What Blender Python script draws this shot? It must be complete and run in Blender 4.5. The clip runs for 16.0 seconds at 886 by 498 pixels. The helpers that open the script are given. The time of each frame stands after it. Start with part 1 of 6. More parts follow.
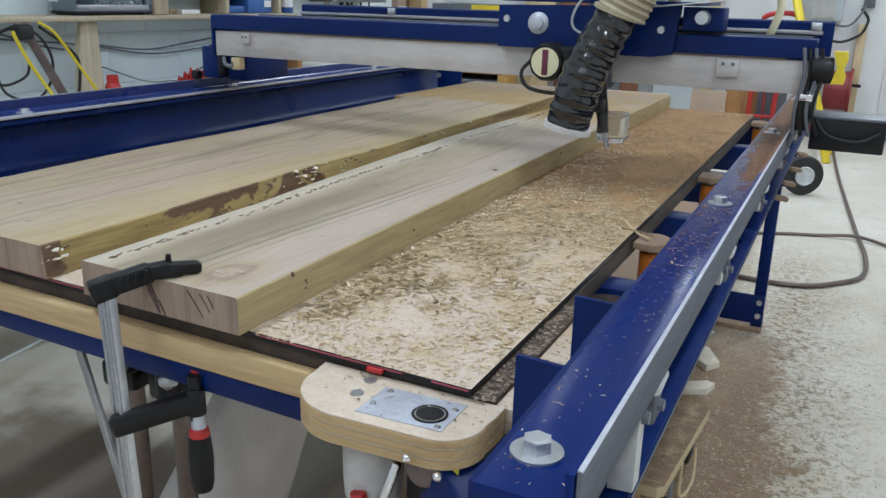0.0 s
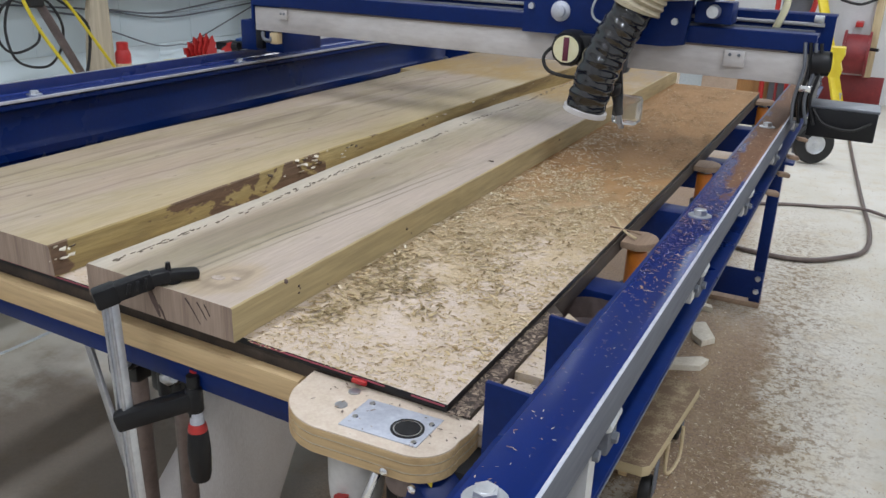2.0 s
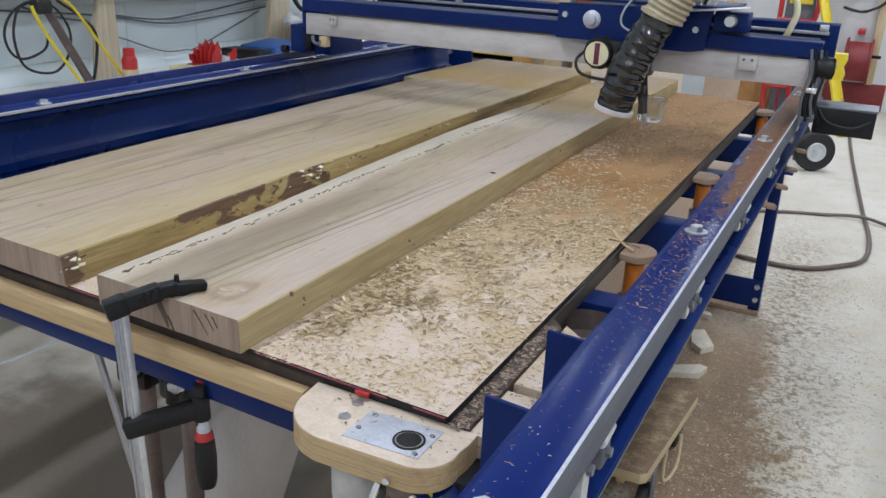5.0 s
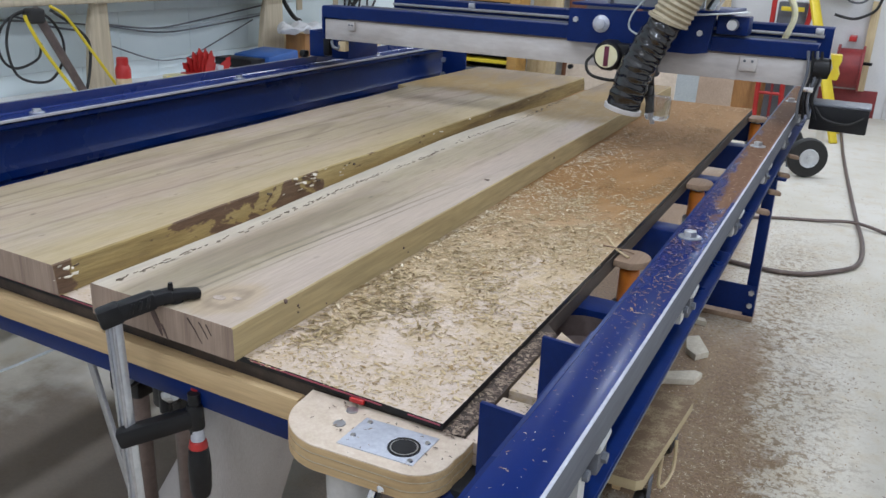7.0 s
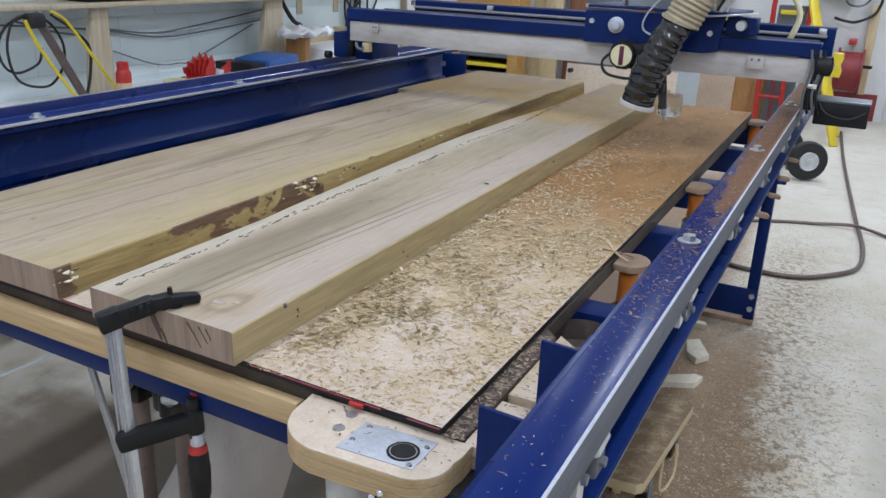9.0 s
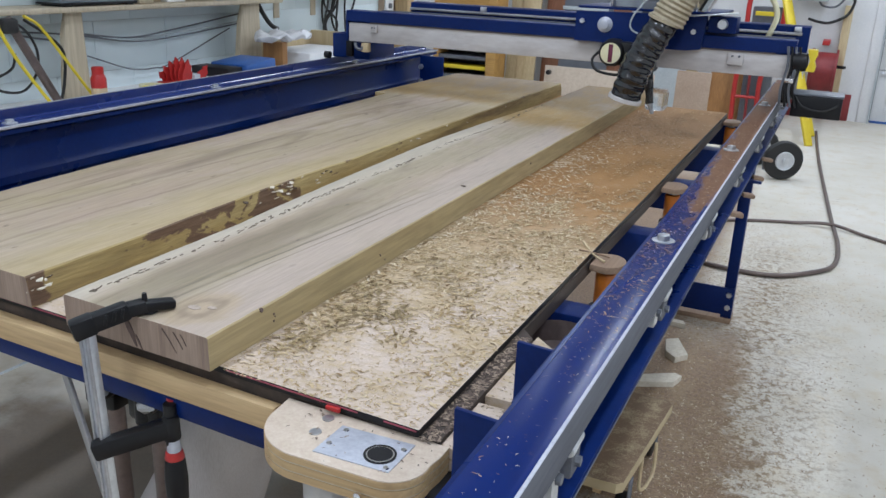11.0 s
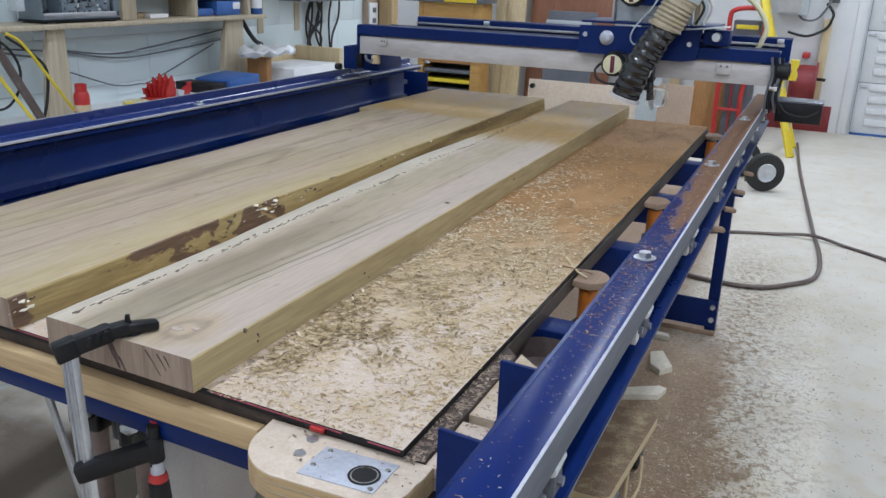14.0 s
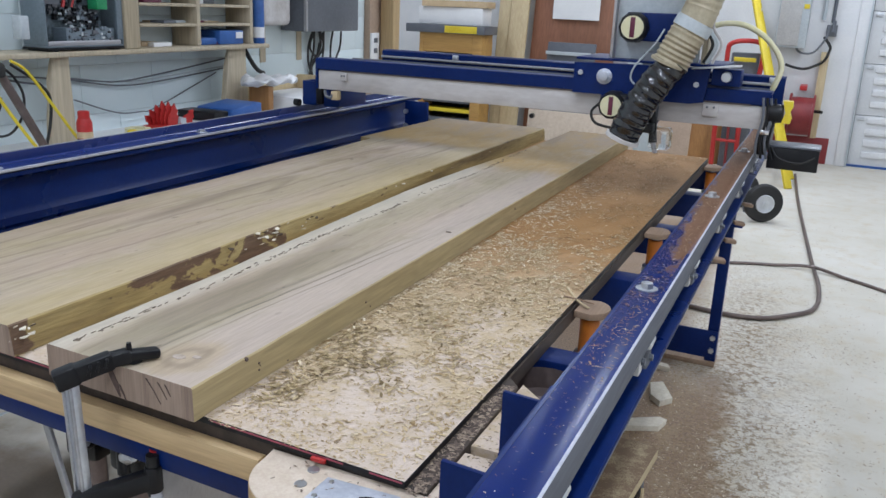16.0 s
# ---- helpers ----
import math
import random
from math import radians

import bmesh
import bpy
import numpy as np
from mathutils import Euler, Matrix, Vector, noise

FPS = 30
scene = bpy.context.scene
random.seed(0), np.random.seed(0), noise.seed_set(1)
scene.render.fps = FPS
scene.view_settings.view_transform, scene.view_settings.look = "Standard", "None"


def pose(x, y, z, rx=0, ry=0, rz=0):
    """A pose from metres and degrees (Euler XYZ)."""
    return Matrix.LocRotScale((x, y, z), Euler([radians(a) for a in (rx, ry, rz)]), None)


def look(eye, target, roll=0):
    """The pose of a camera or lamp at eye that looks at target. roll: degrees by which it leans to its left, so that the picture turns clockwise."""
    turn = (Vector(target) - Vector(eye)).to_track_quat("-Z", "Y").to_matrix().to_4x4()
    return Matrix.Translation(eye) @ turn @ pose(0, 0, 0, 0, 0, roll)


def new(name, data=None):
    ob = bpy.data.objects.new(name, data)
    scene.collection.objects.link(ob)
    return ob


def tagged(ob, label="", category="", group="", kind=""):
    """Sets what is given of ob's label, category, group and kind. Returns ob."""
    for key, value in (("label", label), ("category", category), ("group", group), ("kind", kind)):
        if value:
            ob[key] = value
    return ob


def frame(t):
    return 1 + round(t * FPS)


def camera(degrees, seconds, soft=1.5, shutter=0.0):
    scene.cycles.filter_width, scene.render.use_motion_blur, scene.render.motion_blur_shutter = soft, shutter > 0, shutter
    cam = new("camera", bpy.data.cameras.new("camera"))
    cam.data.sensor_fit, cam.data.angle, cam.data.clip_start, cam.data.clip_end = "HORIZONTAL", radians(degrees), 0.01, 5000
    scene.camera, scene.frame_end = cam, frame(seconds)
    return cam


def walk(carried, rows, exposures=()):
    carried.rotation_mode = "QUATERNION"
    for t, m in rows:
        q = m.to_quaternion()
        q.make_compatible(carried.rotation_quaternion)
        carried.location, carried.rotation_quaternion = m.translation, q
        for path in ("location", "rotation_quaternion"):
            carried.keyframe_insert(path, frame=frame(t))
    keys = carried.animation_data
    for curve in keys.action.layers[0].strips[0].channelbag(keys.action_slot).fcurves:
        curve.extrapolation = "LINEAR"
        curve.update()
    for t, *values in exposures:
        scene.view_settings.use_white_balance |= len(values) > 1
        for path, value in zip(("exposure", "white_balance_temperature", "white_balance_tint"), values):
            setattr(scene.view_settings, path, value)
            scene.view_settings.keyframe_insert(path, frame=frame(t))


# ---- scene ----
cam = camera(56.0, 16.0)
PATH = [
    (0, (0.297, -0.695, 1.176), (-0.528, 1.031, 0.593), 1.5),
    (0.5, (0.296, -0.681, 1.196), (-0.546, 1.022, 0.571), 1.6),
    (1, (0.31, -0.686, 1.226), (-0.55, 0.997, 0.572), 2.8),
    (1.5, (0.326, -0.695, 1.252), (-0.522, 0.987, 0.579), 2.4),
    (2, (0.334, -0.7, 1.266), (-0.498, 0.98, 0.568), 2.3),
    (2.5, (0.329, -0.7, 1.267), (-0.503, 0.968, 0.543), 2.3),
    (3, (0.323, -0.69, 1.263), (-0.511, 0.964, 0.509), 1.9),
    (3.5, (0.332, -0.698, 1.28), (-0.504, 0.949, 0.512), 2.2),
    (4, (0.34, -0.712, 1.291), (-0.498, 0.946, 0.551), 2.4),
    (4.5, (0.342, -0.718, 1.291), (-0.496, 0.954, 0.581), 2.6),
    (7, (0.343, -0.718, 1.289), (-0.486, 0.972, 0.614), 2.5),
    (7.5, (0.345, -0.718, 1.29), (-0.484, 0.973, 0.615), 2.3),
    (8, (0.344, -0.718, 1.291), (-0.487, 0.972, 0.619), 2.4),
    (8.5, (0.343, -0.719, 1.29), (-0.489, 0.973, 0.621), 2.5),
    (9, (0.345, -0.718, 1.29), (-0.487, 0.974, 0.623), 2.4),
    (11.5, (0.353, -0.716, 1.291), (-0.433, 1.001, 0.633), 2.2),
    (12, (0.353, -0.714, 1.291), (-0.43, 1.005, 0.634), 2.2),
    (12.5, (0.353, -0.713, 1.291), (-0.425, 1.01, 0.637), 2.1),
    (13, (0.354, -0.712, 1.292), (-0.417, 1.014, 0.641), 2.0),
    (13.5, (0.355, -0.714, 1.296), (-0.411, 1.016, 0.65), 2.1),
    (14, (0.357, -0.718, 1.302), (-0.411, 1.018, 0.671), 2.1),
    (14.5, (0.357, -0.72, 1.307), (-0.414, 1.023, 0.699), 2.2),
    (15, (0.358, -0.721, 1.307), (-0.415, 1.028, 0.722), 2.2),
    (15.5, (0.356, -0.721, 1.306), (-0.417, 1.032, 0.733), 2.3),
    (16, (0.352, -0.721, 1.304), (-0.423, 1.034, 0.738), 2.5),
]
walk(cam, [(t, look(eye, target, roll)) for t, eye, target, roll in PATH], exposures=[(0, -0.04, 6200, 6), (1.2, -0.04, 6250, 7), (1.8, 0.0, 6450, 11), (4.5, 0.0, 6350, 11), (8, 0.0, 6200, 11), (12, 0.0, 6100, 10), (16, 0.0, 6120, 11)])

# ---- light: rows of unseen fluorescent shop fixtures, inferred or added, under the ceiling ----
LAMP_POWER = 19.4
CEILING = 3.0
# all fixtures are unseen; the nook's and a right-hand one only brighten walls
LAMP_SPOTS = [(0.75, 0.5), (0.75, 4.1), (0.75, 6.4), (-0.95, 0.3), (-0.95, 4.3), (-0.95, 6.6), (2.6, 1.4), (2.6, 4.6), (2.6, -1.6), (0.75, -2.2), (-0.95, -2.2), (-3.3, 6.1)]
world = bpy.data.worlds.new("world")
scene.world = world
world.use_nodes = True
world.node_tree.nodes["Background"].inputs[0].default_value = (0.7, 0.8, 1.0, 1)
world.node_tree.nodes["Background"].inputs[1].default_value = 0.1


# ---- materials ----
class Nodes:
    def __init__(self, name):
        self.m = bpy.data.materials.new(name)
        self.m.use_nodes = True
        self.t = self.m.node_tree
        self.bsdf = self.t.nodes["Principled BSDF"]
        self.coord = self.t.nodes.new("ShaderNodeTexCoord")

    def link(self, a, b):
        self.t.links.new(a, b)

    def mapped(self, scale=(1, 1, 1), space="Object"):
        n = self.t.nodes.new("ShaderNodeMapping")
        n.inputs["Scale"].default_value = scale
        self.link(self.coord.outputs[space], n.inputs["Vector"])
        return n.outputs[0]

    def noise(self, scale, detail=4.0, rough=0.55, stretch=(1, 1, 1), distort=0.0):
        n = self.t.nodes.new("ShaderNodeTexNoise")
        n.inputs["Scale"].default_value, n.inputs["Detail"].default_value = scale, detail
        n.inputs["Roughness"].default_value, n.inputs["Distortion"].default_value = rough, distort
        self.link(self.mapped(stretch), n.inputs["Vector"])
        return n.outputs[0]

    def ramp(self, fac, stops):
        n = self.t.nodes.new("ShaderNodeValToRGB")
        e = n.color_ramp.elements
        while len(e) < len(stops):
            e.new(0.5)
        for el, (p, c) in zip(e, stops):
            el.position = p
            el.color = (*c, 1) if isinstance(c, tuple) else (c, c, c, 1)
        self.link(fac, n.inputs[0])
        return n.outputs[0]

    def mix(self, fac, a, b, blend="MIX"):
        n = self.t.nodes.new("ShaderNodeMix")
        n.data_type, n.blend_type = "RGBA", blend
        for sock, v in ((n.inputs[0], fac), (n.inputs[6], a), (n.inputs[7], b)):
            if isinstance(v, (int, float)):
                sock.default_value = v
            elif isinstance(v, tuple):
                sock.default_value = (*v, 1)
            else:
                self.link(v, sock)
        return n.outputs[2]

    def math(self, op, a, b=0.0, clamp=False):
        n = self.t.nodes.new("ShaderNodeMath")
        n.operation, n.use_clamp = op, clamp
        for sock, v in ((n.inputs[0], a), (n.inputs[1], b)):
            if isinstance(v, (int, float)):
                sock.default_value = v
            else:
                self.link(v, sock)
        return n.outputs[0]

    def axis(self, k):
        n = self.t.nodes.new("ShaderNodeSeparateXYZ")
        self.link(self.coord.outputs["Object"], n.inputs[0])
        return n.outputs[k]

    def span(self, value, a, b):
        """0 at a, 1 at b, smooth between."""
        n = self.t.nodes.new("ShaderNodeMapRange")
        n.interpolation_type = "SMOOTHSTEP"
        n.inputs["From Min"].default_value, n.inputs["From Max"].default_value = min(a, b), max(a, b)
        n.inputs["To Min"].default_value, n.inputs["To Max"].default_value = (0, 1) if a < b else (1, 0)
        self.link(value, n.inputs["Value"])
        return n.outputs["Result"]

    def bump(self, height, strength=0.2, distance=0.002):
        n = self.t.nodes.new("ShaderNodeBump")
        n.inputs["Strength"].default_value, n.inputs["Distance"].default_value = strength, distance
        self.link(height, n.inputs["Height"])
        self.link(n.outputs[0], self.bsdf.inputs["Normal"])

    def done(self, colour, rough=0.5, metal=0.0, **more):
        for key, v in (("Base Color", colour), ("Roughness", rough), ("Metallic", metal), *more.items()):
            sock = self.bsdf.inputs[key]
            if isinstance(v, tuple):
                sock.default_value = (*v, 1)
            elif isinstance(v, (int, float)):
                sock.default_value = v
            else:
                self.link(v, sock)
        return self.m


def plain(name, a, b, rough=0.5, metal=0.0, scale=6.0, fine=120.0, bump=0.15, stretch=(1, 1, 1), **more):
    """A surface with blotches between two colours and a fine grain on top."""
    n = Nodes(name)
    big = n.noise(scale, 5, 0.6, stretch)
    small = n.noise(fine, 3, 0.6, stretch)
    col = n.mix(n.ramp(big, [(0.32, 0.0), (0.68, 1.0)]), a, b)
    col = n.mix(0.35, col, n.ramp(small, [(0.3, 0.35), (0.7, 0.65)]), "OVERLAY")
    n.bump(small, bump, 0.001)
    r = n.math("ADD", n.math("MULTIPLY", n.math("SUBTRACT", big, 0.5), 0.35), rough, True)
    return n.done(col, r, metal, **more)


def wood(name, pale, mid, dark, along=1, rough=0.6, grain=16.0, streak=0.55, bump=0.25):
    """Long grain along one axis, with broad bands and dark streaks."""
    n = Nodes(name)
    st = [1.0, 1.0, 1.0]
    st[along] = 0.055
    st = tuple(st)
    bands = n.noise(grain, 4, 0.55, st, 1.2)
    fine = n.noise(grain * 14, 3, 0.6, st)
    blot = n.noise(3.0, 4, 0.6)
    col = n.ramp(bands, [(0.3, dark), (0.45, mid), (0.6, pale), (0.75, mid)])
    col = n.mix(n.math("MULTIPLY", n.ramp(blot, [(0.4, 0.0), (0.7, 1.0)]), streak), col, mid)
    col = n.mix(0.4, col, n.ramp(fine, [(0.3, 0.3), (0.7, 0.68)]), "OVERLAY")
    n.bump(fine, bump, 0.0006)
    return n.done(col, n.math("ADD", n.math("MULTIPLY", bands, 0.2), rough - 0.1, True))


def slab_wood(name, pale, mid, dark, olive, board):
    """Rough walnut: grey-tan face with long figure, sapwood towards one edge, an amber planed patch at its far end."""
    n = Nodes(name)
    x, y = n.axis(0), n.axis(1)
    bands = n.noise(9.0, 5, 0.6, (1.0, 0.07, 1.0), 1.6)
    figure = n.noise(6.5, 2.5, 0.5, (1.0, 0.075, 1.0), 0.5)
    cells = n.noise(7.0, 4, 0.65, (1, 0.16, 1))
    hair = n.noise(90.0, 3, 0.6, (1, 0.02, 1), 0.4)
    fine = n.noise(260.0, 3, 0.6, (1, 0.06, 1))
    blot = n.noise(2.6, 5, 0.6, (1, 0.5, 1))
    mottle = n.noise(16.0, 5, 0.7, (1, 0.45, 1), 0.6)
    wave = n.math("MULTIPLY", n.math("SUBTRACT", n.noise(5.0, 4, 0.6, (1, 0.6, 1)), 0.5), 0.09)
    saw = n.noise(120.0, 2, 0.5, (0.12, 1, 1))
    col = n.ramp(bands, [(0.28, dark), (0.42, mid), (0.55, pale), (0.7, mid), (0.82, olive)])
    col = n.mix(n.ramp(mottle, [(0.5, 0.0), (0.62, 0.5)]), col, (0.47, 0.375, 0.315))
    col = n.mix(n.ramp(mottle, [(0.36, 0.6), (0.46, 0.0)]), col, olive)
    col = n.mix(n.math("MULTIPLY", n.ramp(blot, [(0.42, 0.0), (0.62, 1.0)]), 0.6), col, olive)
    col = n.mix(n.ramp(n.noise(3.4, 4, 0.6, (1.4, 0.4, 1)), [(0.5, 0.0), (0.62, 0.45)]), col, (0.45, 0.335, 0.26))
    # long figure lines that swell, fade and break
    lines = n.ramp(figure, [(0.352, 0.0), (0.362, 1.0), (0.367, 0.0), (0.452, 0.0), (0.465, 0.8), (0.470, 0.0), (0.563, 0.0), (0.575, 1.0), (0.581, 0.0), (0.65, 0.0), (0.66, 0.7), (0.666, 0.0)])
    col = n.mix(n.math("MULTIPLY", lines, n.ramp(cells, [(0.44, 0.04), (0.62, 0.6)])), col, (0.125, 0.092, 0.062))
    col = n.mix(n.ramp(hair, [(0.58, 0.0), (0.7, 0.3)]), col, dark)
    dent = n.ramp(n.noise(46.0, 2, 0.5, (1, 0.4, 1)), [(0.26, 0.75), (0.295, 0.0)])
    col = n.mix(dent, col, dark)
    if board:
        # smoky heart beside a cream strip of sapwood along the live edge
        side = n.math("ADD", x, wave)
        smoke = n.math("MULTIPLY", n.math("MULTIPLY", n.span(side, -0.218, -0.185), n.span(side, -0.075, -0.15)), n.math("ADD", n.math("MULTIPLY", n.span(y, 0.9, 0.4), 0.9), 0.1))
        col = n.mix(n.math("MULTIPLY", n.math("MULTIPLY", smoke, n.ramp(bands, [(0.35, 1.0), (0.7, 0.45)])), 0.68), col, (0.165, 0.138, 0.082))
        col = n.mix(n.math("MULTIPLY", n.math("MULTIPLY", n.span(side, -0.12, -0.07), n.span(side, 0.02, -0.02)), 0.65), col, n.mix(blot, (0.47, 0.375, 0.315), (0.52, 0.435, 0.375)))
        # two dark heart lines that run down the board
        run = n.math("ADD", n.math("SUBTRACT", x, n.math("MULTIPLY", y, 0.085)), n.math("MULTIPLY", n.math("SUBTRACT", n.noise(4.0, 3, 0.5, (0.5, 0.7, 1)), 0.5), 0.03))
        for at, wide, much in ((-0.129, 0.006, 0.75), (-0.112, 0.004, 0.6), (-0.148, 0.012, 0.4)):
            line = n.math("MULTIPLY", n.span(run, at - wide, at), n.span(run, at + wide * 0.35, at))
            line = n.math("MULTIPLY", n.math("MULTIPLY", line, n.span(y, 0.95, 0.4)), n.ramp(cells, [(0.34, 0.2), (0.52, 1.0)]))
            col = n.mix(n.math("MULTIPLY", line, much), col, (0.075, 0.06, 0.04))
        # stained wood round the knots at the sawn end
        ring = n.math("ADD", n.math("POWER", n.math("ADD", x, 0.068), 2.0), n.math("POWER", n.math("MULTIPLY", n.math("SUBTRACT", y, 0.068), 0.75), 2.0))
        ring = n.math("ADD", n.math("SQRT", ring), n.math("MULTIPLY", n.math("SUBTRACT", mottle, 0.5), 0.05))
        col = n.mix(n.math("MULTIPLY", n.span(ring, 0.052, 0.03), 0.5), col, (0.42, 0.31, 0.175))
        col = n.mix(n.math("MULTIPLY", n.math("MULTIPLY", n.span(ring, 0.008, 0.016), n.span(ring, 0.030, 0.018)), 0.35), col, (0.16, 0.125, 0.09))
        col = n.mix(n.math("MULTIPLY", n.span(n.math("ADD", x, n.math("MULTIPLY", wave, 0.3)), -0.206, -0.238), 0.75), col, n.mix(mottle, (0.50, 0.44, 0.34), (0.68, 0.61, 0.50)))
    else:
        col = n.mix(n.math("MULTIPLY", n.span(n.math("ADD", x, wave), -0.15, -0.04), 0.6), col, (0.46, 0.36, 0.185))
        # long brown streaks down the slab
        run = n.math("ADD", n.math("SUBTRACT", x, n.math("MULTIPLY", y, 0.035)), n.math("MULTIPLY", n.math("SUBTRACT", n.noise(3.0, 4, 0.55, (0.5, 0.8, 1)), 0.5), 0.07))
        for at, wide, much in ((-0.172, 0.009, 0.5), (-0.255, 0.014, 0.4), (-0.33, 0.006, 0.35)):
            line = n.math("MULTIPLY", n.span(run, at - wide, at), n.span(run, at + wide * 0.3, at))
            col = n.mix(n.math("MULTIPLY", n.math("MULTIPLY", line, n.ramp(cells, [(0.36, 0.15), (0.55, 1.0)])), much), col, (0.135, 0.09, 0.065))
    edge = n.math("ADD", y, n.math("MULTIPLY", n.noise(7.0, 4, 0.65, (1.6, 0.5, 1)), 0.26))
    patch = n.math("MULTIPLY", n.span(edge, 1.60, 1.78), n.span(edge, 3.4, 2.7)) if board else n.math("MULTIPLY", n.span(edge, 1.90, 2.02), n.span(edge, 2.65, 2.3))
    col = n.mix(n.math("MULTIPLY", patch, n.ramp(mottle, [(0.35, 0.6), (0.55, 0.95)])), col, n.mix(blot, (0.41, 0.25, 0.05), (0.33, 0.215, 0.08)))
    col = n.mix(n.math("MULTIPLY", n.math("MULTIPLY", n.span(edge, 2.1, 2.35), n.ramp(mottle, [(0.38, 0.9), (0.6, 0.35)])), 0.75), col, (0.23, 0.165, 0.11))
    col = n.mix(0.25, col, n.ramp(fine, [(0.3, 0.3), (0.7, 0.68)]), "OVERLAY")
    n.bump(n.math("ADD", fine, n.math("MULTIPLY", saw, 0.8)), 0.22, 0.0006)
    return n.done(col, n.math("ADD", n.math("MULTIPLY", mottle, 0.2), 0.52, True))


BLUE = plain("blue_enamel", (0.002, 0.013, 0.088), (0.003, 0.020, 0.124), 0.36, 0.0, 3.0, 90.0, 0.12, **{"Specular IOR Level": 0.2})
BLUE_GLOSS = plain("glossy_blue_enamel", (0.01, 0.025, 0.13), (0.016, 0.035, 0.17), 0.27, 0.0, 3.0, 90.0, 0.08, **{"Specular IOR Level": 0.6})
BLUE_DEEP = plain("deep_blue_enamel", (0.003, 0.016, 0.105), (0.004, 0.024, 0.14), 0.3, 0.0, 3.0, 90.0, 0.08, **{"Specular IOR Level": 0.22})
STRIP = plain("running_steel", (0.14, 0.145, 0.163), (0.20, 0.205, 0.222), 0.6, 0.0, 8.0, 160.0, 0.12, (1, 0.1, 1), **{"Specular IOR Level": 0.0})
STEEL = plain("worn_steel", (0.42, 0.42, 0.44), (0.56, 0.56, 0.58), 0.38, 0.85, 8.0, 160.0, 0.12, (1, 0.1, 1))
ZINC = plain("zinc_plate", (0.55, 0.57, 0.60), (0.70, 0.72, 0.74), 0.35, 0.8, 30.0, 200.0, 0.1)
ZINC_DULL = plain("dull_zinc", (0.46, 0.48, 0.54), (0.56, 0.58, 0.64), 0.5, 0.35, 30.0, 200.0, 0.1)
CHROME = plain("chrome", (0.75, 0.75, 0.76), (0.85, 0.85, 0.86), 0.14, 1.0, 20.0, 100.0, 0.04)
PAINT_PALE = plain("pale_grey_paint", (0.43, 0.39, 0.36), (0.68, 0.66, 0.65), 0.45, 0.0, 5.0, 70.0, 0.1, (0.3, 1, 1))
GREY = plain("grey_paint", (0.46, 0.51, 0.53), (0.54, 0.58, 0.60), 0.45, 0.0, 4.0, 80.0, 0.1)
CREAM_GREY = plain("milky_plastic", (0.44, 0.43, 0.42), (0.54, 0.53, 0.51), 0.35, 0.0, 9.0, 60.0, 0.1)
DARK_GREY = plain("dark_grey_paint", (0.10, 0.11, 0.13), (0.15, 0.16, 0.18), 0.42, 0.0, 4.0, 80.0, 0.1)
BLACK = plain("black_plastic", (0.008, 0.008, 0.009), (0.015, 0.015, 0.017), 0.4, 0.0, 10.0, 150.0, 0.15, **{"Specular IOR Level": 0.3})
RUBBER = plain("black_rubber", (0.012, 0.012, 0.012), (0.024, 0.023, 0.022), 0.6, 0.0, 12.0, 140.0, 0.2)
HOSE_BLACK = plain("black_tape_wrap", (0.008, 0.008, 0.009), (0.016, 0.016, 0.018), 0.1, 0.0, 26.0, 30.0, 0.35, (1, 1, 2.5), **{"Specular IOR Level": 0.9})
HOSE_BEIGE = plain("beige_hose", (0.33, 0.275, 0.175), (0.46, 0.40, 0.28), 0.5, 0.0, 14.0, 90.0, 0.3)
RED = plain("red_paint", (0.42, 0.02, 0.02), (0.52, 0.035, 0.03), 0.4, 0.0, 8.0, 90.0, 0.1)
DARK_RED = plain("dark_red_paint", (0.20, 0.02, 0.025), (0.28, 0.035, 0.035), 0.45, 0.0, 8.0, 90.0, 0.1)
YELLOW = plain("yellow_paint", (0.70, 0.52, 0.02), (0.78, 0.62, 0.04), 0.45, 0.0, 8.0, 90.0, 0.1)
ORANGE = plain("orange_plastic", (0.55, 0.14, 0.01), (0.65, 0.20, 0.015), 0.4, 0.0, 8.0, 90.0, 0.1)
LIGHT_BLUE = plain("mid_blue_plastic", (0.03, 0.10, 0.34), (0.045, 0.14, 0.42), 0.4, 0.0, 8.0, 90.0, 0.1)
CREAM = plain("cream_label", (0.72, 0.68, 0.42), (0.78, 0.74, 0.5), 0.5, 0.0, 12.0, 90.0, 0.05)
MAROON = plain("maroon_label", (0.11, 0.015, 0.04), (0.14, 0.02, 0.05), 0.5, 0.0, 12.0, 90.0, 0.05)
WHITE = plain("white_paint", (0.74, 0.75, 0.76), (0.82, 0.82, 0.82), 0.55, 0.0, 3.0, 60.0, 0.15)
PAPER = plain("white_paper", (0.80, 0.80, 0.80), (0.86, 0.86, 0.85), 0.7, 0.0, 5.0, 60.0, 0.05)
PIPE_BROWN = plain("brown_pipe", (0.13, 0.10, 0.09), (0.20, 0.155, 0.14), 0.4, 0.5, 14.0, 120.0, 0.2)
PINE = wood("pine_edge", (0.60, 0.435, 0.235), (0.53, 0.37, 0.19), (0.42, 0.275, 0.13), 0, 0.5, 13.0)
PLY_FACE = wood("plywood_face", (0.62, 0.47, 0.29), (0.56, 0.42, 0.25), (0.48, 0.34, 0.19), 1, 0.55, 10.0)
PLY_PALE = wood("pale_plywood", (0.55, 0.475, 0.35), (0.50, 0.425, 0.30), (0.44, 0.36, 0.24), 2, 0.6, 7.0)
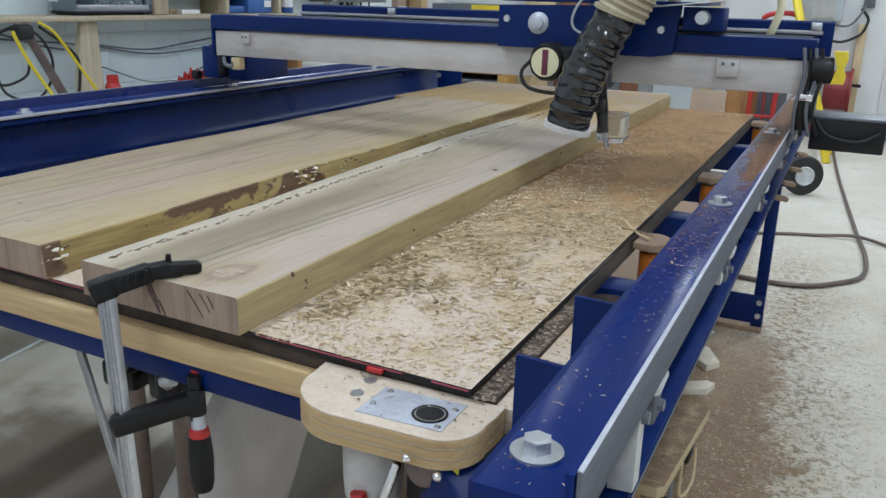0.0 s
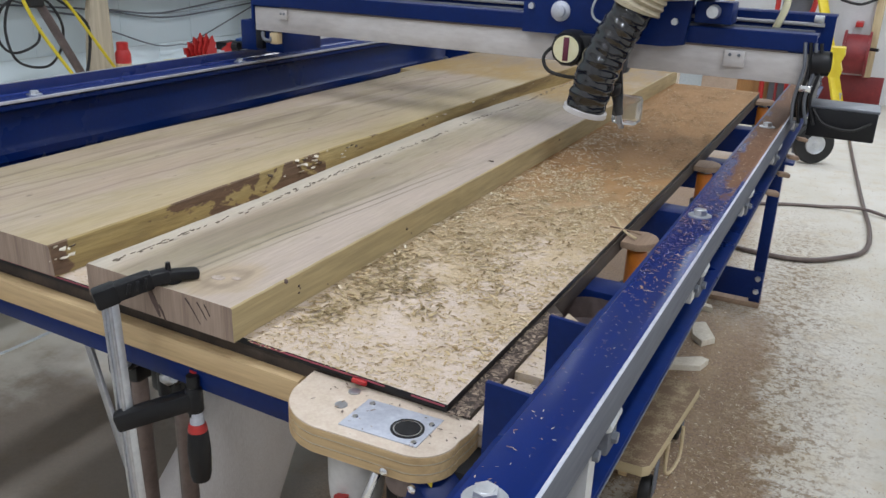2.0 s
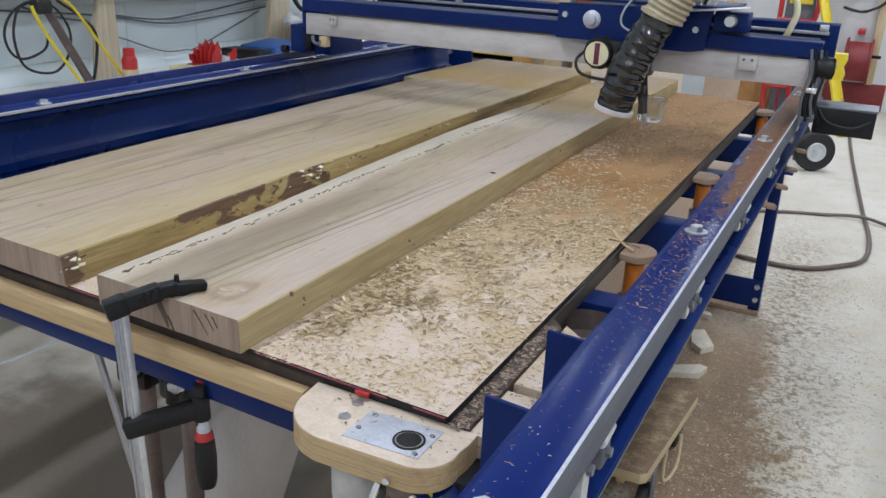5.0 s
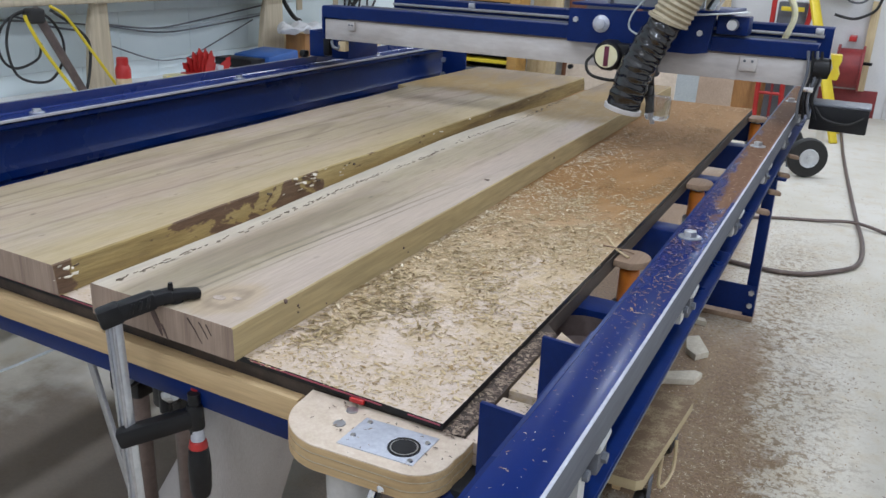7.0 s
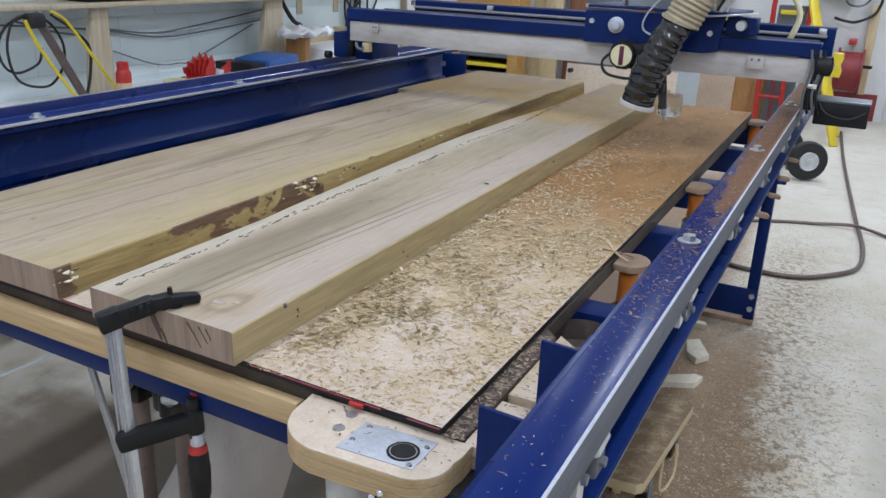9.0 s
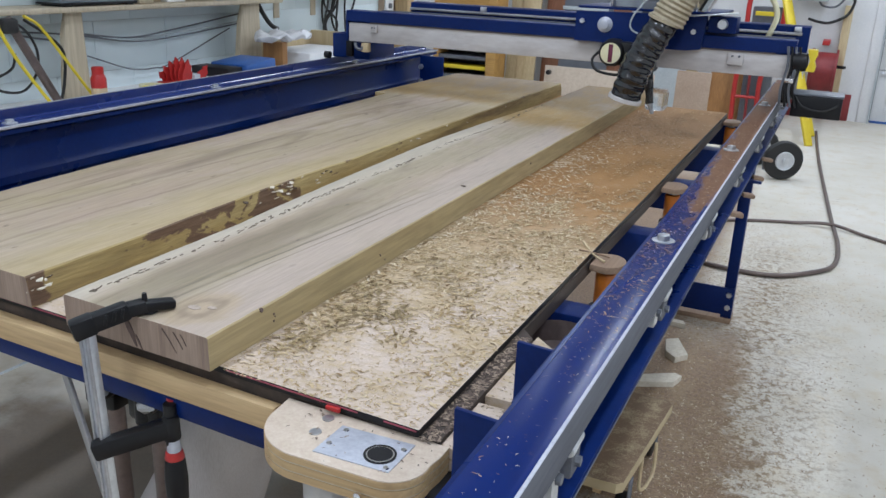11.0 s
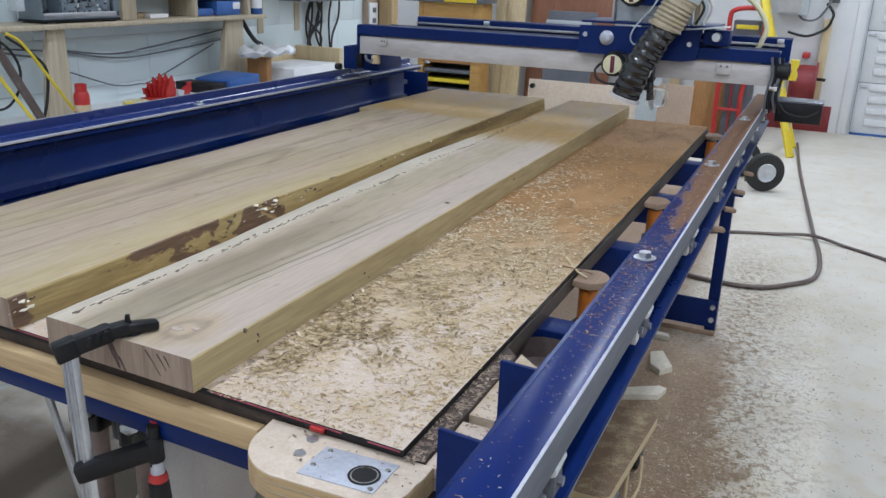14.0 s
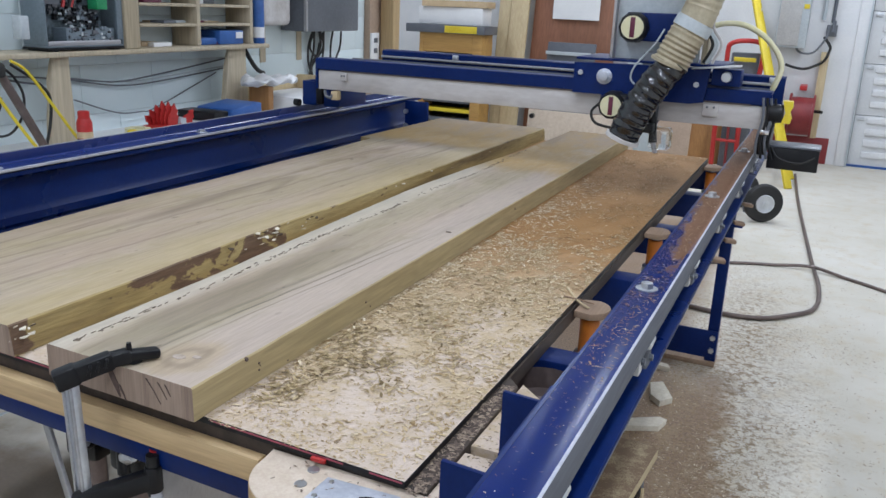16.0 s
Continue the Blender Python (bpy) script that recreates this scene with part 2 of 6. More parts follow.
TAB_WOOD = wood("dusty_tab_wood", (0.36, 0.25, 0.17), (0.30, 0.20, 0.13), (0.22, 0.14, 0.09), 1, 0.75, 10.0)
TRIM_POST = wood("tan_post", (0.50, 0.36, 0.19), (0.44, 0.31, 0.155), (0.35, 0.24, 0.11), 2, 0.6, 9.0)
PLY_DULL = plain("dull_tan_board", (0.40, 0.29, 0.21), (0.47, 0.35, 0.26), 0.6, 0.0, 4.0, 90.0, 0.1)
PLY_TAN = wood("tan_veneer", (0.40, 0.20, 0.07), (0.34, 0.165, 0.055), (0.26, 0.12, 0.04), 2, 0.5, 8.0)
PLY_PINK = wood("reddish_panel", (0.30, 0.13, 0.075), (0.25, 0.11, 0.06), (0.20, 0.085, 0.05), 2, 0.5, 5.0)
PLY_CREAM = wood("cream_lumber", (0.64, 0.52, 0.32), (0.58, 0.46, 0.27), (0.50, 0.38, 0.2), 2, 0.6, 9.0)
TRIM_OAK = wood("oak_cabinet", (0.56, 0.33, 0.10), (0.48, 0.27, 0.08), (0.36, 0.19, 0.055), 0, 0.5, 10.0)
SLAB = slab_wood("walnut_slab", (0.46, 0.375, 0.27), (0.38, 0.30, 0.205), (0.19, 0.145, 0.10), (0.36, 0.285, 0.16), False)
BOARD = slab_wood("walnut_board", (0.50, 0.415, 0.305), (0.41, 0.335, 0.235), (0.18, 0.148, 0.112), (0.34, 0.285, 0.17), True)
SAWN = wood("sawn_sapwood", (0.48, 0.38, 0.205), (0.43, 0.335, 0.17), (0.34, 0.255, 0.125), 1, 0.7, 12.0)
END_GRAIN = wood("end_grain", (0.37, 0.275, 0.21), (0.31, 0.225, 0.17), (0.18, 0.125, 0.10), 2, 0.75, 26.0)
KNOT = plain("pale_knot", (0.34, 0.27, 0.21), (0.52, 0.43, 0.36), 0.7, 0.0, 90.0, 220.0, 0.3)
CREAM_FACE = plain("cream_laminate", (0.58, 0.47, 0.36), (0.68, 0.57, 0.46), 0.6, 0.0, 40.0, 260.0, 0.1)
CRUMB = plain("grey_bark_crumb", (0.15, 0.12, 0.095), (0.29, 0.24, 0.19), 0.85, 0.0, 60.0, 200.0, 0.3)
CHECK = plain("dark_check", (0.075, 0.05, 0.045), (0.14, 0.095, 0.08), 0.85, 0.0, 60.0, 200.0, 0.3)
PINK = plain("pink_edge", (0.26, 0.045, 0.07), (0.40, 0.08, 0.11), 0.5)
FLAKE = plain("pale_bark_flake", (0.64, 0.57, 0.45), (0.78, 0.72, 0.60), 0.8, 0.0, 60.0, 200.0, 0.3)
DUSTY_EDGE = plain("dusty_black_edge", (0.030, 0.022, 0.018), (0.10, 0.070, 0.05), 0.7, 0.0, 18.0, 160.0, 0.3, (1, 0.4, 1))
DARK_FLAKE = plain("dark_bark_flake", (0.05, 0.035, 0.025), (0.12, 0.08, 0.05), 0.85, 0.0, 60.0, 200.0, 0.3)


def make_live_edge():
    n = Nodes("live_edge")
    blot = n.noise(13.0, 4, 0.6, (1, 0.45, 1), 0.8)
    fine = n.noise(160.0, 3, 0.6, (1, 0.1, 1))
    col = n.ramp(n.noise(10.0, 4, 0.6, (1, 0.15, 2)), [(0.35, (0.18, 0.12, 0.05)), (0.5, (0.36, 0.265, 0.105)), (0.68, (0.45, 0.35, 0.155))])
    y = n.axis(1)
    where = n.math("MULTIPLY", n.span(y, 0.18, 0.36), n.span(y, 0.76, 0.6))
    where = n.math("MAXIMUM", where, n.span(y, 0.06, 0.02))
    bark = n.ramp(n.math("ADD", n.math("MULTIPLY", where, 0.18), n.math("ADD", n.math("MULTIPLY", n.noise(45.0, 4, 0.7, (1, 0.4, 1)), 0.3), n.math("MULTIPLY", blot, 0.8))), [(0.67, 0.0), (0.70, 0.9)])
    col = n.mix(bark, col, n.mix(fine, (0.085, 0.045, 0.03), (0.16, 0.09, 0.06)))
    col = n.mix(0.35, col, n.ramp(fine, [(0.3, 0.3), (0.7, 0.7)]), "OVERLAY")
    n.bump(n.math("ADD", blot, fine), 0.6, 0.003)
    return n.done(col, 0.75)


def make_sheet():
    """Pale laminate under drifting sawdust, which lies thicker and redder towards the far end."""
    n = Nodes("dusty_laminate")
    x, y = n.axis(0), n.axis(1)
    clump = n.noise(15.0, 6, 0.7, (1.0, 0.7, 1))
    bits = n.noise(75.0, 4, 0.7, (0.6, 1.2, 1))
    grain = n.noise(330.0, 3, 0.7)
    speck = n.noise(150.0, 2, 0.6, (0.6, 1.0, 1))
    base = n.mix(grain, (0.57, 0.46, 0.37), (0.70, 0.585, 0.485))
    tan = n.mix(bits, (0.40, 0.285, 0.14), (0.62, 0.48, 0.29))
    red = n.mix(n.math("ADD", n.math("MULTIPLY", grain, 0.5), n.math("MULTIPLY", bits, 0.5)), (0.27, 0.128, 0.04), (0.47, 0.27, 0.105))
    far = n.span(n.math("ADD", y, n.math("MULTIPLY", clump, 0.5)), 0.7, 1.3)
    cover = n.math("ADD", n.math("MULTIPLY", clump, 0.62), n.math("MULTIPLY", bits, 0.38))
    cover = n.math("ADD", cover, n.math("SUBTRACT", n.math("MULTIPLY", n.span(y, 0.05, 1.0), 0.17), 0.03))
    beside = n.math("MULTIPLY", n.span(n.math("ADD", x, n.math("MULTIPLY", clump, 0.08)), -0.12, -0.235), n.span(y, 0.05, 0.25))
    cover = n.math("ADD", cover, n.math("MULTIPLY", beside, 0.09))
    col = n.mix(n.ramp(cover, [(0.43, 0.0), (0.57, 0.8)]), base, tan)
    col = n.mix(n.ramp(speck, [(0.60, 0.0), (0.67, 0.7)]), col, (0.32, 0.23, 0.115))
    col = n.mix(n.math("MULTIPLY", far, n.ramp(cover, [(0.38, 0.35), (0.6, 1.0)])), col, red)
    n.bump(n.math("ADD", n.math("ADD", grain, bits), n.math("MULTIPLY", clump, 2.0)), 0.6, 0.002)
    return n.done(col, 0.8)


def make_rail_top():
    """Blue enamel, dusted brown where the cutter has passed."""
    n = Nodes("dusty_blue_enamel")
    x, y = n.math("ADD", n.axis(0), -0.55), n.math("ADD", n.axis(1), 1.2)
    blot = n.noise(30.0, 5, 0.7, (1, 0.4, 1))
    grain = n.noise(260.0, 3, 0.7)
    paint = n.mix(blot, (0.0015, 0.014, 0.112), (0.003, 0.021, 0.152))
    dust = n.mix(grain, (0.17, 0.085, 0.04), (0.30, 0.165, 0.085))
    amount = n.math("ADD", n.math("MULTIPLY", n.span(y, 0.3, 1.5), 0.42), n.math("MULTIPLY", n.math("MULTIPLY", n.span(x, 0.145, 0.170), n.span(y, 0.3, 0.9)), 0.36))
    cover = n.ramp(n.math("ADD", blot, amount), [(0.72, 0.0), (0.88, 0.92)])
    fleck = n.ramp(n.noise(170.0, 2, 0.6), [(0.66, 0.0), (0.7, 0.6)])
    cover = n.math("MAXIMUM", cover, n.math("MULTIPLY", fleck, n.span(y, -0.3, 0.4)))
    n.bump(n.math("MULTIPLY", grain, cover), 0.3, 0.0015)
    return n.done(n.mix(cover, paint, dust), n.math("ADD", n.math("MULTIPLY", cover, 0.5), 0.22, True), 0.0, **{"Specular IOR Level": 0.15})


def make_floor():
    """Pale trowelled concrete, brown with sawdust beside and under the machine, where shade is painted in too."""
    n = Nodes("dusty_concrete")
    x, y = n.axis(0), n.axis(1)
    big = n.noise(1.3, 6, 0.6)
    mid = n.noise(9.0, 5, 0.65)
    grain = n.noise(210.0, 3, 0.7)
    base = n.mix(n.ramp(big, [(0.35, 0.0), (0.65, 1.0)]), (0.62, 0.58, 0.485), (0.72, 0.685, 0.61))
    base = n.mix(n.ramp(mid, [(0.5, 0.0), (0.7, 0.5)]), base, (0.60, 0.50, 0.34))
    coarse = n.noise(95.0, 3, 0.75)
    dust = n.mix(n.ramp(n.math("ADD", n.math("MULTIPLY", grain, 0.5), n.math("MULTIPLY", coarse, 0.5)), [(0.36, 0.0), (0.64, 1.0)]), (0.10, 0.060, 0.034), (0.42, 0.27, 0.165))
    rough_x = n.math("ADD", n.math("ADD", x, n.math("MULTIPLY", y, 0.085)), n.math("ADD", n.math("MULTIPLY", mid, 0.3), n.math("ADD", n.math("MULTIPLY", n.noise(48.0, 4, 0.75), 0.2), n.math("MULTIPLY", n.noise(3.2, 4, 0.6), 0.36))))
    near = n.math("MULTIPLY", n.span(rough_x, 0.89, 0.77), n.span(n.math("ADD", y, n.math("MULTIPLY", mid, 0.6)), 3.1, 2.3))
    near = n.math("MULTIPLY", n.math("MULTIPLY", near, n.span(x, -0.9, -0.5)), n.span(n.math("ADD", y, n.math("MULTIPLY", mid, 0.5)), -0.9, -0.3))
    bare = n.math("MULTIPLY", n.math("MULTIPLY", n.span(x, -0.35, -0.25), n.span(n.math("ADD", x, n.math("MULTIPLY", mid, 0.06)), 0.055, 0.02)), n.math("MULTIPLY", n.span(y, 0.78, 0.86), n.span(n.math("ADD", y, n.math("MULTIPLY", mid, 0.06)), 1.17, 1.08)))
    near = n.math("MULTIPLY", near, n.math("SUBTRACT", 1.0, n.math("MULTIPLY", bare, 0.9)))
    col = n.mix(n.math("MULTIPLY", near, 0.92), base, dust)
    # brown sawdust heap at the left, its colour darkened further for the table's shade
    pile_and_shade = n.math("MULTIPLY", n.span(n.math("ADD", x, n.math("MULTIPLY", mid, 0.5)), -0.55, -0.8), n.math("MULTIPLY", n.span(n.math("ADD", y, n.math("MULTIPLY", big, 0.8)), 0.55, 0.8), n.span(n.math("ADD", y, n.math("MULTIPLY", big, 0.8)), 1.35, 1.1)))
    pile_and_shade = n.math("MULTIPLY", pile_and_shade, n.span(n.math("ADD", x, n.math("MULTIPLY", mid, 0.4)), -1.75, -1.35))
    col = n.mix(n.math("MULTIPLY", pile_and_shade, 0.82), col, n.mix(coarse, (0.075, 0.05, 0.034), (0.165, 0.115, 0.078)))
    fleck = n.ramp(n.noise(75.0, 3, 0.7), [(0.52, 0.0), (0.60, 0.85)])
    zone = n.math("MULTIPLY", n.span(n.math("ADD", x, n.math("MULTIPLY", big, 0.9)), 1.08, 0.45), n.span(y, 4.6, 2.6))
    zone = n.math("MULTIPLY", zone, n.math("MULTIPLY", n.span(x, -0.7, -0.3), n.span(y, -1.2, -0.4)))
    drift = n.ramp(n.noise(11.0, 6, 0.72, (1, 0.7, 1)), [(0.47, 0.0), (0.6, 0.45)])
    col = n.mix(n.math("MULTIPLY", drift, n.math("MULTIPLY", zone, 0.8)), col, n.mix(grain, (0.38, 0.28, 0.16), (0.56, 0.45, 0.29)))
    col = n.mix(n.math("MULTIPLY", fleck, zone), col, (0.31, 0.21, 0.11))
    chunk = n.ramp(n.noise(34.0, 5, 0.75), [(0.50, 0.0), (0.56, 0.9)])
    band = n.math("MULTIPLY", n.math("MULTIPLY", n.span(n.math("ADD", rough_x, n.math("MULTIPLY", big, 0.3)), 1.27, 0.97), n.span(y, 4.2, 2.9)), n.span(y, -0.9, -0.3))
    col = n.mix(n.math("MULTIPLY", n.math("MULTIPLY", chunk, band), n.span(x, 0.05, 0.2)), col, n.mix(grain, (0.17, 0.11, 0.06), (0.32, 0.225, 0.13)))
    # dust colour carried on below the table, also standing in for shade there
    under = n.math("MULTIPLY", n.math("MULTIPLY", n.span(x, 0.03, -0.12), n.span(y, 5.6, 4.6)), n.span(y, 1.6, 2.6))
    col = n.mix(n.math("MULTIPLY", n.math("MULTIPLY", under, n.span(x, -1.3, -0.9)), 0.9), col, dust)
    n.bump(n.math("ADD", grain, mid), 0.3, 0.002)
    return n.done(col, n.math("ADD", n.math("MULTIPLY", mid, 0.3), 0.55, True), 0.0, **{"Specular IOR Level": 0.3})


def make_dusty_ply():
    """Pale plywood whose upper face lies under brown sawdust."""
    n = Nodes("dusty_plywood")
    g = n.t.nodes.new("ShaderNodeNewGeometry")
    s = n.t.nodes.new("ShaderNodeSeparateXYZ")
    n.t.links.new(g.outputs["Normal"], s.inputs[0])
    blot = n.noise(14.0, 5, 0.7)
    grain = n.noise(240.0, 3, 0.7)
    bare = n.mix(n.noise(20.0, 3, 0.6, (1, 1, 6)), (0.56, 0.46, 0.28), (0.46, 0.36, 0.20))
    cover = n.math("MULTIPLY", n.span(s.outputs[2], 0.6, 0.95), n.ramp(n.math("ADD", n.math("MULTIPLY", blot, 0.7), n.math("MULTIPLY", grain, 0.4)), [(0.42, 0.15), (0.56, 0.95)]))
    n.bump(n.math("MULTIPLY", grain, cover), 0.3, 0.0015)
    return n.done(n.mix(cover, bare, n.mix(grain, (0.14, 0.085, 0.05), (0.26, 0.165, 0.10))), 0.8)


def make_block_wall():
    """Thick white masonry paint over rough concrete block."""
    n = Nodes("painted_block")
    g = n.t.nodes.new("ShaderNodeObjectInfo")
    blot = n.noise(5.0, 5, 0.6)
    fine = n.noise(70.0, 4, 0.65)
    col = n.mix(blot, (0.685, 0.785, 0.805), (0.775, 0.865, 0.875))
    col = n.mix(n.math("MULTIPLY", g.outputs["Random"], 0.15), col, (0.62, 0.65, 0.68))
    n.bump(fine, 0.35, 0.002)
    return n.done(col, 0.55)


def chip_material(name, stops, rough=0.85):
    n = Nodes(name)
    g = n.t.nodes.new("ShaderNodeNewGeometry")
    return n.done(n.ramp(g.outputs["Random Per Island"], stops), rough)


DUSTY_PLY = make_dusty_ply()
LIVE_EDGE, SHEET, RAIL_TOP, FLOOR, BLOCK = make_live_edge(), make_sheet(), make_rail_top(), make_floor(), make_block_wall()
CHIPS = chip_material("wood_chips", [(0.0, (0.25, 0.16, 0.07)), (0.25, (0.44, 0.315, 0.155)), (0.6, (0.60, 0.465, 0.28)), (1.0, (0.66, 0.55, 0.38))])
RED_CHIPS = chip_material("brown_chips", [(0.0, (0.12, 0.06, 0.035)), (0.45, (0.26, 0.14, 0.08)), (0.8, (0.36, 0.23, 0.135)), (1.0, (0.58, 0.46, 0.32))])
FLOOR_CHIPS = chip_material("floor_chips", [(0.0, (0.20, 0.13, 0.08)), (0.4, (0.36, 0.26, 0.16)), (0.75, (0.56, 0.45, 0.30)), (1.0, (0.76, 0.68, 0.52))])


FAR_CHIPS = chip_material("brown_board_chips", [(0.0, (0.20, 0.11, 0.042)), (0.3, (0.34, 0.20, 0.085)), (0.75, (0.46, 0.29, 0.13)), (1.0, (0.70, 0.55, 0.36))])
LEDGE_CHIPS = chip_material("grey_ledge_chips", [(0.0, (0.07, 0.05, 0.04)), (0.5, (0.18, 0.13, 0.10)), (1.0, (0.40, 0.31, 0.22))])
PALE_CHIPS = chip_material("pale_shavings", [(0.0, (0.5, 0.38, 0.22)), (0.5, (0.70, 0.58, 0.40)), (1.0, (0.82, 0.74, 0.58))])


def make_clear():
    n = Nodes("clear_plastic")
    return n.done((0.85, 0.87, 0.88), 0.12, 0.0, **{"Transmission Weight": 0.93, "IOR": 1.2})


def make_glow():
    n = Nodes("lamp_diffuser")
    return n.done((0.9, 0.9, 0.9), 0.5, 0.0, **{"Emission Color": (0.96, 0.98, 1.0), "Emission Strength": 2.6})


CLEAR, GLOW = make_clear(), make_glow()


# ---- mesh helpers ----
OFF = {}


def thing(name, at, label, category, group="", kind=""):
    ob = new(name)
    ob.empty_display_size = 0.05
    ob.location = at
    OFF[ob] = Vector(at)
    return tagged(ob, label, category, group, kind)


def finish(name, bm, material):
    bmesh.ops.recalc_face_normals(bm, faces=bm.faces[:])
    for f in bm.faces:
        f.smooth = True
    me = bpy.data.meshes.new(name)
    bm.to_mesh(me)
    bm.free()
    me.set_sharp_from_angle(angle=radians(38))
    for m in (material if isinstance(material, (list, tuple)) else [material]):
        me.materials.append(m)
    return me


def part(name, bm, material, parent, label=""):
    bmesh.ops.translate(bm, verts=bm.verts[:], vec=-OFF[parent])
    ob = new(name, finish(name, bm, material))
    ob.parent = parent
    OFF[ob] = OFF[parent]
    return tagged(ob, label)


def solid(name, bm, material, label, category, kind="", group="", at=None):
    """A thing that is one mesh."""
    if at:
        bmesh.ops.translate(bm, verts=bm.verts[:], vec=-Vector(at))
    ob = new(name, finish(name, bm, material))
    ob.location = at or (0, 0, 0)
    OFF[ob] = Vector(at or (0, 0, 0))
    return tagged(ob, label, category, group, kind)


def box(x0, x1, y0, y1, z0, z1, bevel=0.002, bm=None, seg=2):
    bm = bm or bmesh.new()
    m = Matrix.LocRotScale(((x0 + x1) / 2, (y0 + y1) / 2, (z0 + z1) / 2), None, (x1 - x0, y1 - y0, z1 - z0))
    r = bmesh.ops.create_cube(bm, size=1, matrix=m)
    if bevel:
        es = list({e for v in r["verts"] for e in v.link_edges})
        bmesh.ops.bevel(bm, geom=es, offset=bevel, segments=seg, affect="EDGES", profile=0.5)
    return bm


def slant(p0, p1, w, h, bevel=0.002, bm=None, up=(0, 0, 1)):
    """A bar of section w by h from p0 to p1."""
    bm = bm or bmesh.new()
    p0, p1 = Vector(p0), Vector(p1)
    d = p1 - p0
    y = d.normalized()
    x = y.cross(Vector(up)).normalized()
    z = x.cross(y)
    m = Matrix((x, y, z)).transposed().to_4x4()
    m.translation = (p0 + p1) / 2
    r = bmesh.ops.create_cube(bm, size=1, matrix=m @ Matrix.Diagonal((w, d.length, h, 1)))
    if bevel:
        es = list({e for v in r["verts"] for e in v.link_edges})
        bmesh.ops.bevel(bm, geom=es, offset=bevel, segments=2, affect="EDGES", profile=0.5)
    return bm


def rod(p0, p1, r0, r1=None, seg=16, bm=None, bevel=0.0):
    bm = bm or bmesh.new()
    p0, p1 = Vector(p0), Vector(p1)
    d = p1 - p0
    m = d.to_track_quat("Z", "Y").to_matrix().to_4x4()
    m.translation = (p0 + p1) / 2
    r = bmesh.ops.create_cone(bm, cap_ends=True, segments=seg, radius1=r0, radius2=r0 if r1 is None else r1, depth=d.length, matrix=m)
    if bevel:
        caps = [f for f in {f for v in r["verts"] for f in v.link_faces} if len(f.verts) == seg]
        bmesh.ops.bevel(bm, geom=list({e for f in caps for e in f.edges}), offset=bevel, segments=2, affect="EDGES", profile=0.5)
    return bm


def smooth_path(points, n=8):
    pts = [Vector(p) for p in points]
    pts = [2 * pts[0] - pts[1]] + pts + [2 * pts[-1] - pts[-2]]
    out = []
    for a, b, c, d in zip(pts, pts[1:], pts[2:], pts[3:]):
        for k in range(n):
            t = k / n
            out.append(0.5 * (2 * b + (c - a) * t + (2 * a - 5 * b + 4 * c - d) * t * t + (3 * b - a - 3 * c + d) * t ** 3))
    return out + [pts[-2]]


def tube(points, radius, seg=8, n=8, bm=None, ribs=0.0, rib_pitch=0.01, closed=True):
    """A bent tube; ribs make it a corrugated hose."""
    bm = bm or bmesh.new()
    path = smooth_path(points, n)
    if ribs:
        fine, acc = [path[0]], 0.0
        for a, b in zip(path, path[1:]):
            steps = max(1, int((b - a).length / (rib_pitch / 4)))
            fine += [a.lerp(b, (k + 1) / steps) for k in range(steps)]
        path = fine
    rings, side, run = [], None, 0.0
    for i, p in enumerate(path):
        d = (path[min(i + 1, len(path) - 1)] - path[max(i - 1, 0)]).normalized()
        if i:
            run += (p - path[i - 1]).length
        if side is None:
            side = d.orthogonal().normalized()
        side = (side - d * side.dot(d)).normalized()
        up = d.cross(side)
        rr = radius(i / (len(path) - 1)) if callable(radius) else radius
        rr += ribs * math.sin(2 * math.pi * run / rib_pitch) if ribs else 0
        rings.append([bm.verts.new(p + rr * (math.cos(2 * math.pi * k / seg) * side + math.sin(2 * math.pi * k / seg) * up)) for k in range(seg)])
    for a, b in zip(rings, rings[1:]):
        for k in range(seg):
            bm.faces.new((a[k], a[(k + 1) % seg], b[(k + 1) % seg], b[k]))
    if closed:
        bm.faces.new(rings[0])
        bm.faces.new(rings[-1])
    return bm


def prism(poly, z0, z1, bevel=0.0, bm=None):
    """A flat plate of the given outline in plan."""
    bm = bm or bmesh.new()
    vs = [bm.verts.new((x, y, z0)) for x, y in poly]
    f = bm.faces.new(vs)
    up = bmesh.ops.extrude_face_region(bm, geom=[f])
    top = [v for v in up["geom"] if isinstance(v, bmesh.types.BMVert)]
    bmesh.ops.translate(bm, verts=top, vec=(0, 0, z1 - z0))
    if bevel:
        bmesh.ops.bevel(bm, geom=[e for e in bm.edges if all(abs(v.co.z - z1) < 1e-6 for v in e.verts)], offset=bevel, segments=2, affect="EDGES", profile=0.5)
    return bm


def profile_y(section, y0, y1, bm=None):
    """A rolled section, given in x and z, run along y."""
    bm = bm or bmesh.new()
    a = [bm.verts.new((x, y0, z)) for x, z in section]
    b = [bm.verts.new((x, y1, z)) for x, z in section]
    n = len(section)
    for k in range(n):
        bm.faces.new((a[k], a[(k + 1) % n], b[(k + 1) % n], b[k]))
    bm.faces.new(a)
    bm.faces.new(b)
    return bm


def profile_x(section, x0, x1, bm=None):
    """A rolled section, given in y and z, run along x."""
    bm = profile_y([(y, z) for y, z in section], x0, x1, bm)
    for v in bm.verts:
        v.co = Vector((v.co.y, v.co.x, v.co.z))
    return bm


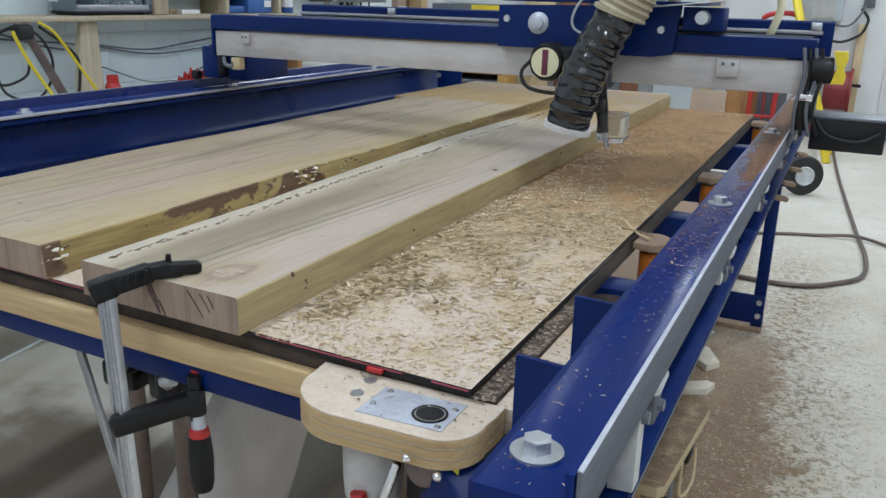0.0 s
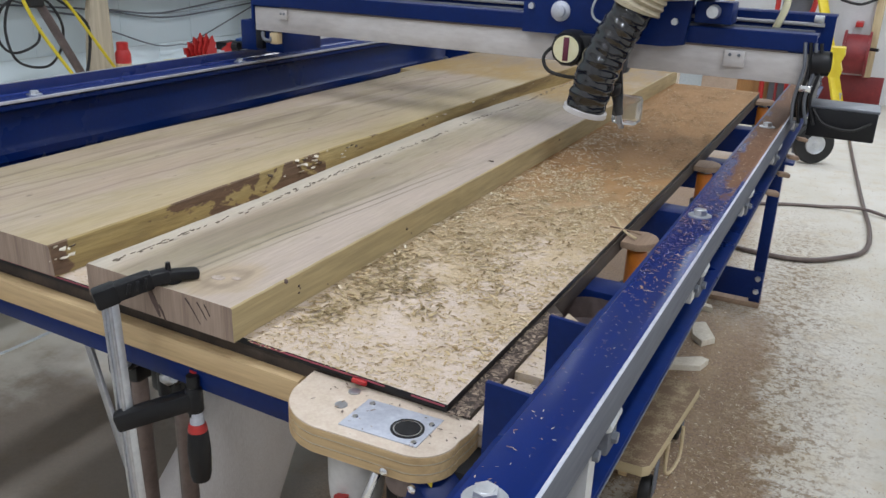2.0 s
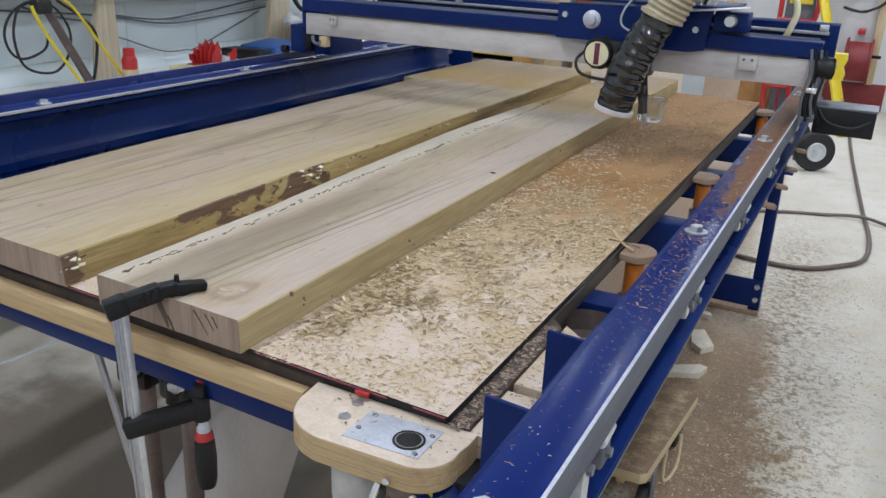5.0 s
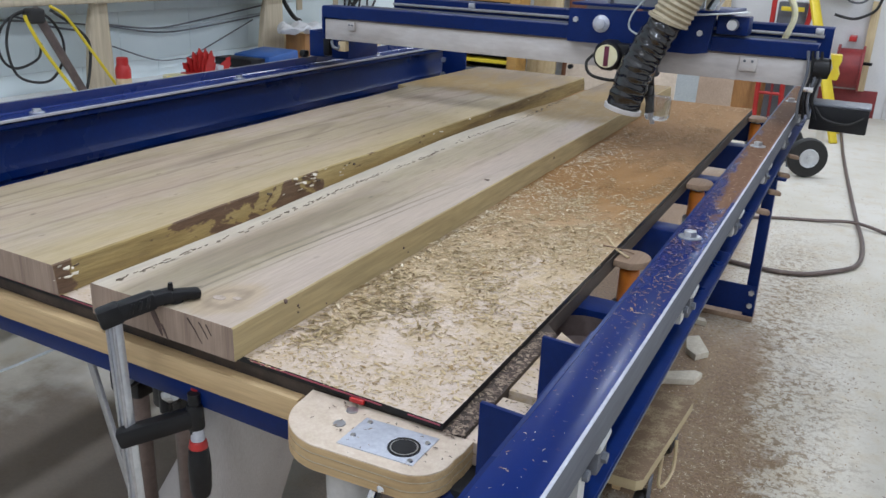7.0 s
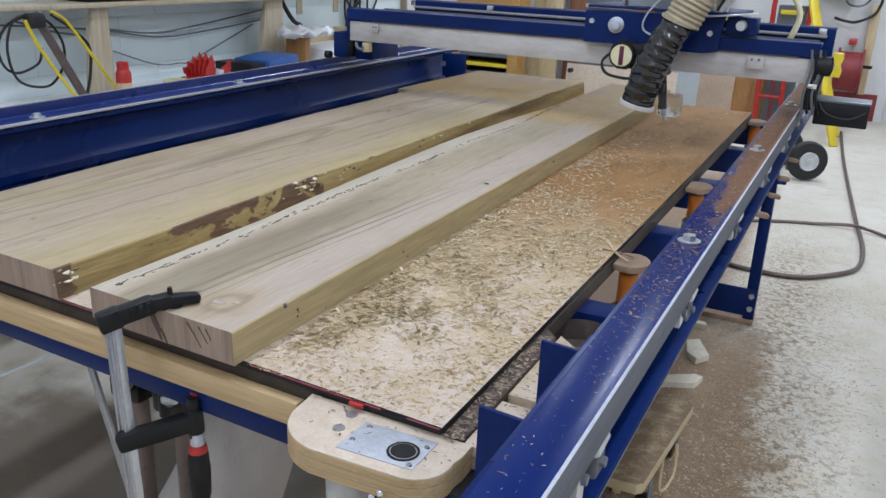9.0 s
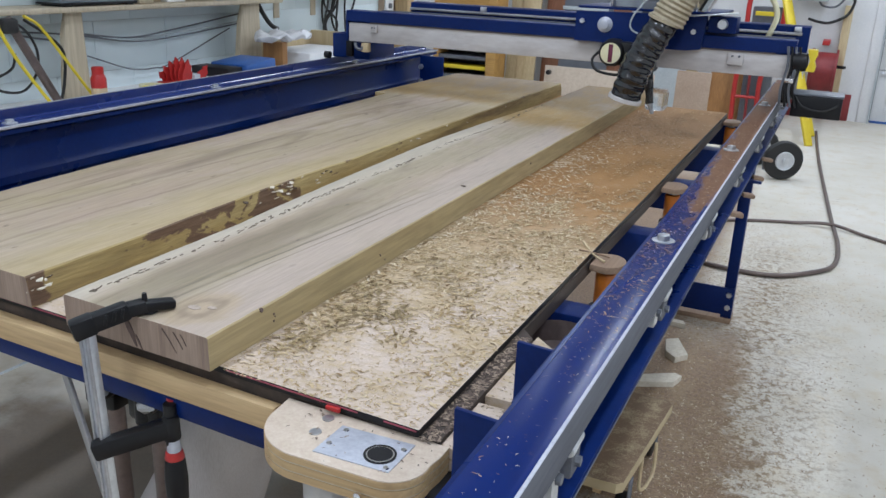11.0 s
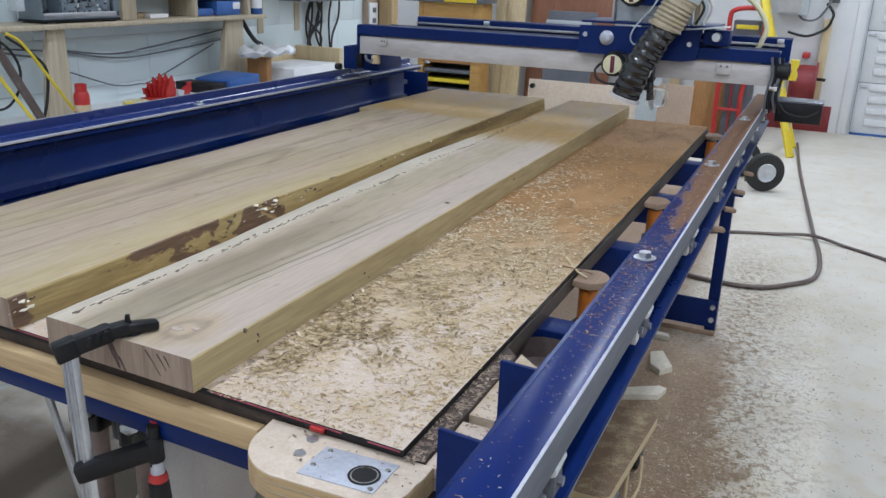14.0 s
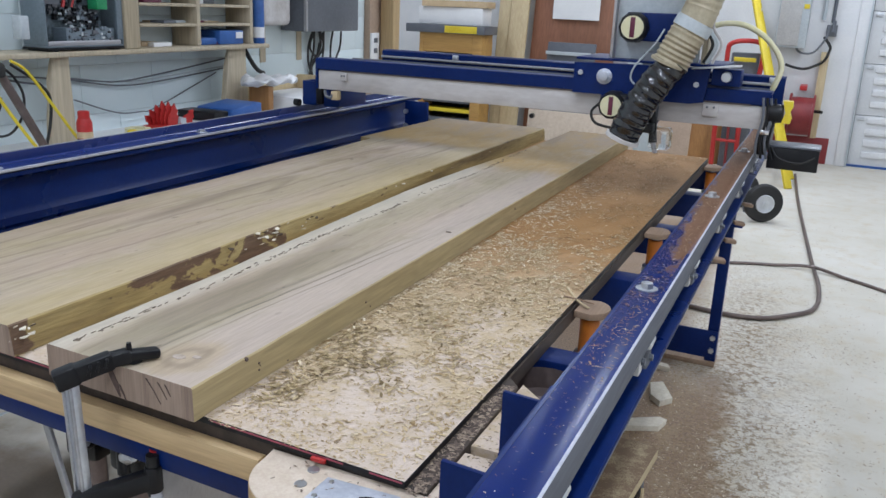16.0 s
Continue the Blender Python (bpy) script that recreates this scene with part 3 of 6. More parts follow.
def turned(centre, profile, seg=24, axis=(0, 0, 1), bm=None):
    """A solid of revolution: profile of (radius, height) along axis."""
    bm = bm or bmesh.new()
    q = Vector(axis).to_track_quat("Z", "Y")
    rings = []
    for r, h in profile:
        rings.append([bm.verts.new(Vector(centre) + q @ Vector((r * math.cos(2 * math.pi * k / seg), r * math.sin(2 * math.pi * k / seg), h))) for k in range(seg)])
    for a, b in zip(rings, rings[1:]):
        for k in range(seg):
            bm.faces.new((a[k], a[(k + 1) % seg], b[(k + 1) % seg], b[k]))
    bm.faces.new(rings[0])
    bm.faces.new(rings[-1])
    return bm


def hexbolt(c, r, h, bm=None, axis=(0, 0, 1), turn=0.3):
    bm = bm or bmesh.new()
    q = Vector(axis).to_track_quat("Z", "Y").to_matrix().to_4x4()
    m = Matrix.Translation(Vector(c) + Vector(axis) * h / 2) @ q @ Matrix.Rotation(turn, 4, "Z")
    r = bmesh.ops.create_cone(bm, cap_ends=True, segments=6, radius1=r, radius2=r * 0.94, depth=h, matrix=m)
    return bm


def chips(name, spots, sizes, material, label, category, seed, lift=0.0):
    """Curled flakes strewn over a surface, each a small bent strip."""
    rng = np.random.default_rng(seed)
    verts, faces = [], []
    for (x, y, z), (length, width) in zip(spots, sizes):
        a, tip, curl = rng.uniform(0, 2 * math.pi), rng.uniform(-0.35, 0.35), rng.uniform(0.0, 0.13) * length
        ux, uy = math.cos(a), math.sin(a)
        base = len(verts)
        for s, arch in ((-0.5, 0.0), (0.0, 1.0), (0.5, 0.0)):
            for w in (-0.5, 0.5):
                taper = 1.0 if s == 0 else 0.6
                verts.append((x + ux * s * length - uy * w * width * taper, y + uy * s * length + ux * w * width * taper,
                              z + lift + curl * arch + 0.3 * w * width * tip + 0.0006))
        faces += [(base, base + 1, base + 3, base + 2), (base + 2, base + 3, base + 5, base + 4)]
    me = bpy.data.meshes.new(name)
    me.from_pydata(verts, [], faces)
    me.materials.append(material)
    return tagged(new(name, me), label, category, "", "stuff")


# ---- the room ----
WX0, WX1, WY0, WY1 = -2.4, 4.2, -4.0, 7.85
NOOK = 4.5
solid("floor", box(-4.8, WX1 + 0.1, WY0 - 0.1, WY1 + 0.1, -0.12, 0.0, 0), FLOOR, "pale concrete workshop floor strewn with brown sawdust", "floor", "structure")
solid("ceiling", box(-4.8, WX1 + 0.1, WY0 - 0.1, WY1 + 0.1, CEILING + 0.12, CEILING + 0.24, 0), WHITE, "white painted workshop ceiling", "ceiling", "structure")
west = solid("wall_west", box(WX0 - 0.2, WX0 - 0.006, WY0, NOOK, 0, CEILING + 0.12, 0), WHITE, "white painted blockwork wall behind the shelf", "wall", "structure")


def lay_blocks():
    """Painted concrete blocks in running bond, with shallow rounded joints."""
    whole = finish("block", box(-0.006, 0.0, 0.0006, 0.3994, 0.0006, 0.1994, 0.0014), BLOCK)
    for row in range(3, 11):
        y = 0.2 * (row % 2) - 0.2
        while y + 0.4 < NOOK:
            b = new("block", whole)
            b.location = (WX0, y, row * 0.2)
            b.parent = west
            y += 0.4
solid("wall_nook", box(-4.6, WX0 - 0.2, NOOK - 0.15, NOOK, 0, CEILING + 0.12, 0), WHITE, "white painted return wall", "wall", "structure")
solid("wall_nook_west", box(-4.75, -4.6, NOOK - 0.15, WY1, 0, CEILING + 0.12, 0), WHITE, "white painted side wall", "wall", "structure")
solid("wall_east", box(WX1, WX1 + 0.15, WY0, WY1, 0, CEILING + 0.12, 0), WHITE, "white painted workshop wall", "wall", "structure")
solid("wall_south", box(WX0 - 0.2, WX1 + 0.15, WY0 - 0.15, WY0, 0, CEILING + 0.12, 0), WHITE, "white painted workshop wall", "wall", "structure")
DX0, DX1, DTOP = 0.62, 3.4, 2.35
north = box(-4.75, DX0, WY1, WY1 + 0.2, 0, CEILING + 0.12, 0)
box(DX1, WX1 + 0.15, WY1, WY1 + 0.2, 0, CEILING + 0.12, 0, north)
box(DX0, DX1, WY1, WY1 + 0.2, DTOP, CEILING + 0.12, 0, north)
solid("wall_north", north, WHITE, "white painted wall beside the overhead door", "wall", "structure")
solid("trim", box(-0.9, 0.455, WY1 - 0.012, WY1, 0.0, 0.24, 0.002), DARK_RED, "dark red painted band along the wall's foot", "baseboard", "structure")


def overhead_door():
    d = thing("door_1", (DX0, WY1, 0), "closed white sectional overhead door with ribbed panels", "door", "", "structure")
    z, h = 0.02, 0.46
    while z < DTOP:
        top = min(z + h, DTOP)
        p = part("panel", box(DX0 + 0.02, DX1 - 0.02, WY1 + 0.03, WY1 + 0.08, z, top - 0.006, 0.004), WHITE, d)
        for k in range(4):
            zz = z + 0.07 + k * 0.105
            if zz + 0.03 < top:
                part("rib", box(DX0 + 0.12, DX1 - 0.05, WY1 + 0.006, WY1 + 0.03, zz, zz + 0.06, 0.010), WHITE, p)
        part("hinge", box(DX0 + 0.04, DX0 + 0.10, WY1 + 0.015, WY1 + 0.03, top - 0.05, top - 0.02, 0.003), ZINC, p, "zinc roller hinge")
        z += h
    part("door_frame", box(DX0 - 0.09, DX0, WY1 - 0.03, WY1 + 0.03, 0, DTOP + 0.1, 0.003), WHITE, d)
    part("track", box(DX0 - 0.002, DX0 + 0.014, WY1 - 0.05, WY1 + 0.0, 0, DTOP, 0.002), GREY, d, "galvanised steel door track")
    part("bottom_seal", box(DX0 + 0.02, DX1 - 0.02, WY1 + 0.02, WY1 + 0.09, 0.0, 0.02, 0.003), LIGHT_BLUE, d, "blue rubber bottom seal")


overhead_door()


def ceiling_lights():
    for x, y in LAMP_SPOTS:
        f = thing("ceiling_light", (x, y, CEILING), "unseen white fluorescent strip fixture under the ceiling, inferred or added as fill", "ceiling light", "shop lights")
        part("housing", box(x - 0.09, x + 0.09, y - 0.62, y + 0.62, CEILING + 0.03, CEILING + 0.12, 0.005), WHITE, f)
        part("diffuser", box(x - 0.075, x + 0.075, y - 0.6, y + 0.6, CEILING + 0.012, CEILING + 0.029, 0.003), GLOW, f)
        lamp = bpy.data.lights.new("tube", "AREA")
        lamp.shape, lamp.size, lamp.size_y = "RECTANGLE", 0.14, 1.18
        lamp.energy, lamp.color = LAMP_POWER, (0.82, 0.89, 1.0)
        ob = new("tube", lamp)
        ob.location = (x, y, CEILING + 0.005)


ceiling_lights()

# ---- the router table ----
SZ = 0.80
SKEW = 0.045


def front(x):
    return -SKEW * x


LX = -1.16
RAIL_Y0, RAIL_Y1 = -0.315, 2.6


def router_table():
    t = thing("router_table", (-0.55, 1.2, 0), "blue steel router table with two long guide rails", "machine")
    # right guide rail: a flat flange with a raised steel lip, over a deep channel
    zt = 0.914
    sec = [(0.138, zt - 0.007), (0.138, zt - 0.001), (0.1395, zt), (0.188, zt), (0.191, zt + 0.003), (0.191, zt + 0.021), (0.196, zt + 0.021), (0.196, zt - 0.007)]
    part("rail_flange", profile_y(sec, RAIL_Y0, RAIL_Y1), RAIL_TOP, t, "blue flange dusted with brown sawdust")
    part("running_strip", box(0.1964, 0.2, RAIL_Y0 + 0.002, RAIL_Y1, zt - 0.016, zt + 0.022, 0.0008), STRIP, t, "bare worn steel running strip")
    part("worn_edge", box(0.1966, 0.1998, RAIL_Y0 + 0.002, RAIL_Y1, zt + 0.0222, zt + 0.0232, 0.0003), ZINC_DULL, t, "bright worn edge of the strip")
    ch = [(0.130, 0.906), (0.192, 0.906), (0.192, 0.900), (0.146, 0.897), (0.139, 0.890), (0.139, 0.832), (0.146, 0.824), (0.192, 0.821), (0.1935, 0.818), (0.192, 0.814), (0.130, 0.814)]
    part("rail_channel", profile_y(ch, RAIL_Y0 + 0.012, RAIL_Y1), BLUE_DEEP, t, "deep blue channel open to the side")
    part("worn_lower_edge", box(0.1938, 0.1946, RAIL_Y0 + 0.014, RAIL_Y1, 0.8165, 0.8195, 0.0003), STRIP, t, "thin grey strip along the lower flange's edge")
    y = -0.268
    while y < RAIL_Y1:
        part("washer", turned((0.159, y, zt), [(0.0165, 0), (0.0165, 0.0018), (0.009, 0.0022)], 24), ZINC, t)
        b = hexbolt((0.159, y, zt + 0.002), 0.0098, 0.008)
        rod((0.159, y, zt + 0.009), (0.159, y, zt + 0.0105), 0.0075, 0.006, 16, b)
        part("bolt", b, ZINC, t, "zinc hex bolt")
        y += 0.73
    # pale spacer blocks with a pin and hex screws, set between the strip and the lower flange
    y = -0.145
    while y < RAIL_Y1 - 0.2:
        low = 0.8245 if y < 0 else 0.866
        c = part("rail_clip", prism([(0.176, y), (0.1945, y + 0.002), (0.1945, y + 0.022), (0.176, y + 0.024)], low, 0.8975, 0.003), CREAM_GREY, t, "pale grey spacer block")
        part("pin", rod((0.1955, y + 0.04, 0.893), (0.1955, y + 0.075, 0.893), 0.006, 0.005, 14, None, 0.0015), ZINC, c, "zinc pin")
        part("lug", box(0.176, 0.1945, y + 0.062, y + 0.088, 0.850, 0.8965, 0.003), STRIP, c)
        part("screw", hexbolt((0.1945, y + 0.014, 0.882), 0.0055, 0.005, None, (1, 0, 0)), DARK_GREY, c)
        part("screw", hexbolt((0.1945, y + 0.074, 0.865), 0.0055, 0.005, None, (1, 0, 0)), DARK_GREY, c)
        y += 0.40
    # left guide rail, its channel open to the table
    lt = 0.916
    sec = [(-1.245, lt - 0.007), (-1.245, lt), (-1.298, lt), (-1.301, lt + 0.003), (-1.301, lt + 0.024), (-1.306, lt + 0.024), (-1.306, lt - 0.007)]
    part("rail_flange", profile_y(sec, RAIL_Y0, RAIL_Y1), BLUE_GLOSS, t)
    part("running_strip", box(-1.31, -1.3064, RAIL_Y0, RAIL_Y1, lt - 0.016, lt + 0.025, 0.0008), STEEL, t, "bare steel running strip")
    part("rail_edge", box(-1.2445, -1.2415, RAIL_Y0, RAIL_Y1, lt - 0.006, lt + 0.001, 0.0008), ZINC_DULL, t, "thin pale strip along the flange's inner edge")
    ch = [(-1.248, 0.906), (-1.29, 0.906), (-1.295, 0.9), (-1.295, 0.605), (-1.29, 0.60), (-1.248, 0.60), (-1.248, 0.608), (-1.276, 0.612), (-1.284, 0.62), (-1.284, 0.772), (-1.274, 0.782), (-1.272, 0.800), (-1.282, 0.814), (-1.284, 0.884), (-1.276, 0.893), (-1.248, 0.897)]
    part("rail_channel", profile_y(ch, RAIL_Y0 + 0.01, RAIL_Y1), BLUE_DEEP, t)
    for y in (-0.25, 0.51, 1.184, 1.95, 2.7):
        b = hexbolt((-1.267, y, lt + 0.001), 0.0098, 0.008)
        turned((-1.267, y, lt), [(0.0165, 0), (0.0165, 0.0018), (0.009, 0.0022)], 20, bm=b)
        part("bolt", b, ZINC, t, "zinc hex bolt")
    end = box(-1.247, -1.14, 2.44, 2.448, 0.70, 0.905, 0.002)
    part("end_plate", end, BLUE, t)
    for z in (0.80, 0.86):
        part("bolt", hexbolt((-1.24, 2.44, z), 0.011, 0.01, None, (0, -1, 0)), ZINC, t, "zinc hex bolt")
    part("front_beam", slant((-1.28, 0.050, 0.725), (0.10, -0.012, 0.725), 0.007, 0.029, 0.002), BLUE, t)
    part("front_beam_flange", slant((-1.28, 0.078, 0.7145), (0.10, 0.016, 0.7145), 0.04, 0.006, 0.001), BLUE, t)
    # cross channels whose sawn ends stand up beside the rail
    for y in (-0.052, 0.122):
        part("gusset", prism([(0.064, y), (0.128, y - 0.006), (0.128, y), (0.064, y + 0.006)], 0.70, 0.868 + 0.004, 0.001), BLUE, t)
    part("gusset_web", box(0.1215, 0.1275, -0.05, 0.12, 0.70, 0.895, 0.001), BLUE, t)
    for y in (0.50, 0.98, 1.46, 1.94, 2.42):
        part("cross_channel", box(-1.28, 0.128, y - 0.03, y + 0.03, 0.69, 0.765, 0.004), BLUE, t)
    # legs with bolted braces on wooden feet
    for x0, x1 in ((0.085, 0.125), (-1.27, -1.23)):
        y = 2.43
        leg = box(x0, x1, y, y + 0.006, 0.02, 0.75, 0.001)
        box(x1 - 0.006, x1, y + 0.006, y + 0.045, 0.02, 0.75, 0.001, leg)
        leg = part("leg", leg, BLUE, t)
        part("foot", box(x0 - 0.20 if x0 > 0 else x0, x1 if x0 > 0 else x1 + 0.2, y - 0.01, y + 0.08, 0.0, 0.02, 0.002), TAB_WOOD, leg, "scrap wood packing under the foot")
        part("brace", box(x0 - 0.24 if x0 > 0 else x0, x1 if x0 > 0 else x1 + 0.24, y - 0.008, y - 0.001, 0.035, 0.145, 0.001), BLUE, leg)
        for z in (0.066, 0.118):
            part("bolt", hexbolt((x0 + 0.022, y - 0.008, z), 0.011, 0.008, None, (0, -1, 0)), ZINC, leg)
        part("cap_plate", box(x0 - 0.02, x1 + 0.03, y - 0.01, y + 0.06, 0.56, 0.57, 0.001), BLUE, leg)
    for y, z in ((1.09, 0.80), (1.33, 0.785), (1.55, 0.78), (1.8, 0.78)):
        part("wedge", slant((0.186, y, z), (0.212, y + 0.01, z - 0.004), 0.022, 0.010, 0.003), TAB_WOOD, t, "small wedge stuck out under the rail")
    part("lower_beam", slant((-1.15, 0.10, 0.2), (-0.80, 0.03, 0.17), 0.05, 0.006), BLUE, t)
    return t


router_table()

deck = prism([(LX, front(LX) + 0.006), (0.024, 0.004), (0.024, 0.305), (0.003, 0.33), (0.003, 2.43), (LX, 2.43)], 0.765, 0.7905, 0.0015)
solid("base_board", deck, DUSTY_EDGE, "black-edged base board under the white laminate sheet", "board")
sheet = prism([(LX, front(LX)), (0, 0), (0, 2.44), (LX, 2.44)], 0.7912, SZ, 0.0006)
for f in sheet.faces:
    f.material_index = 0 if f.calc_center_median().z > SZ - 1e-4 else 1
lam = solid("laminate_sheet", sheet, [SHEET, BLACK], "pale laminate sheet with black edge, covered in sawdust and chips", "board")
for tx0, tx1 in ((-0.9, -0.53), (-0.275, -0.08), (-0.045, -0.003)):
    part("edge_tape", prism([(tx0, front(tx0) - 0.0012), (tx1, front(tx1) - 0.0012), (tx1, front(tx1) - 0.0002), (tx0, front(tx0) - 0.0002)], 0.7968, 0.7984), PINK, lam, "thin pink edge tape")
apron = prism([(LX, front(LX) - 0.024), (-0.192, front(-0.192) - 0.014), (-0.192, front(-0.192) + 0.003), (LX, front(LX) + 0.003)], 0.7425, 0.7745, 0.0025)
solid("apron_board", apron, PINE, "clear-finished pine board along the table's front edge", "board")


# ---- the two slabs on the sheet ----
def live_board(name, left, right, y0, y1, z0, z1, skew, mats, label, wane=0.0, seed=1, steps=160):
    """A sawn board with uneven edges. left and right give x along y."""
    rng = random.Random(seed)
    bm = bmesh.new()
    rows = []
    for i in range(steps + 1):
        f = i / steps
        y = y0 + (y1 - y0) * f
        xl, xr = left(y), right(y)
        yy = [y - skew * (x - right(y0)) * (1 - f) for x in (xl, xr)]
        w = wane * (0.5 + 0.5 * noise.noise(Vector((y * 6, seed, 0)))) + 0.001
        j = [0.0012 * noise.noise(Vector((y * 30, k * 7.3, seed))) for k in range(6)]
        sec = [(xl + j[0], z0), (xl + j[1], z1 - 0.0015), (xl + 0.002 + j[1], z1)]
        for k in range(1, 6):
            sec.append((xl + (xr - xl) * k / 6, z1 + 0.0004 * noise.noise(Vector((y * 5, k, seed)))))
        sec += [(xr - 0.002 - w + j[2], z1), (xr - w * 0.85 + j[2], z1 - 0.0018), (xr - w * 0.3 + j[3], (z0 + z1) / 2), (xr + j[4], z0)]
        rows.append([bm.verts.new((x, y - skew * (x - right(y0)) * (1 - f), z)) for x, z in sec])
    n = len(rows[0])
    for a, b in zip(rows, rows[1:]):
        for k in range(n):
            face = bm.faces.new((a[k], a[(k + 1) % n], b[(k + 1) % n], b[k]))
            face.material_index = 1 if k >= n - 4 and k < n - 1 else (2 if k < 2 else 0)
    for r in (rows[0], rows[-1]):
        bm.faces.new(r).material_index = 3
    return solid(name, bm, mats, label, "slab", at=(right(y0), y0, z0))


def slab_left(y):
    return -1.045 + 0.012 * noise.noise(Vector((y * 2.3, 0.3, 0))) - (0.045 if y > 1.79 else 0.0)


def slab_right(y):
    return -0.632 + 0.005 * max(0, (y - 1.2) / 1.2) + 0.008 * noise.noise(Vector((y * 2.0, 5.3, 0)))


slab = live_board("walnut_slab", slab_left, slab_right, 0.022, 2.45, SZ + 0.0008, 0.846, SKEW, [SLAB, LIVE_EDGE, SAWN, END_GRAIN],
                  "thick rough walnut slab with a brown live edge", 0.012, 3, 220)


def board_left(y):
    return -0.541 - 0.028 * max(0, 1 - ((y - 1.1) / 0.75) ** 2) + 0.010 * min(1, max(0, (y - 1.5) / 0.4)) + 0.004 * noise.noise(Vector((y * 3, 8.3, 0)))


def board_right(y):
    return -0.2855 - 0.005 * y + 0.0006 * noise.noise(Vector((y * 3, 2.3, 0)))


board = live_board("walnut_board", board_left, board_right, -0.006, 2.46, SZ + 0.0008, 0.846, SKEW, [BOARD, SAWN, SAWN, END_GRAIN],
                   "straight-sawn walnut board being edge-jointed by the router", 0.0, 9, 160)


def flake(bm, x, y, z, size, rng, flat=0.35, wide=0.6, long=1.3):
    c = [Vector((x, y, z))]
    ring = []
    k = rng.randint(5, 7)
    a0 = rng.uniform(0, 6)
    tilt = rng.uniform(-0.5, 0.5)
    for i in range(k):
        a = a0 + 2 * math.pi * i / k
        r = size * rng.uniform(0.45, 1.0)
        ring.append(Vector((x + wide * r * math.cos(a), y + long * r * math.sin(a), z + tilt * r * math.cos(a) + rng.uniform(0, flat) * r)))
    top = [bm.verts.new(p) for p in ring]
    low = [bm.verts.new(p - Vector((0, 0, 0.0015))) for p in ring]
    bm.faces.new(top)
    bm.faces.new(low)
    for i in range(k):
        bm.faces.new((top[i], top[(i + 1) % k], low[(i + 1) % k], low[i]))


def bark_on_slabs():
    rng = random.Random(5)
    for k in range(44):
        bm = bmesh.new()
        y = rng.choice((rng.uniform(0.42, 0.78), rng.uniform(0.60, 0.66), rng.uniform(0.74, 0.80), rng.uniform(0.02, 0.06), rng.uniform(0.8, 1.9)))
        x = slab_right(y) + rng.uniform(-0.009, 0.004)
        flake(bm, x, y, 0.834 + rng.uniform(-0.012, 0.012), rng.uniform(0.003, 0.009), rng)
        bmesh.ops.translate(bm, verts=bm.verts[:], vec=-OFF[slab])
        ob = new("bark_flake", finish("bark_flake", bm, FLAKE if rng.random() < 0.7 else DARK_FLAKE))
        ob.parent = slab
        OFF[ob] = OFF[slab]
    bm = bmesh.new()
    for k in range(330):
        y = rng.uniform(0.02, 1.9)
        if noise.noise(Vector((y * 9, 1.1, 0))) < (-0.25 if y > 0.9 else -0.6):
            continue
        x = -0.518 + 0.012 * noise.noise(Vector((y * 3, 7.7, 0))) + rng.gauss(0, 0.003)
        flake(bm, x, y, 0.8472, rng.uniform(0.0007, 0.0022), rng, 0.02, 0.25, 3.4)
    bmesh.ops.translate(bm, verts=bm.verts[:], vec=-OFF[board])
    ob = new("bark_litter", finish("bark_litter", bm, CRUMB))
    ob.parent = board
    tagged(ob, "dark crumbs of bark along the live edge", kind="stuff")


bark_on_slabs()


def end_checks():
    """Drying checks and a dark stain on the board's sawn end."""
    for x, z, w, h, lean in ((-0.418, 0.823, 0.012, 0.040, 0.45), (-0.404, 0.810, 0.004, 0.020, 0.5), (-0.350, 0.826, 0.0028, 0.030, 0.75), (-0.335, 0.830, 0.002, 0.020, 0.7), (-0.326, 0.833, 0.0014, 0.014, 0.6)):
        y = -0.006 - SKEW * (x - board_right(0)) * 1.0
        bm = bmesh.new()
        prof = [(x - lean * h / 2 - w * 0.2, z + h / 2), (x - lean * h / 2 + w * 0.3, z + h / 2), (x + w * 0.5, z), (x + lean * h / 2 + w * 0.1, z - h / 2), (x + lean * h / 2 - w * 0.1, z - h / 2), (x - w * 0.5, z + 0.1 * h)]
        profile_y(prof, y - 0.0012, y + 0.004, bm)
        part("end_check", bm, CHECK, board, "dark drying check")


end_checks()


def knot(parent, x, y, z, r, mat):
    bm = bmesh.new()
    turned((x, y, z), [(r, 0.0), (r * 0.97, 0.0004), (r * 0.6, 0.0006), (r * 0.1, 0.0006)], 14, bm=bm)
    for v in bm.verts:
        v.co.y = y + 0.7 * (v.co.y - y)
    part("knot", bm, mat, parent, "pale cut knot")


knot(board, -0.362, 0.058, 0.8463, 0.010, KNOT)
knot(board, -0.341, 0.068, 0.8463, 0.007, KNOT)
for px, py, pz, r in ((0, 0.100, 0.843, 0.0035), (0, 0.1262, 0.8175, 0.0018), (0, 0.1265, 0.8274, 0.0022), (0, 0.129, 0.823, 0.0013), (0, 0.193, 0.806, 0.002), (0, 0.42, 0.822, 0.0024), (0, 0.435, 0.81, 0.002), (0, 1.16, 0.83, 0.003)):
    part("pit", turned((board_right(py) - 0.0008, py, pz), [(r, 0.0), (r * 0.9, 0.0012), (r * 0.2, 0.0014)], 8, (1, 0, 0.5)), CHECK, board, "dark worm pit")
knot(board, -0.315, 0.815, 0.8472, 0.006, DARK_FLAKE)


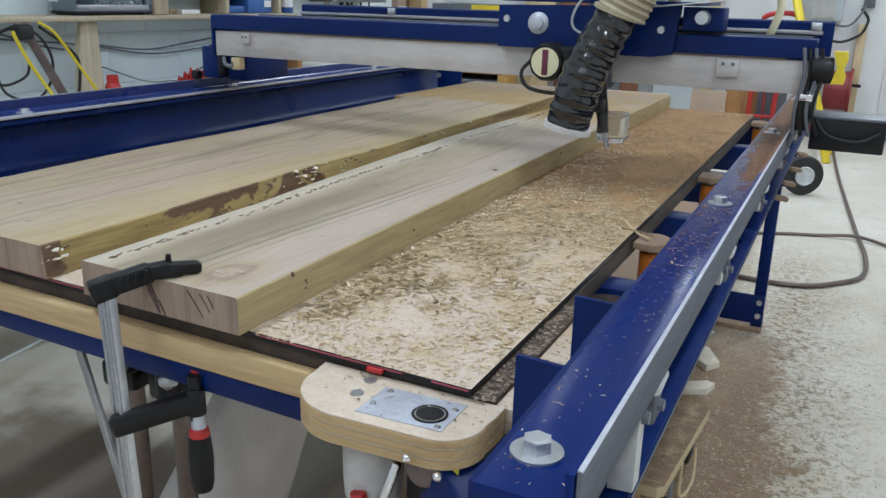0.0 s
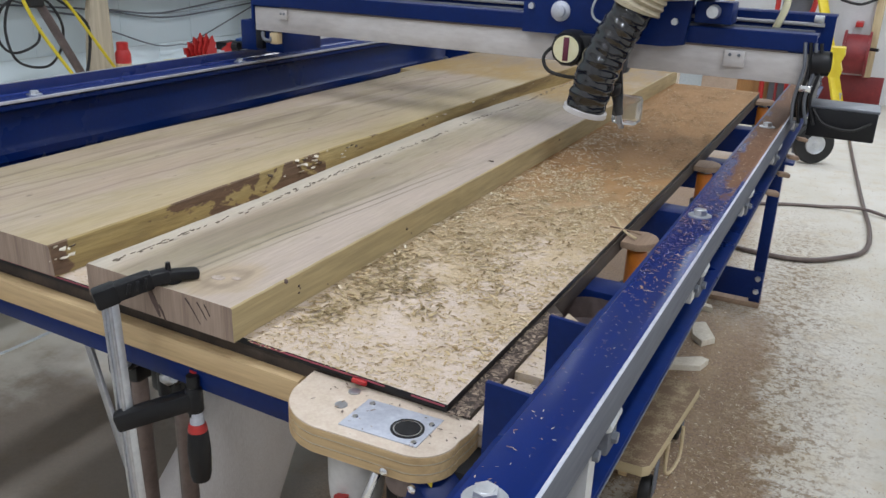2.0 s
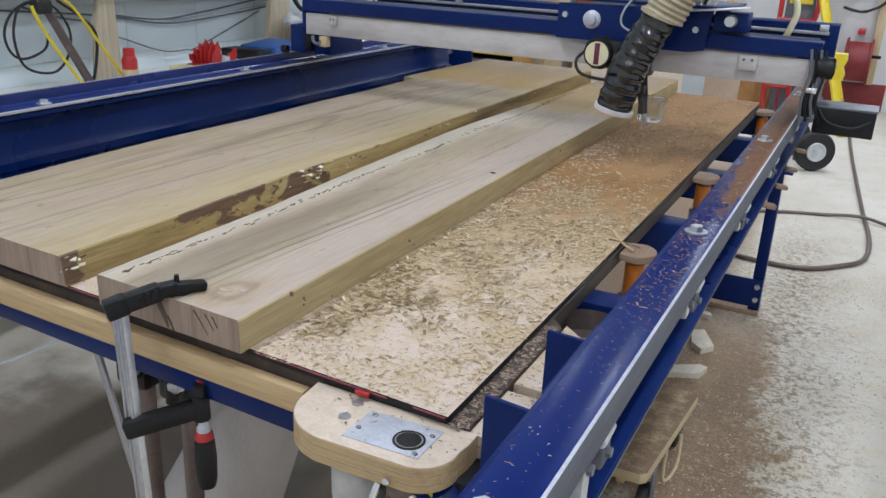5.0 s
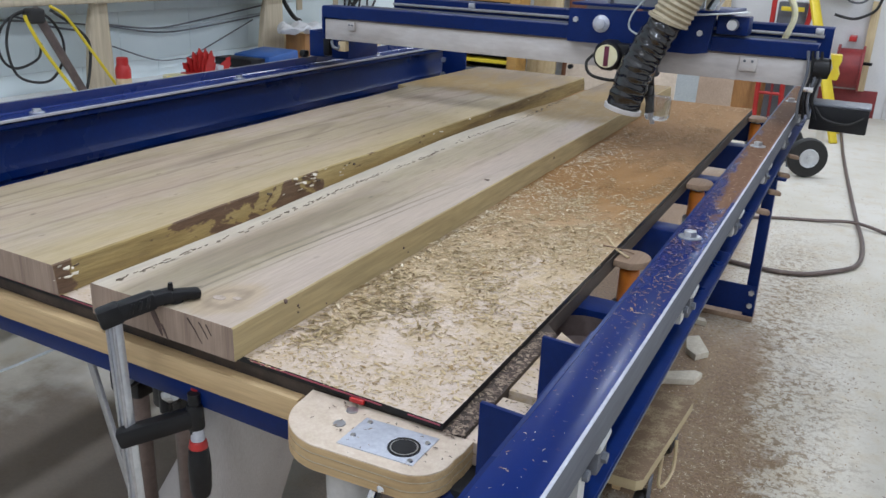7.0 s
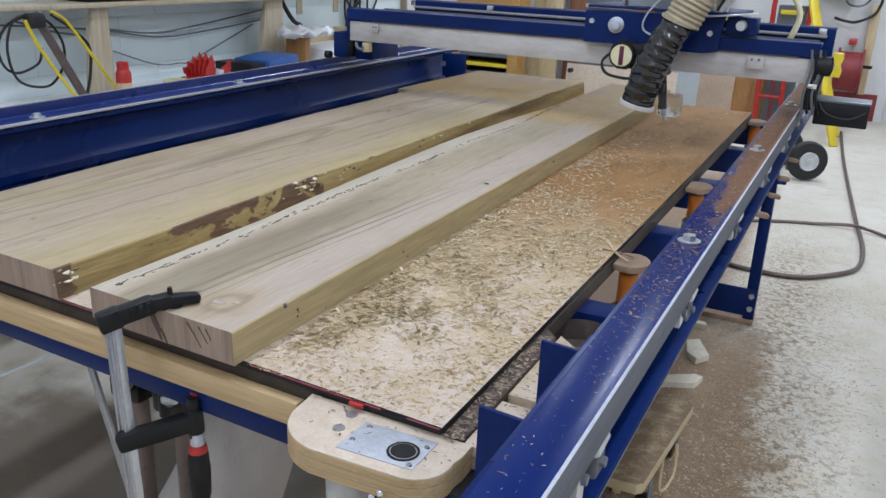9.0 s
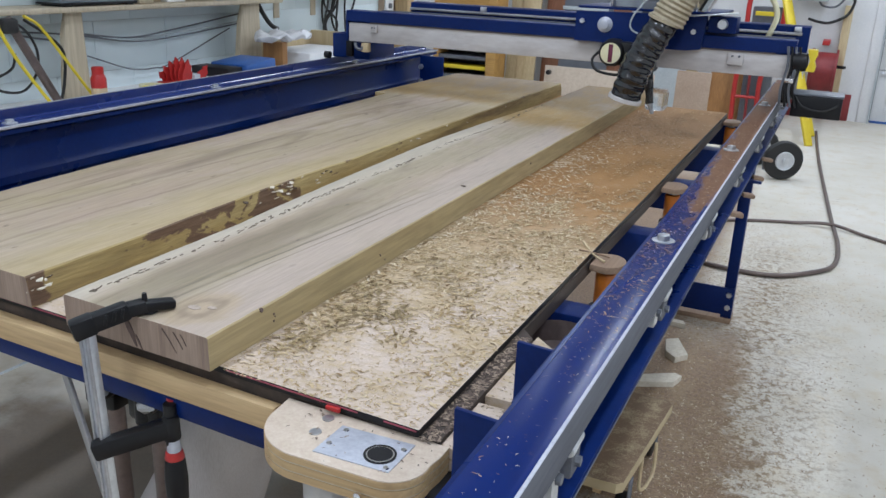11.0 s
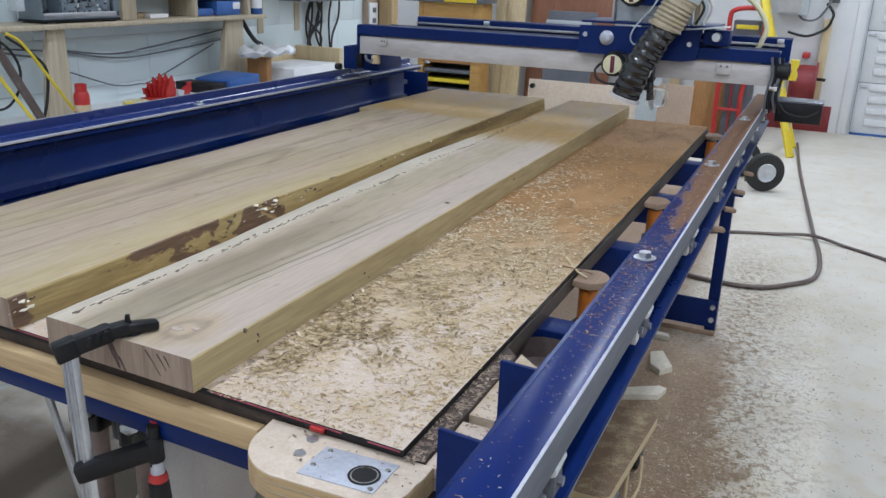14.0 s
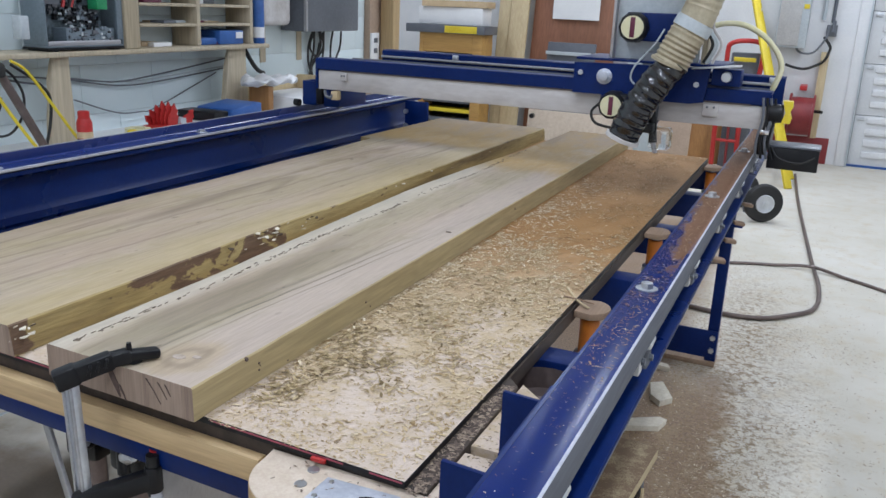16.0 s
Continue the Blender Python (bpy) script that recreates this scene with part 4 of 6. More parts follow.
# ---- corner bracket with the clamp plate ----
def corner_block():
    b = thing("corner_block", (-0.06, -0.05, 0.74), "laminated plywood corner block with a zinc hole plate", "bracket")

    def outline(grow=0.0):
        pts = []
        for cx, cy, a0, a1, r in ((-0.105, -0.02, 192, 266, 0.0715), (-0.008, -0.046, 268, 370, 0.0425)):
            for k in range(13):
                a = radians(a0 + (a1 - a0) * k / 12)
                pts.append((cx + (r + grow) * math.cos(a), cy + (r + grow) * math.sin(a)))
        return pts + [(0.0362, -0.02), (0.0362, 0.0035), (-0.178, 0.0075)]

    z, mats = 0.757, (PINE, PLY_PALE, PINE, PLY_PALE, PINE)
    for k, h in enumerate((0.009, 0.002, 0.009, 0.002, 0.0075)):
        part("ply_layer", prism(outline(-0.0006 if k % 2 else 0.0), z, z + h - 0.0002, 0.0012 if k == 4 else 0), mats[k], b)
        z += h
    part("veneer", prism(outline(-0.0008), z + 0.0, z + 0.0012, 0.0006), CREAM_FACE, b, "cream laminate face")
    part("side_wing", box(0.0248, 0.118, 0.0042, 0.112, 0.757, 0.786, 0.001), SHEET, b, "dusty laminate wing beside the rail")
    part("side_wing", prism([(0.0248, 0.131), (0.118, 0.131), (0.118, 0.24), (0.0248, 0.325)], 0.757, 0.786, 0.001), SHEET, b, "dusty laminate wing beside the rail")
    top = z + 0.0012
    c = Vector((-0.0435, -0.0433, top))
    u, v = Vector((1, 0.04, 0)).normalized(), Vector((0.02, 1, 0)).normalized()
    pl = [c + u * a * 0.0455 + v * s * 0.0295 for a, s in ((-1, -1), (1, -1), (1, 1), (-1, 1))]
    part("hole_plate", prism([(p.x, p.y) for p in pl], top, top + 0.0012, 0.0004), ZINC_DULL, b, "dull zinc plate")
    hc = Vector((-0.022, -0.047, top + 0.0012))
    part("hole_rim", turned(hc, [(0.018, 0), (0.018, 0.0012), (0.0155, 0.0012), (0.0155, 0.0003)], 28), BLACK, b)
    part("bore", turned(hc + Vector((0, 0, 0.0004)), [(0.0155, 0), (0.0155, 0.0006), (0.0135, 0.0008)], 28), CHROME, b, "bright ring of the bore")
    # no real depth: a black disc paints the shade inside the bore
    part("hole", turned(hc + Vector((0, 0, 0.0011)), [(0.0138, 0), (0.0138, 0.0003), (0.002, 0.0003)], 28), BLACK, b, "flat black disc standing in for the bore's shade")
    for a, s in ((-0.84, -0.3), (0.86, 0.5), (0.86, -0.8), (-0.8, 0.75)):
        p = c + u * a * 0.0455 + v * s * 0.0295
        part("screw", turned(p + Vector((0, 0, 0.0012)), [(0.0036, 0), (0.003, 0.001), (0.001, 0.0012)], 12), CHROME, b)
    for x, y in ((-0.108, -0.041), (-0.111, -0.010)):
        part("plug", turned((x, y, top), [(0.007, 0), (0.007, 0.0012), (0.004, 0.0014)], 16), STEEL, b)
    for x, y, z in ((-0.022, -0.0925, 0.766), (0.008, -0.0885, 0.753)):
        part("screw", turned((x, y, z), [(0.0045, 0), (0.0045, 0.003), (0.002, 0.005)], 12, (0, -1, 0)), CHROME, b)
    part("red_stop", box(-0.121, -0.102, -0.0018, 0.0028, 0.7925, 0.7978, 0.001), RED, b, "red plastic stop")
    part("mount", box(-0.05, 0.06, -0.045, 0.05, 0.60, 0.756, 0.006), BLACK, b)
    part("mount_arm", slant((0.0, -0.05, 0.735), (0.10, -0.10, 0.655), 0.05, 0.06, 0.006), BLUE, b, "dark blue bracket arm")
    part("latch", turned((-0.016, -0.062, 0.742), [(0.019, 0), (0.019, 0.008), (0.015, 0.010)], 22, (0, -1, 0.3)), PIPE_BROWN, b, "round brown latch disc")
    part("tag", box(0.0, 0.022, -0.0745, -0.072, 0.745, 0.7555, 0.0005), YELLOW, b, "small yellow tag")
    can = turned((-0.095, -0.03, 0.668), [(0.024, 0.0), (0.03, 0.004), (0.0315, 0.02), (0.033, 0.086), (0.028, 0.0865)], 28)
    part("canister", can, CREAM_GREY, b, "pale translucent canister")
    part("lever", rod((-0.050, -0.060, 0.735), (-0.074, -0.075, 0.655), 0.005, 0.006, 14, None, 0.002), CHROME, b, "chrome lever")
    part("red_handle", tube([(-0.092, -0.066, 0.692), (-0.089, -0.068, 0.67), (-0.092, -0.074, 0.60)], 0.0085, 10), RED, b, "red handle")
    part("knob", turned((-0.005, -0.05, 0.70), [(0.012, 0), (0.022, 0.008), (0.024, 0.03), (0.018, 0.054)], 18), BLACK, b)
    part("hose_fitting", tube([(0.02, -0.06, 0.70), (0.04, -0.09, 0.66), (0.05, -0.1, 0.58)], 0.012, 10), BLUE, b)


corner_block()


def edge_tabs():
    """Round-ended hold-down tabs on orange jacks along the sheet's long edge."""
    bowl = turned((0.035, 0.40, 0.70), [(0.03, 0.0), (0.05, 0.02), (0.055, 0.06), (0.052, 0.062), (0.046, 0.03), (0.004, 0.022)], 24)
    solid("dust_cup", bowl, PIPE_BROWN, "brown dusty cup hung under the sheet's edge", "cup", at=(0.035, 0.4, 0.70))
    for y, x in ((0.69, 0.02), (1.31, 0.02), (2.35, 0.02)):
        k = thing("hold_down_tab", (x, y, 0.765), "round-ended plywood tab on an orange screw jack", "hold-down", "tabs along the sheet")
        pts = [(0.005, y - 0.034)] + [(x + 0.043 * math.cos(radians(a)), y + 0.043 * math.sin(radians(a))) for a in range(-70, 71, 14)] + [(0.005, y + 0.034)]
        part("tab", prism(pts, 0.7755, 0.788, 0.003), TAB_WOOD, k)
        part("washer", rod((x + 0.008, y, 0.7655), (x + 0.008, y, 0.775), 0.012, None, 16), DARK_GREY, k)
        part("jack", rod((x + 0.008, y, 0.70), (x + 0.008, y, 0.765), 0.018, None, 20, None, 0.003), ORANGE, k, "orange jack body")
        if y < 1:
            part("splinter", tube([(-0.028, y + 0.03, 0.806), (0.0, y - 0.005, 0.798), (0.028, y - 0.022, 0.792)], 0.0022, 6), PLY_CREAM, k, "pale torn splinter")
            part("splinter", tube([(-0.022, y - 0.012, 0.803), (0.006, y - 0.004, 0.7985), (0.03, y + 0.008, 0.791)], 0.0016, 6), TAB_WOOD, k, "torn splinter")
        part("jack_foot", rod((x + 0.008, y, 0.64), (x + 0.008, y, 0.6995), 0.026, None, 18, None, 0.003), STEEL, k)


edge_tabs()


# ---- clamps at the front ----
def f_clamp():
    c = thing("bar_clamp", (-0.455, -0.03, 0.3), "steel bar clamp with black jaws and a red and black handle", "clamp")
    top, low = Vector((-0.444, -0.045, 0.845)), Vector((-0.420, -0.045, 0.30))
    part("bar", slant(top, low, 0.027, 0.010, 0.001, None, (0.35, 1, 0)), ZINC, c, "bright steel bar")
    side = Vector((0.94, -0.33, 0)).normalized()
    for s in (-1, 1):
        off = side * 0.0105 * s + Vector((-0.33, -0.94, 0)) * 0.006
        part("bar_rib", slant(top + off, low + off, 0.006, 0.004, 0.001, None, (0.35, 1, 0)), STEEL, c)
    jaw = bmesh.new()
    pts = [Vector((-0.449, -0.062, 0.840)), Vector((-0.4355, -0.042, 0.8465)), Vector((-0.414, -0.008, 0.8555)), Vector((-0.402, 0.012, 0.8575)), Vector((-0.385, 0.043, 0.8535))]
    for a, b, w, h in ((0, 1, 0.023, 0.026), (1, 2, 0.021, 0.023), (2, 3, 0.020, 0.018), (3, 4, 0.019, 0.013)):
        slant(pts[a] - (pts[b] - pts[a]) * 0.08, pts[b] + (pts[b] - pts[a]) * 0.08, w, h, 0.004, jaw)
    for f in (0.3, 0.55, 0.8):
        q = pts[1].lerp(pts[2], f)
        slant(q + Vector((0.009, -0.006, -0.004)), q + Vector((0.011, -0.004, 0.009)), 0.005, 0.004, 0.001, jaw)
    rod((-0.4015, 0.012, 0.864), (-0.4015, 0.012, 0.8745), 0.004, 0.003, 10, jaw)
    rod((-0.40, 0.018, 0.8468), (-0.40, 0.018, 0.852), 0.010, 0.009, 16, jaw)
    part("fixed_jaw", jaw, BLACK, c)
    slide = bmesh.new()
    a, b = Vector((-0.438, -0.062, 0.672)), Vector((-0.362, 0.0, 0.698))
    slant(a, b, 0.022, 0.026, 0.005, slide)
    rod(b + Vector((0, 0, -0.018)), b + Vector((0, 0, 0.018)), 0.012, 0.011, 16, slide, 0.002)
    part("sliding_jaw", slide, BLACK, c)
    part("screw", rod(b + Vector((0, 0, -0.025)), b + Vector((0, 0, 0.034)), 0.0085, None, 14), BLACK, c)
    part("swivel_pad", rod(b + Vector((-0.004, 0.012, 0.030)), b + Vector((-0.004, 0.012, 0.0365)), 0.009, 0.009, 16), RED, c, "red swivel pad")
    part("ferrule", rod((-0.36, 0, 0.663), (-0.36, 0, 0.681), 0.0095, 0.008, 16), ZINC_DULL, c)
    h = turned((-0.36, 0, 0.572), [(0.005, 0), (0.012, 0.004), (0.0145, 0.016), (0.0155, 0.05), (0.0135, 0.076), (0.012, 0.079)], 20)
    part("handle", h, BLACK, c)
    part("collar", rod((-0.36, 0, 0.651), (-0.36, 0, 0.663), 0.0135, 0.011, 18, None, 0.002), RED, c, "red collar")


f_clamp()


def pipe_clamps():
    for x, y in ((-0.55, 0.08), (-0.465, 0.08)):
        p = thing("pipe_clamp", (x, y, 0.0), "brown iron pipe clamp standing under the table's front", "clamp", "pipe clamps")
        part("pipe", rod((x + 0.004, y, 0.0), (x, y, 0.69), 0.0135, None, 18), PIPE_BROWN, p)
        hd = box(x - 0.03, x + 0.03, y - 0.03, y + 0.02, 0.645, 0.685, 0.008)
        rod((x + 0.03, y - 0.05, 0.69), (x + 0.03, y + 0.02, 0.69), 0.012, None, 14, hd)
        rod((x + 0.02, y - 0.05, 0.665), (x + 0.02, y - 0.05, 0.715), 0.009, None, 12, hd)
        part("head", hd, BLACK, p)
        part("crank", tube([(x + 0.03, y - 0.05, 0.69), (x + 0.035, y - 0.06, 0.70), (x + 0.05, y - 0.06, 0.705)], 0.009, 8), ZINC, p)


pipe_clamps()
s = thing("steel_strut", (-0.60, 0.1, 0.0), "thin grey steel strut under the table's front corner", "strut")
part("bar", slant((-0.663, 0.08, 0.71), (-0.46, 0.08, 0.0), 0.026, 0.006, 0.001, None, (0.4, 1, 0)), STEEL, s)
part("plate", box(-0.685, -0.64, 0.085, 0.1, 0.67, 0.712, 0.002), GREY, s)
solid("cord", tube([(-1.5, 0.04, 0.36), (-1.1, 0.03, 0.49), (-0.837, 0.03, 0.61), (-0.725, 0.03, 0.669), (-0.625, 0.03, 0.726)], 0.0022, 6), GREY, "thin grey cord hanging from the table's front", "cord")


def dust_drum():
    """A limp pale bag leaning under the table, with soft folds."""
    bm = bmesh.new()
    rings = []
    for k in range(25):
        z = 0.64 * k / 24
        ring = []
        for a in range(0, 360, 9):
            r = 0.152 - 0.125 * z + 0.010 * noise.noise(Vector((a / 36.0, z * 2.0, 3.3)))
            ring.append(bm.verts.new((-0.807 + 0.445 * z + r * math.cos(radians(a)), 0.44 + r * math.sin(radians(a)), z)))
        rings.append(ring)
    n = len(rings[0])
    for a, b in zip(rings, rings[1:]):
        for k in range(n):
            bm.faces.new((a[k], a[(k + 1) % n], b[(k + 1) % n], b[k]))
    bm.faces.new(rings[-1])
    bm.faces.new(rings[0])
    m = plain("pale_fabric", (0.50, 0.46, 0.44), (0.60, 0.56, 0.53), 0.75, 0.0, 3.0, 160.0, 0.3, (4, 4, 0.4))
    b = thing("dust_bag", (-0.7, 0.44, 0), "pale grey fabric dust bag leaning under the table", "bag")
    part("sack", bm, m, b)
    part("drawstring", tube([(-0.60, 0.44, 0.625), (-0.53, 0.365, 0.625), (-0.455, 0.44, 0.625), (-0.53, 0.515, 0.625)], 0.004, 6), RUBBER, b)


dust_drum()


# ---- the gantry: its origin lies on its front face ----
GZ0, GZ1 = 1.015, 1.115


def make_gantry():
    g = new("gantry")
    g.empty_display_size = 0.05
    OFF[g] = Vector((0, 0, 0))
    tagged(g, "blue and pale grey gantry beam riding on both rails", "machine")
    gx0, gx1 = -1.18, 0.228
    part("face_strip", box(gx0 + 0.006, gx1 - 0.004, 0.0, 0.008, GZ0, 1.076, 0.0015), PAINT_PALE, g, "scuffed pale grey face strip")
    part("face_lip", box(gx0 + 0.006, gx1 - 0.004, 0.008, 0.05, GZ0, GZ0 + 0.005, 0.001), PAINT_PALE, g)
    part("rack", box(gx0 + 0.09, gx1 - 0.05, -0.004, 0.004, 1.0762, 1.0795, 0.0005), PIPE_BROWN, g, "brown greasy gear rack")
    blue = [(-0.006, 1.081), (-0.006, GZ1 - 0.002), (-0.004, GZ1), (0.055, GZ1), (0.055, GZ1 - 0.006), (0.002, GZ1 - 0.006), (0.002, 1.081)]
    part("top_angle", profile_x(blue, gx0, gx1), BLUE, g)
    part("top_strip", box(gx0 + 0.1, gx1 - 0.01, 0.056, 0.060, GZ1 - 0.01, GZ1 + 0.004, 0.001), STRIP, g, "bare steel running strip")
    part("front_tube", box(gx0 + 0.01, gx1 - 0.01, 0.0085, 0.048, GZ0 + 0.006, 1.105, 0.003), BLUE, g)
    part("end_cap", box(gx0 - 0.004, gx0 + 0.003, -0.004, 0.05, GZ0, GZ1 - 0.004, 0.001), BLUE, g)
    rx0, rx1 = -1.035, 0.248
    rear = [(0.18, 1.06), (0.18, 1.141), (0.186, 1.144), (0.235, 1.144), (0.235, 1.138), (0.19, 1.136), (0.188, 1.06)]
    part("rear_beam", profile_x(rear, rx0, rx1), BLUE, g)
    part("rear_strip", box(rx0, rx1 - 0.02, 0.172, 0.179, 1.118, 1.126, 0.001), STEEL, g, "bare steel running strip")
    for x in (-0.76, 0.215):
        lug = box(x - 0.010, x + 0.010, 0.168, 0.178, 1.126, 1.142, 0.002)
        part("lug", lug, ZINC, g, "small zinc lug")
    for x0, x1, z0, z1 in ((-1.085, -1.062, 1.048, 1.072), (0.057, 0.098, 1.040, 1.072)):
        bk = part("stop_bracket", box(x0, x1, -0.012, -0.0005, z0, z1, 0.0015), PAINT_PALE, g)
        for f in (0.28, 0.72):
            part("screw", turned((x0 + (x1 - x0) * f, -0.012, z1 - 0.008), [(0.0035, 0), (0.003, 0.0015), (0.001, 0.0018)], 10, (0, -1, 0)), DARK_GREY, bk)
    # yokes that carry the rollers at both ends
    part("yoke", box(-1.225, -1.20, 0.06, 0.24, 0.955, 1.03, 0.004), BLACK, g)
    part("yoke", box(0.205, 0.232, 0.02, 0.30, 0.945, 1.06, 0.004), BLACK, g)
    for y in (0.07, 0.22):
        part("roller", rod((-1.315, y, 0.953), (-1.295, y, 0.953), 0.012, None, 18), BLACK, g)
    part("yoke_housing", box(-1.285, -1.228, 0.07, 0.25, 0.948, 1.030, 0.004), BLUE, g)
    part("yoke_housing", box(-1.198, -1.135, 0.07, 0.25, 0.948, 1.014, 0.004), BLUE, g)
    part("roller_arm", box(-1.24, -1.16, 0.05, 0.25, 1.031, 1.037, 0.002), BLUE, g)
    part("brass_block", box(-1.125, -1.10, -0.004, 0.02, 0.982, 1.012, 0.003), PLY_CREAM, g, "brass coloured block")
    part("cable_tie", tube([(-1.15, 0.0, 1.01), (-1.14, -0.008, 0.995), (-1.125, -0.004, 0.99), (-1.12, 0.0, 1.0)], 0.005, 8), DARK_GREY, g)
    for y in (0.05, 0.24):
        part("roller", rod((0.201, y, 0.952), (0.22, y, 0.952), 0.016, None, 18), STEEL, g)
    for k in range(4):
        x = 0.208 + 0.01 * k
        part("cable", tube([(x, -0.006, 1.10), (x + 0.006, -0.014, 1.05), (x - 0.002, -0.016, 0.99), (x + 0.004 * k, -0.006, 0.94)], 0.0035, 8), BLACK if k % 2 else DARK_GREY, g)
    part("cable_clamp", box(0.212, 0.235, -0.022, -0.004, 1.005, 1.018, 0.002), CHROME, g)
    # drive motor box outside the right rail
    bx = part("motor_box", box(0.238, 0.365, 0.0, 0.09, 0.915, 0.973, 0.003), BLACK, g, "black drive motor housing")
    part("box_lid", box(0.236, 0.367, -0.002, 0.092, 0.9735, 0.979, 0.0015), DARK_GREY, bx)
    part("cable", tube([(0.245, -0.006, 0.972), (0.27, -0.012, 0.945), (0.32, -0.014, 0.938), (0.355, -0.004, 0.955)], 0.0025, 8), RUBBER, bx)
    plug = part("connector", rod((0.225, 0.0, 1.06), (0.262, 0.0, 1.062), 0.026, 0.024, 18, None, 0.004), BLACK, g)
    yb = bmesh.new()
    pts = [(0.254, 1.095), (0.285, 1.095), (0.287, 1.078), (0.280, 1.06), (0.287, 1.042), (0.284, 1.028), (0.256, 1.028), (0.266, 1.06)]
    profile = [(0.258 + 0.78 * (x - 0.254), 1.068 + 0.85 * (z - 1.062)) for x, z in pts]
    part("yellow_grip", profile_y(profile, -0.02, 0.02, yb), YELLOW, plug, "yellow connector grip")
    return g


def dial(parent, x, y, z, r):
    m = part("stepper_motor", turned((x, y, z), [(r * 1.36, 0.0), (r * 1.36, 0.042), (r * 1.2, 0.055), (r, 0.056)], 10, (0, -1, 0)), BLACK, parent)
    part("dial_label", turned((x, y - 0.0562, z), [(r, 0.0), (r, 0.0012), (r * 0.9, 0.0014)], 28, (0, -1, 0)), CREAM, parent, "round cream label")
    part("label_stripe", box(x - r * 0.2, x + r * 0.22, y - 0.0592, y - 0.0578, z - r * 0.86, z + r * 0.86, 0.0003), MAROON, parent, "maroon label stripe")


def make_carriage(g):
    plate = [(-0.385, 1.076), (-0.30, 1.076), (-0.30, 1.07), (-0.06, 1.07), (-0.022, 1.076), (-0.012, 1.168), (-0.385, 1.160)]
    bm = profile_y(plate, -0.026, -0.008)
    box(-0.30, -0.19, -0.03, -0.012, 1.03, 1.075, 0.003, bm)
    c = part("carriage", bm, BLUE, g, "blue carriage plate with the cutting head")
    part("top_plate", box(-0.385, 0.02, -0.01, 0.25, 1.168, 1.175, 0.001), BLUE, c)
    part("z_plate", box(-0.285, -0.055, 0.03, 0.045, 1.176, 1.62, 0.002), GREY, c, "tall light grey backing plate")
    part("z_rail", box(-0.296, -0.288, 0.01, 0.05, 1.176, 1.62, 0.001), STEEL, c)
    part("z_frame", box(-0.045, -0.03, 0.0, 0.06, 1.15, 1.62, 0.002), PLY_PALE, c, "cream upright strip")
    part("spindle_motor", box(-0.20, -0.14, -0.007, 0.03, 1.0, 1.20, 0.01), DARK_GREY, c)
    pul = turned((-0.296, -0.0262, 1.126), [(0.022, 0), (0.022, 0.004), (0.014, 0.009), (0.013, 0.016), (0.007, 0.018)], 20, (0, -1, 0))
    part("pulley", pul, ZINC_DULL, c, "round zinc pulley cap")
    for x, z in ((-0.365, 1.133), (-0.045, 1.122)):
        part("bolt", hexbolt((x, -0.026, z), 0.008, 0.006, None, (0, -1, 0)), ZINC, c)
    dial(c, -0.258, -0.026, 1.052, 0.029)
    part("motor_body", box(-0.255, -0.20, -0.07, -0.03, 1.018, 1.084, 0.006), BLACK, c)
    dial(c, -0.232, 0.03, 1.262, 0.031)
    part("motor_mount", box(-0.255, -0.115, 0.0, 0.029, 1.226, 1.302, 0.003), BLUE, c)
    part("motor_cable", tube([(-0.29, -0.05, 1.06), (-0.315, -0.06, 1.03), (-0.30, -0.065, 1.0), (-0.25, -0.06, 0.99), (-0.22, -0.05, 0.995)], 0.004, 8), RUBBER, c)
    part("wire", tube([(-0.15, 0.0, 1.26), (-0.165, -0.04, 1.22), (-0.21, -0.05, 1.16), (-0.215, -0.045, 1.12), (-0.17, -0.04, 1.10)], 0.0025, 8), GREY, c)
    # side box with its cables, on the carriage's other side
    part("side_box", box(-0.01, 0.065, -0.012, 0.06, 1.122, 1.166, 0.003), BLUE, c)
    part("side_shelf", slant((-0.06, -0.03, 1.165), (0.065, -0.02, 1.178), 0.07, 0.003), ZINC, c)
    part("side_motor", rod((0.03, -0.018, 1.147), (0.03, -0.04, 1.147), 0.014, 0.012, 18), ZINC, c)
    rng = random.Random(4)
    for k in range(5):
        a = rng.uniform(-0.04, 0.03)
        part("cable", tube([(a, -0.02, 1.18), (a + 0.02, -0.03, 1.23), (a - 0.01, -0.01, 1.28), (a + 0.01, 0.02, 1.36)], 0.004, 7), (GREY, RUBBER, PAINT_PALE)[k % 3], c)
    part("air_line", tube([(-0.05, 0.10, 1.27), (0.0, 0.10, 1.283), (0.052, 0.10, 1.2785), (0.106, 0.10, 1.249), (0.143, 0.10, 1.207), (0.1555, 0.10, 1.17), (0.146, 0.10, 1.13), (0.13, 0.11, 1.09)], 0.0075, 10), CREAM, c, "pale cream air line")
    # dust hose
    low = [(-0.193, -0.11, 0.934), (-0.187, -0.112, 0.965), (-0.168, -0.11, 1.035), (-0.139, -0.105, 1.10), (-0.107, -0.10, 1.158)]
    hose = tube(low, lambda f: 0.0415 + 0.003 * math.sin(math.pi * min(1.0, f * 1.1)), 40, 20, None, 0.0012, 0.026)
    hose.normal_update()
    for v in hose.verts:
        v.co += v.normal * (0.003 * noise.noise(v.co * 34) + 0.0026 * abs(noise.noise(v.co * 62 + Vector((3, 1, 7)))) - 0.0015)
    part("dust_hose", hose, HOSE_BLACK, c, "black tape-wrapped dust hose")
    part("hose_cuff", turned((-0.1955, -0.11, 0.924), [(0.038, 0), (0.0475, 0.002), (0.0475, 0.012), (0.044, 0.013)], 28, (0.22, 0, 1)), PAINT_PALE, c, "off-white hose cuff")
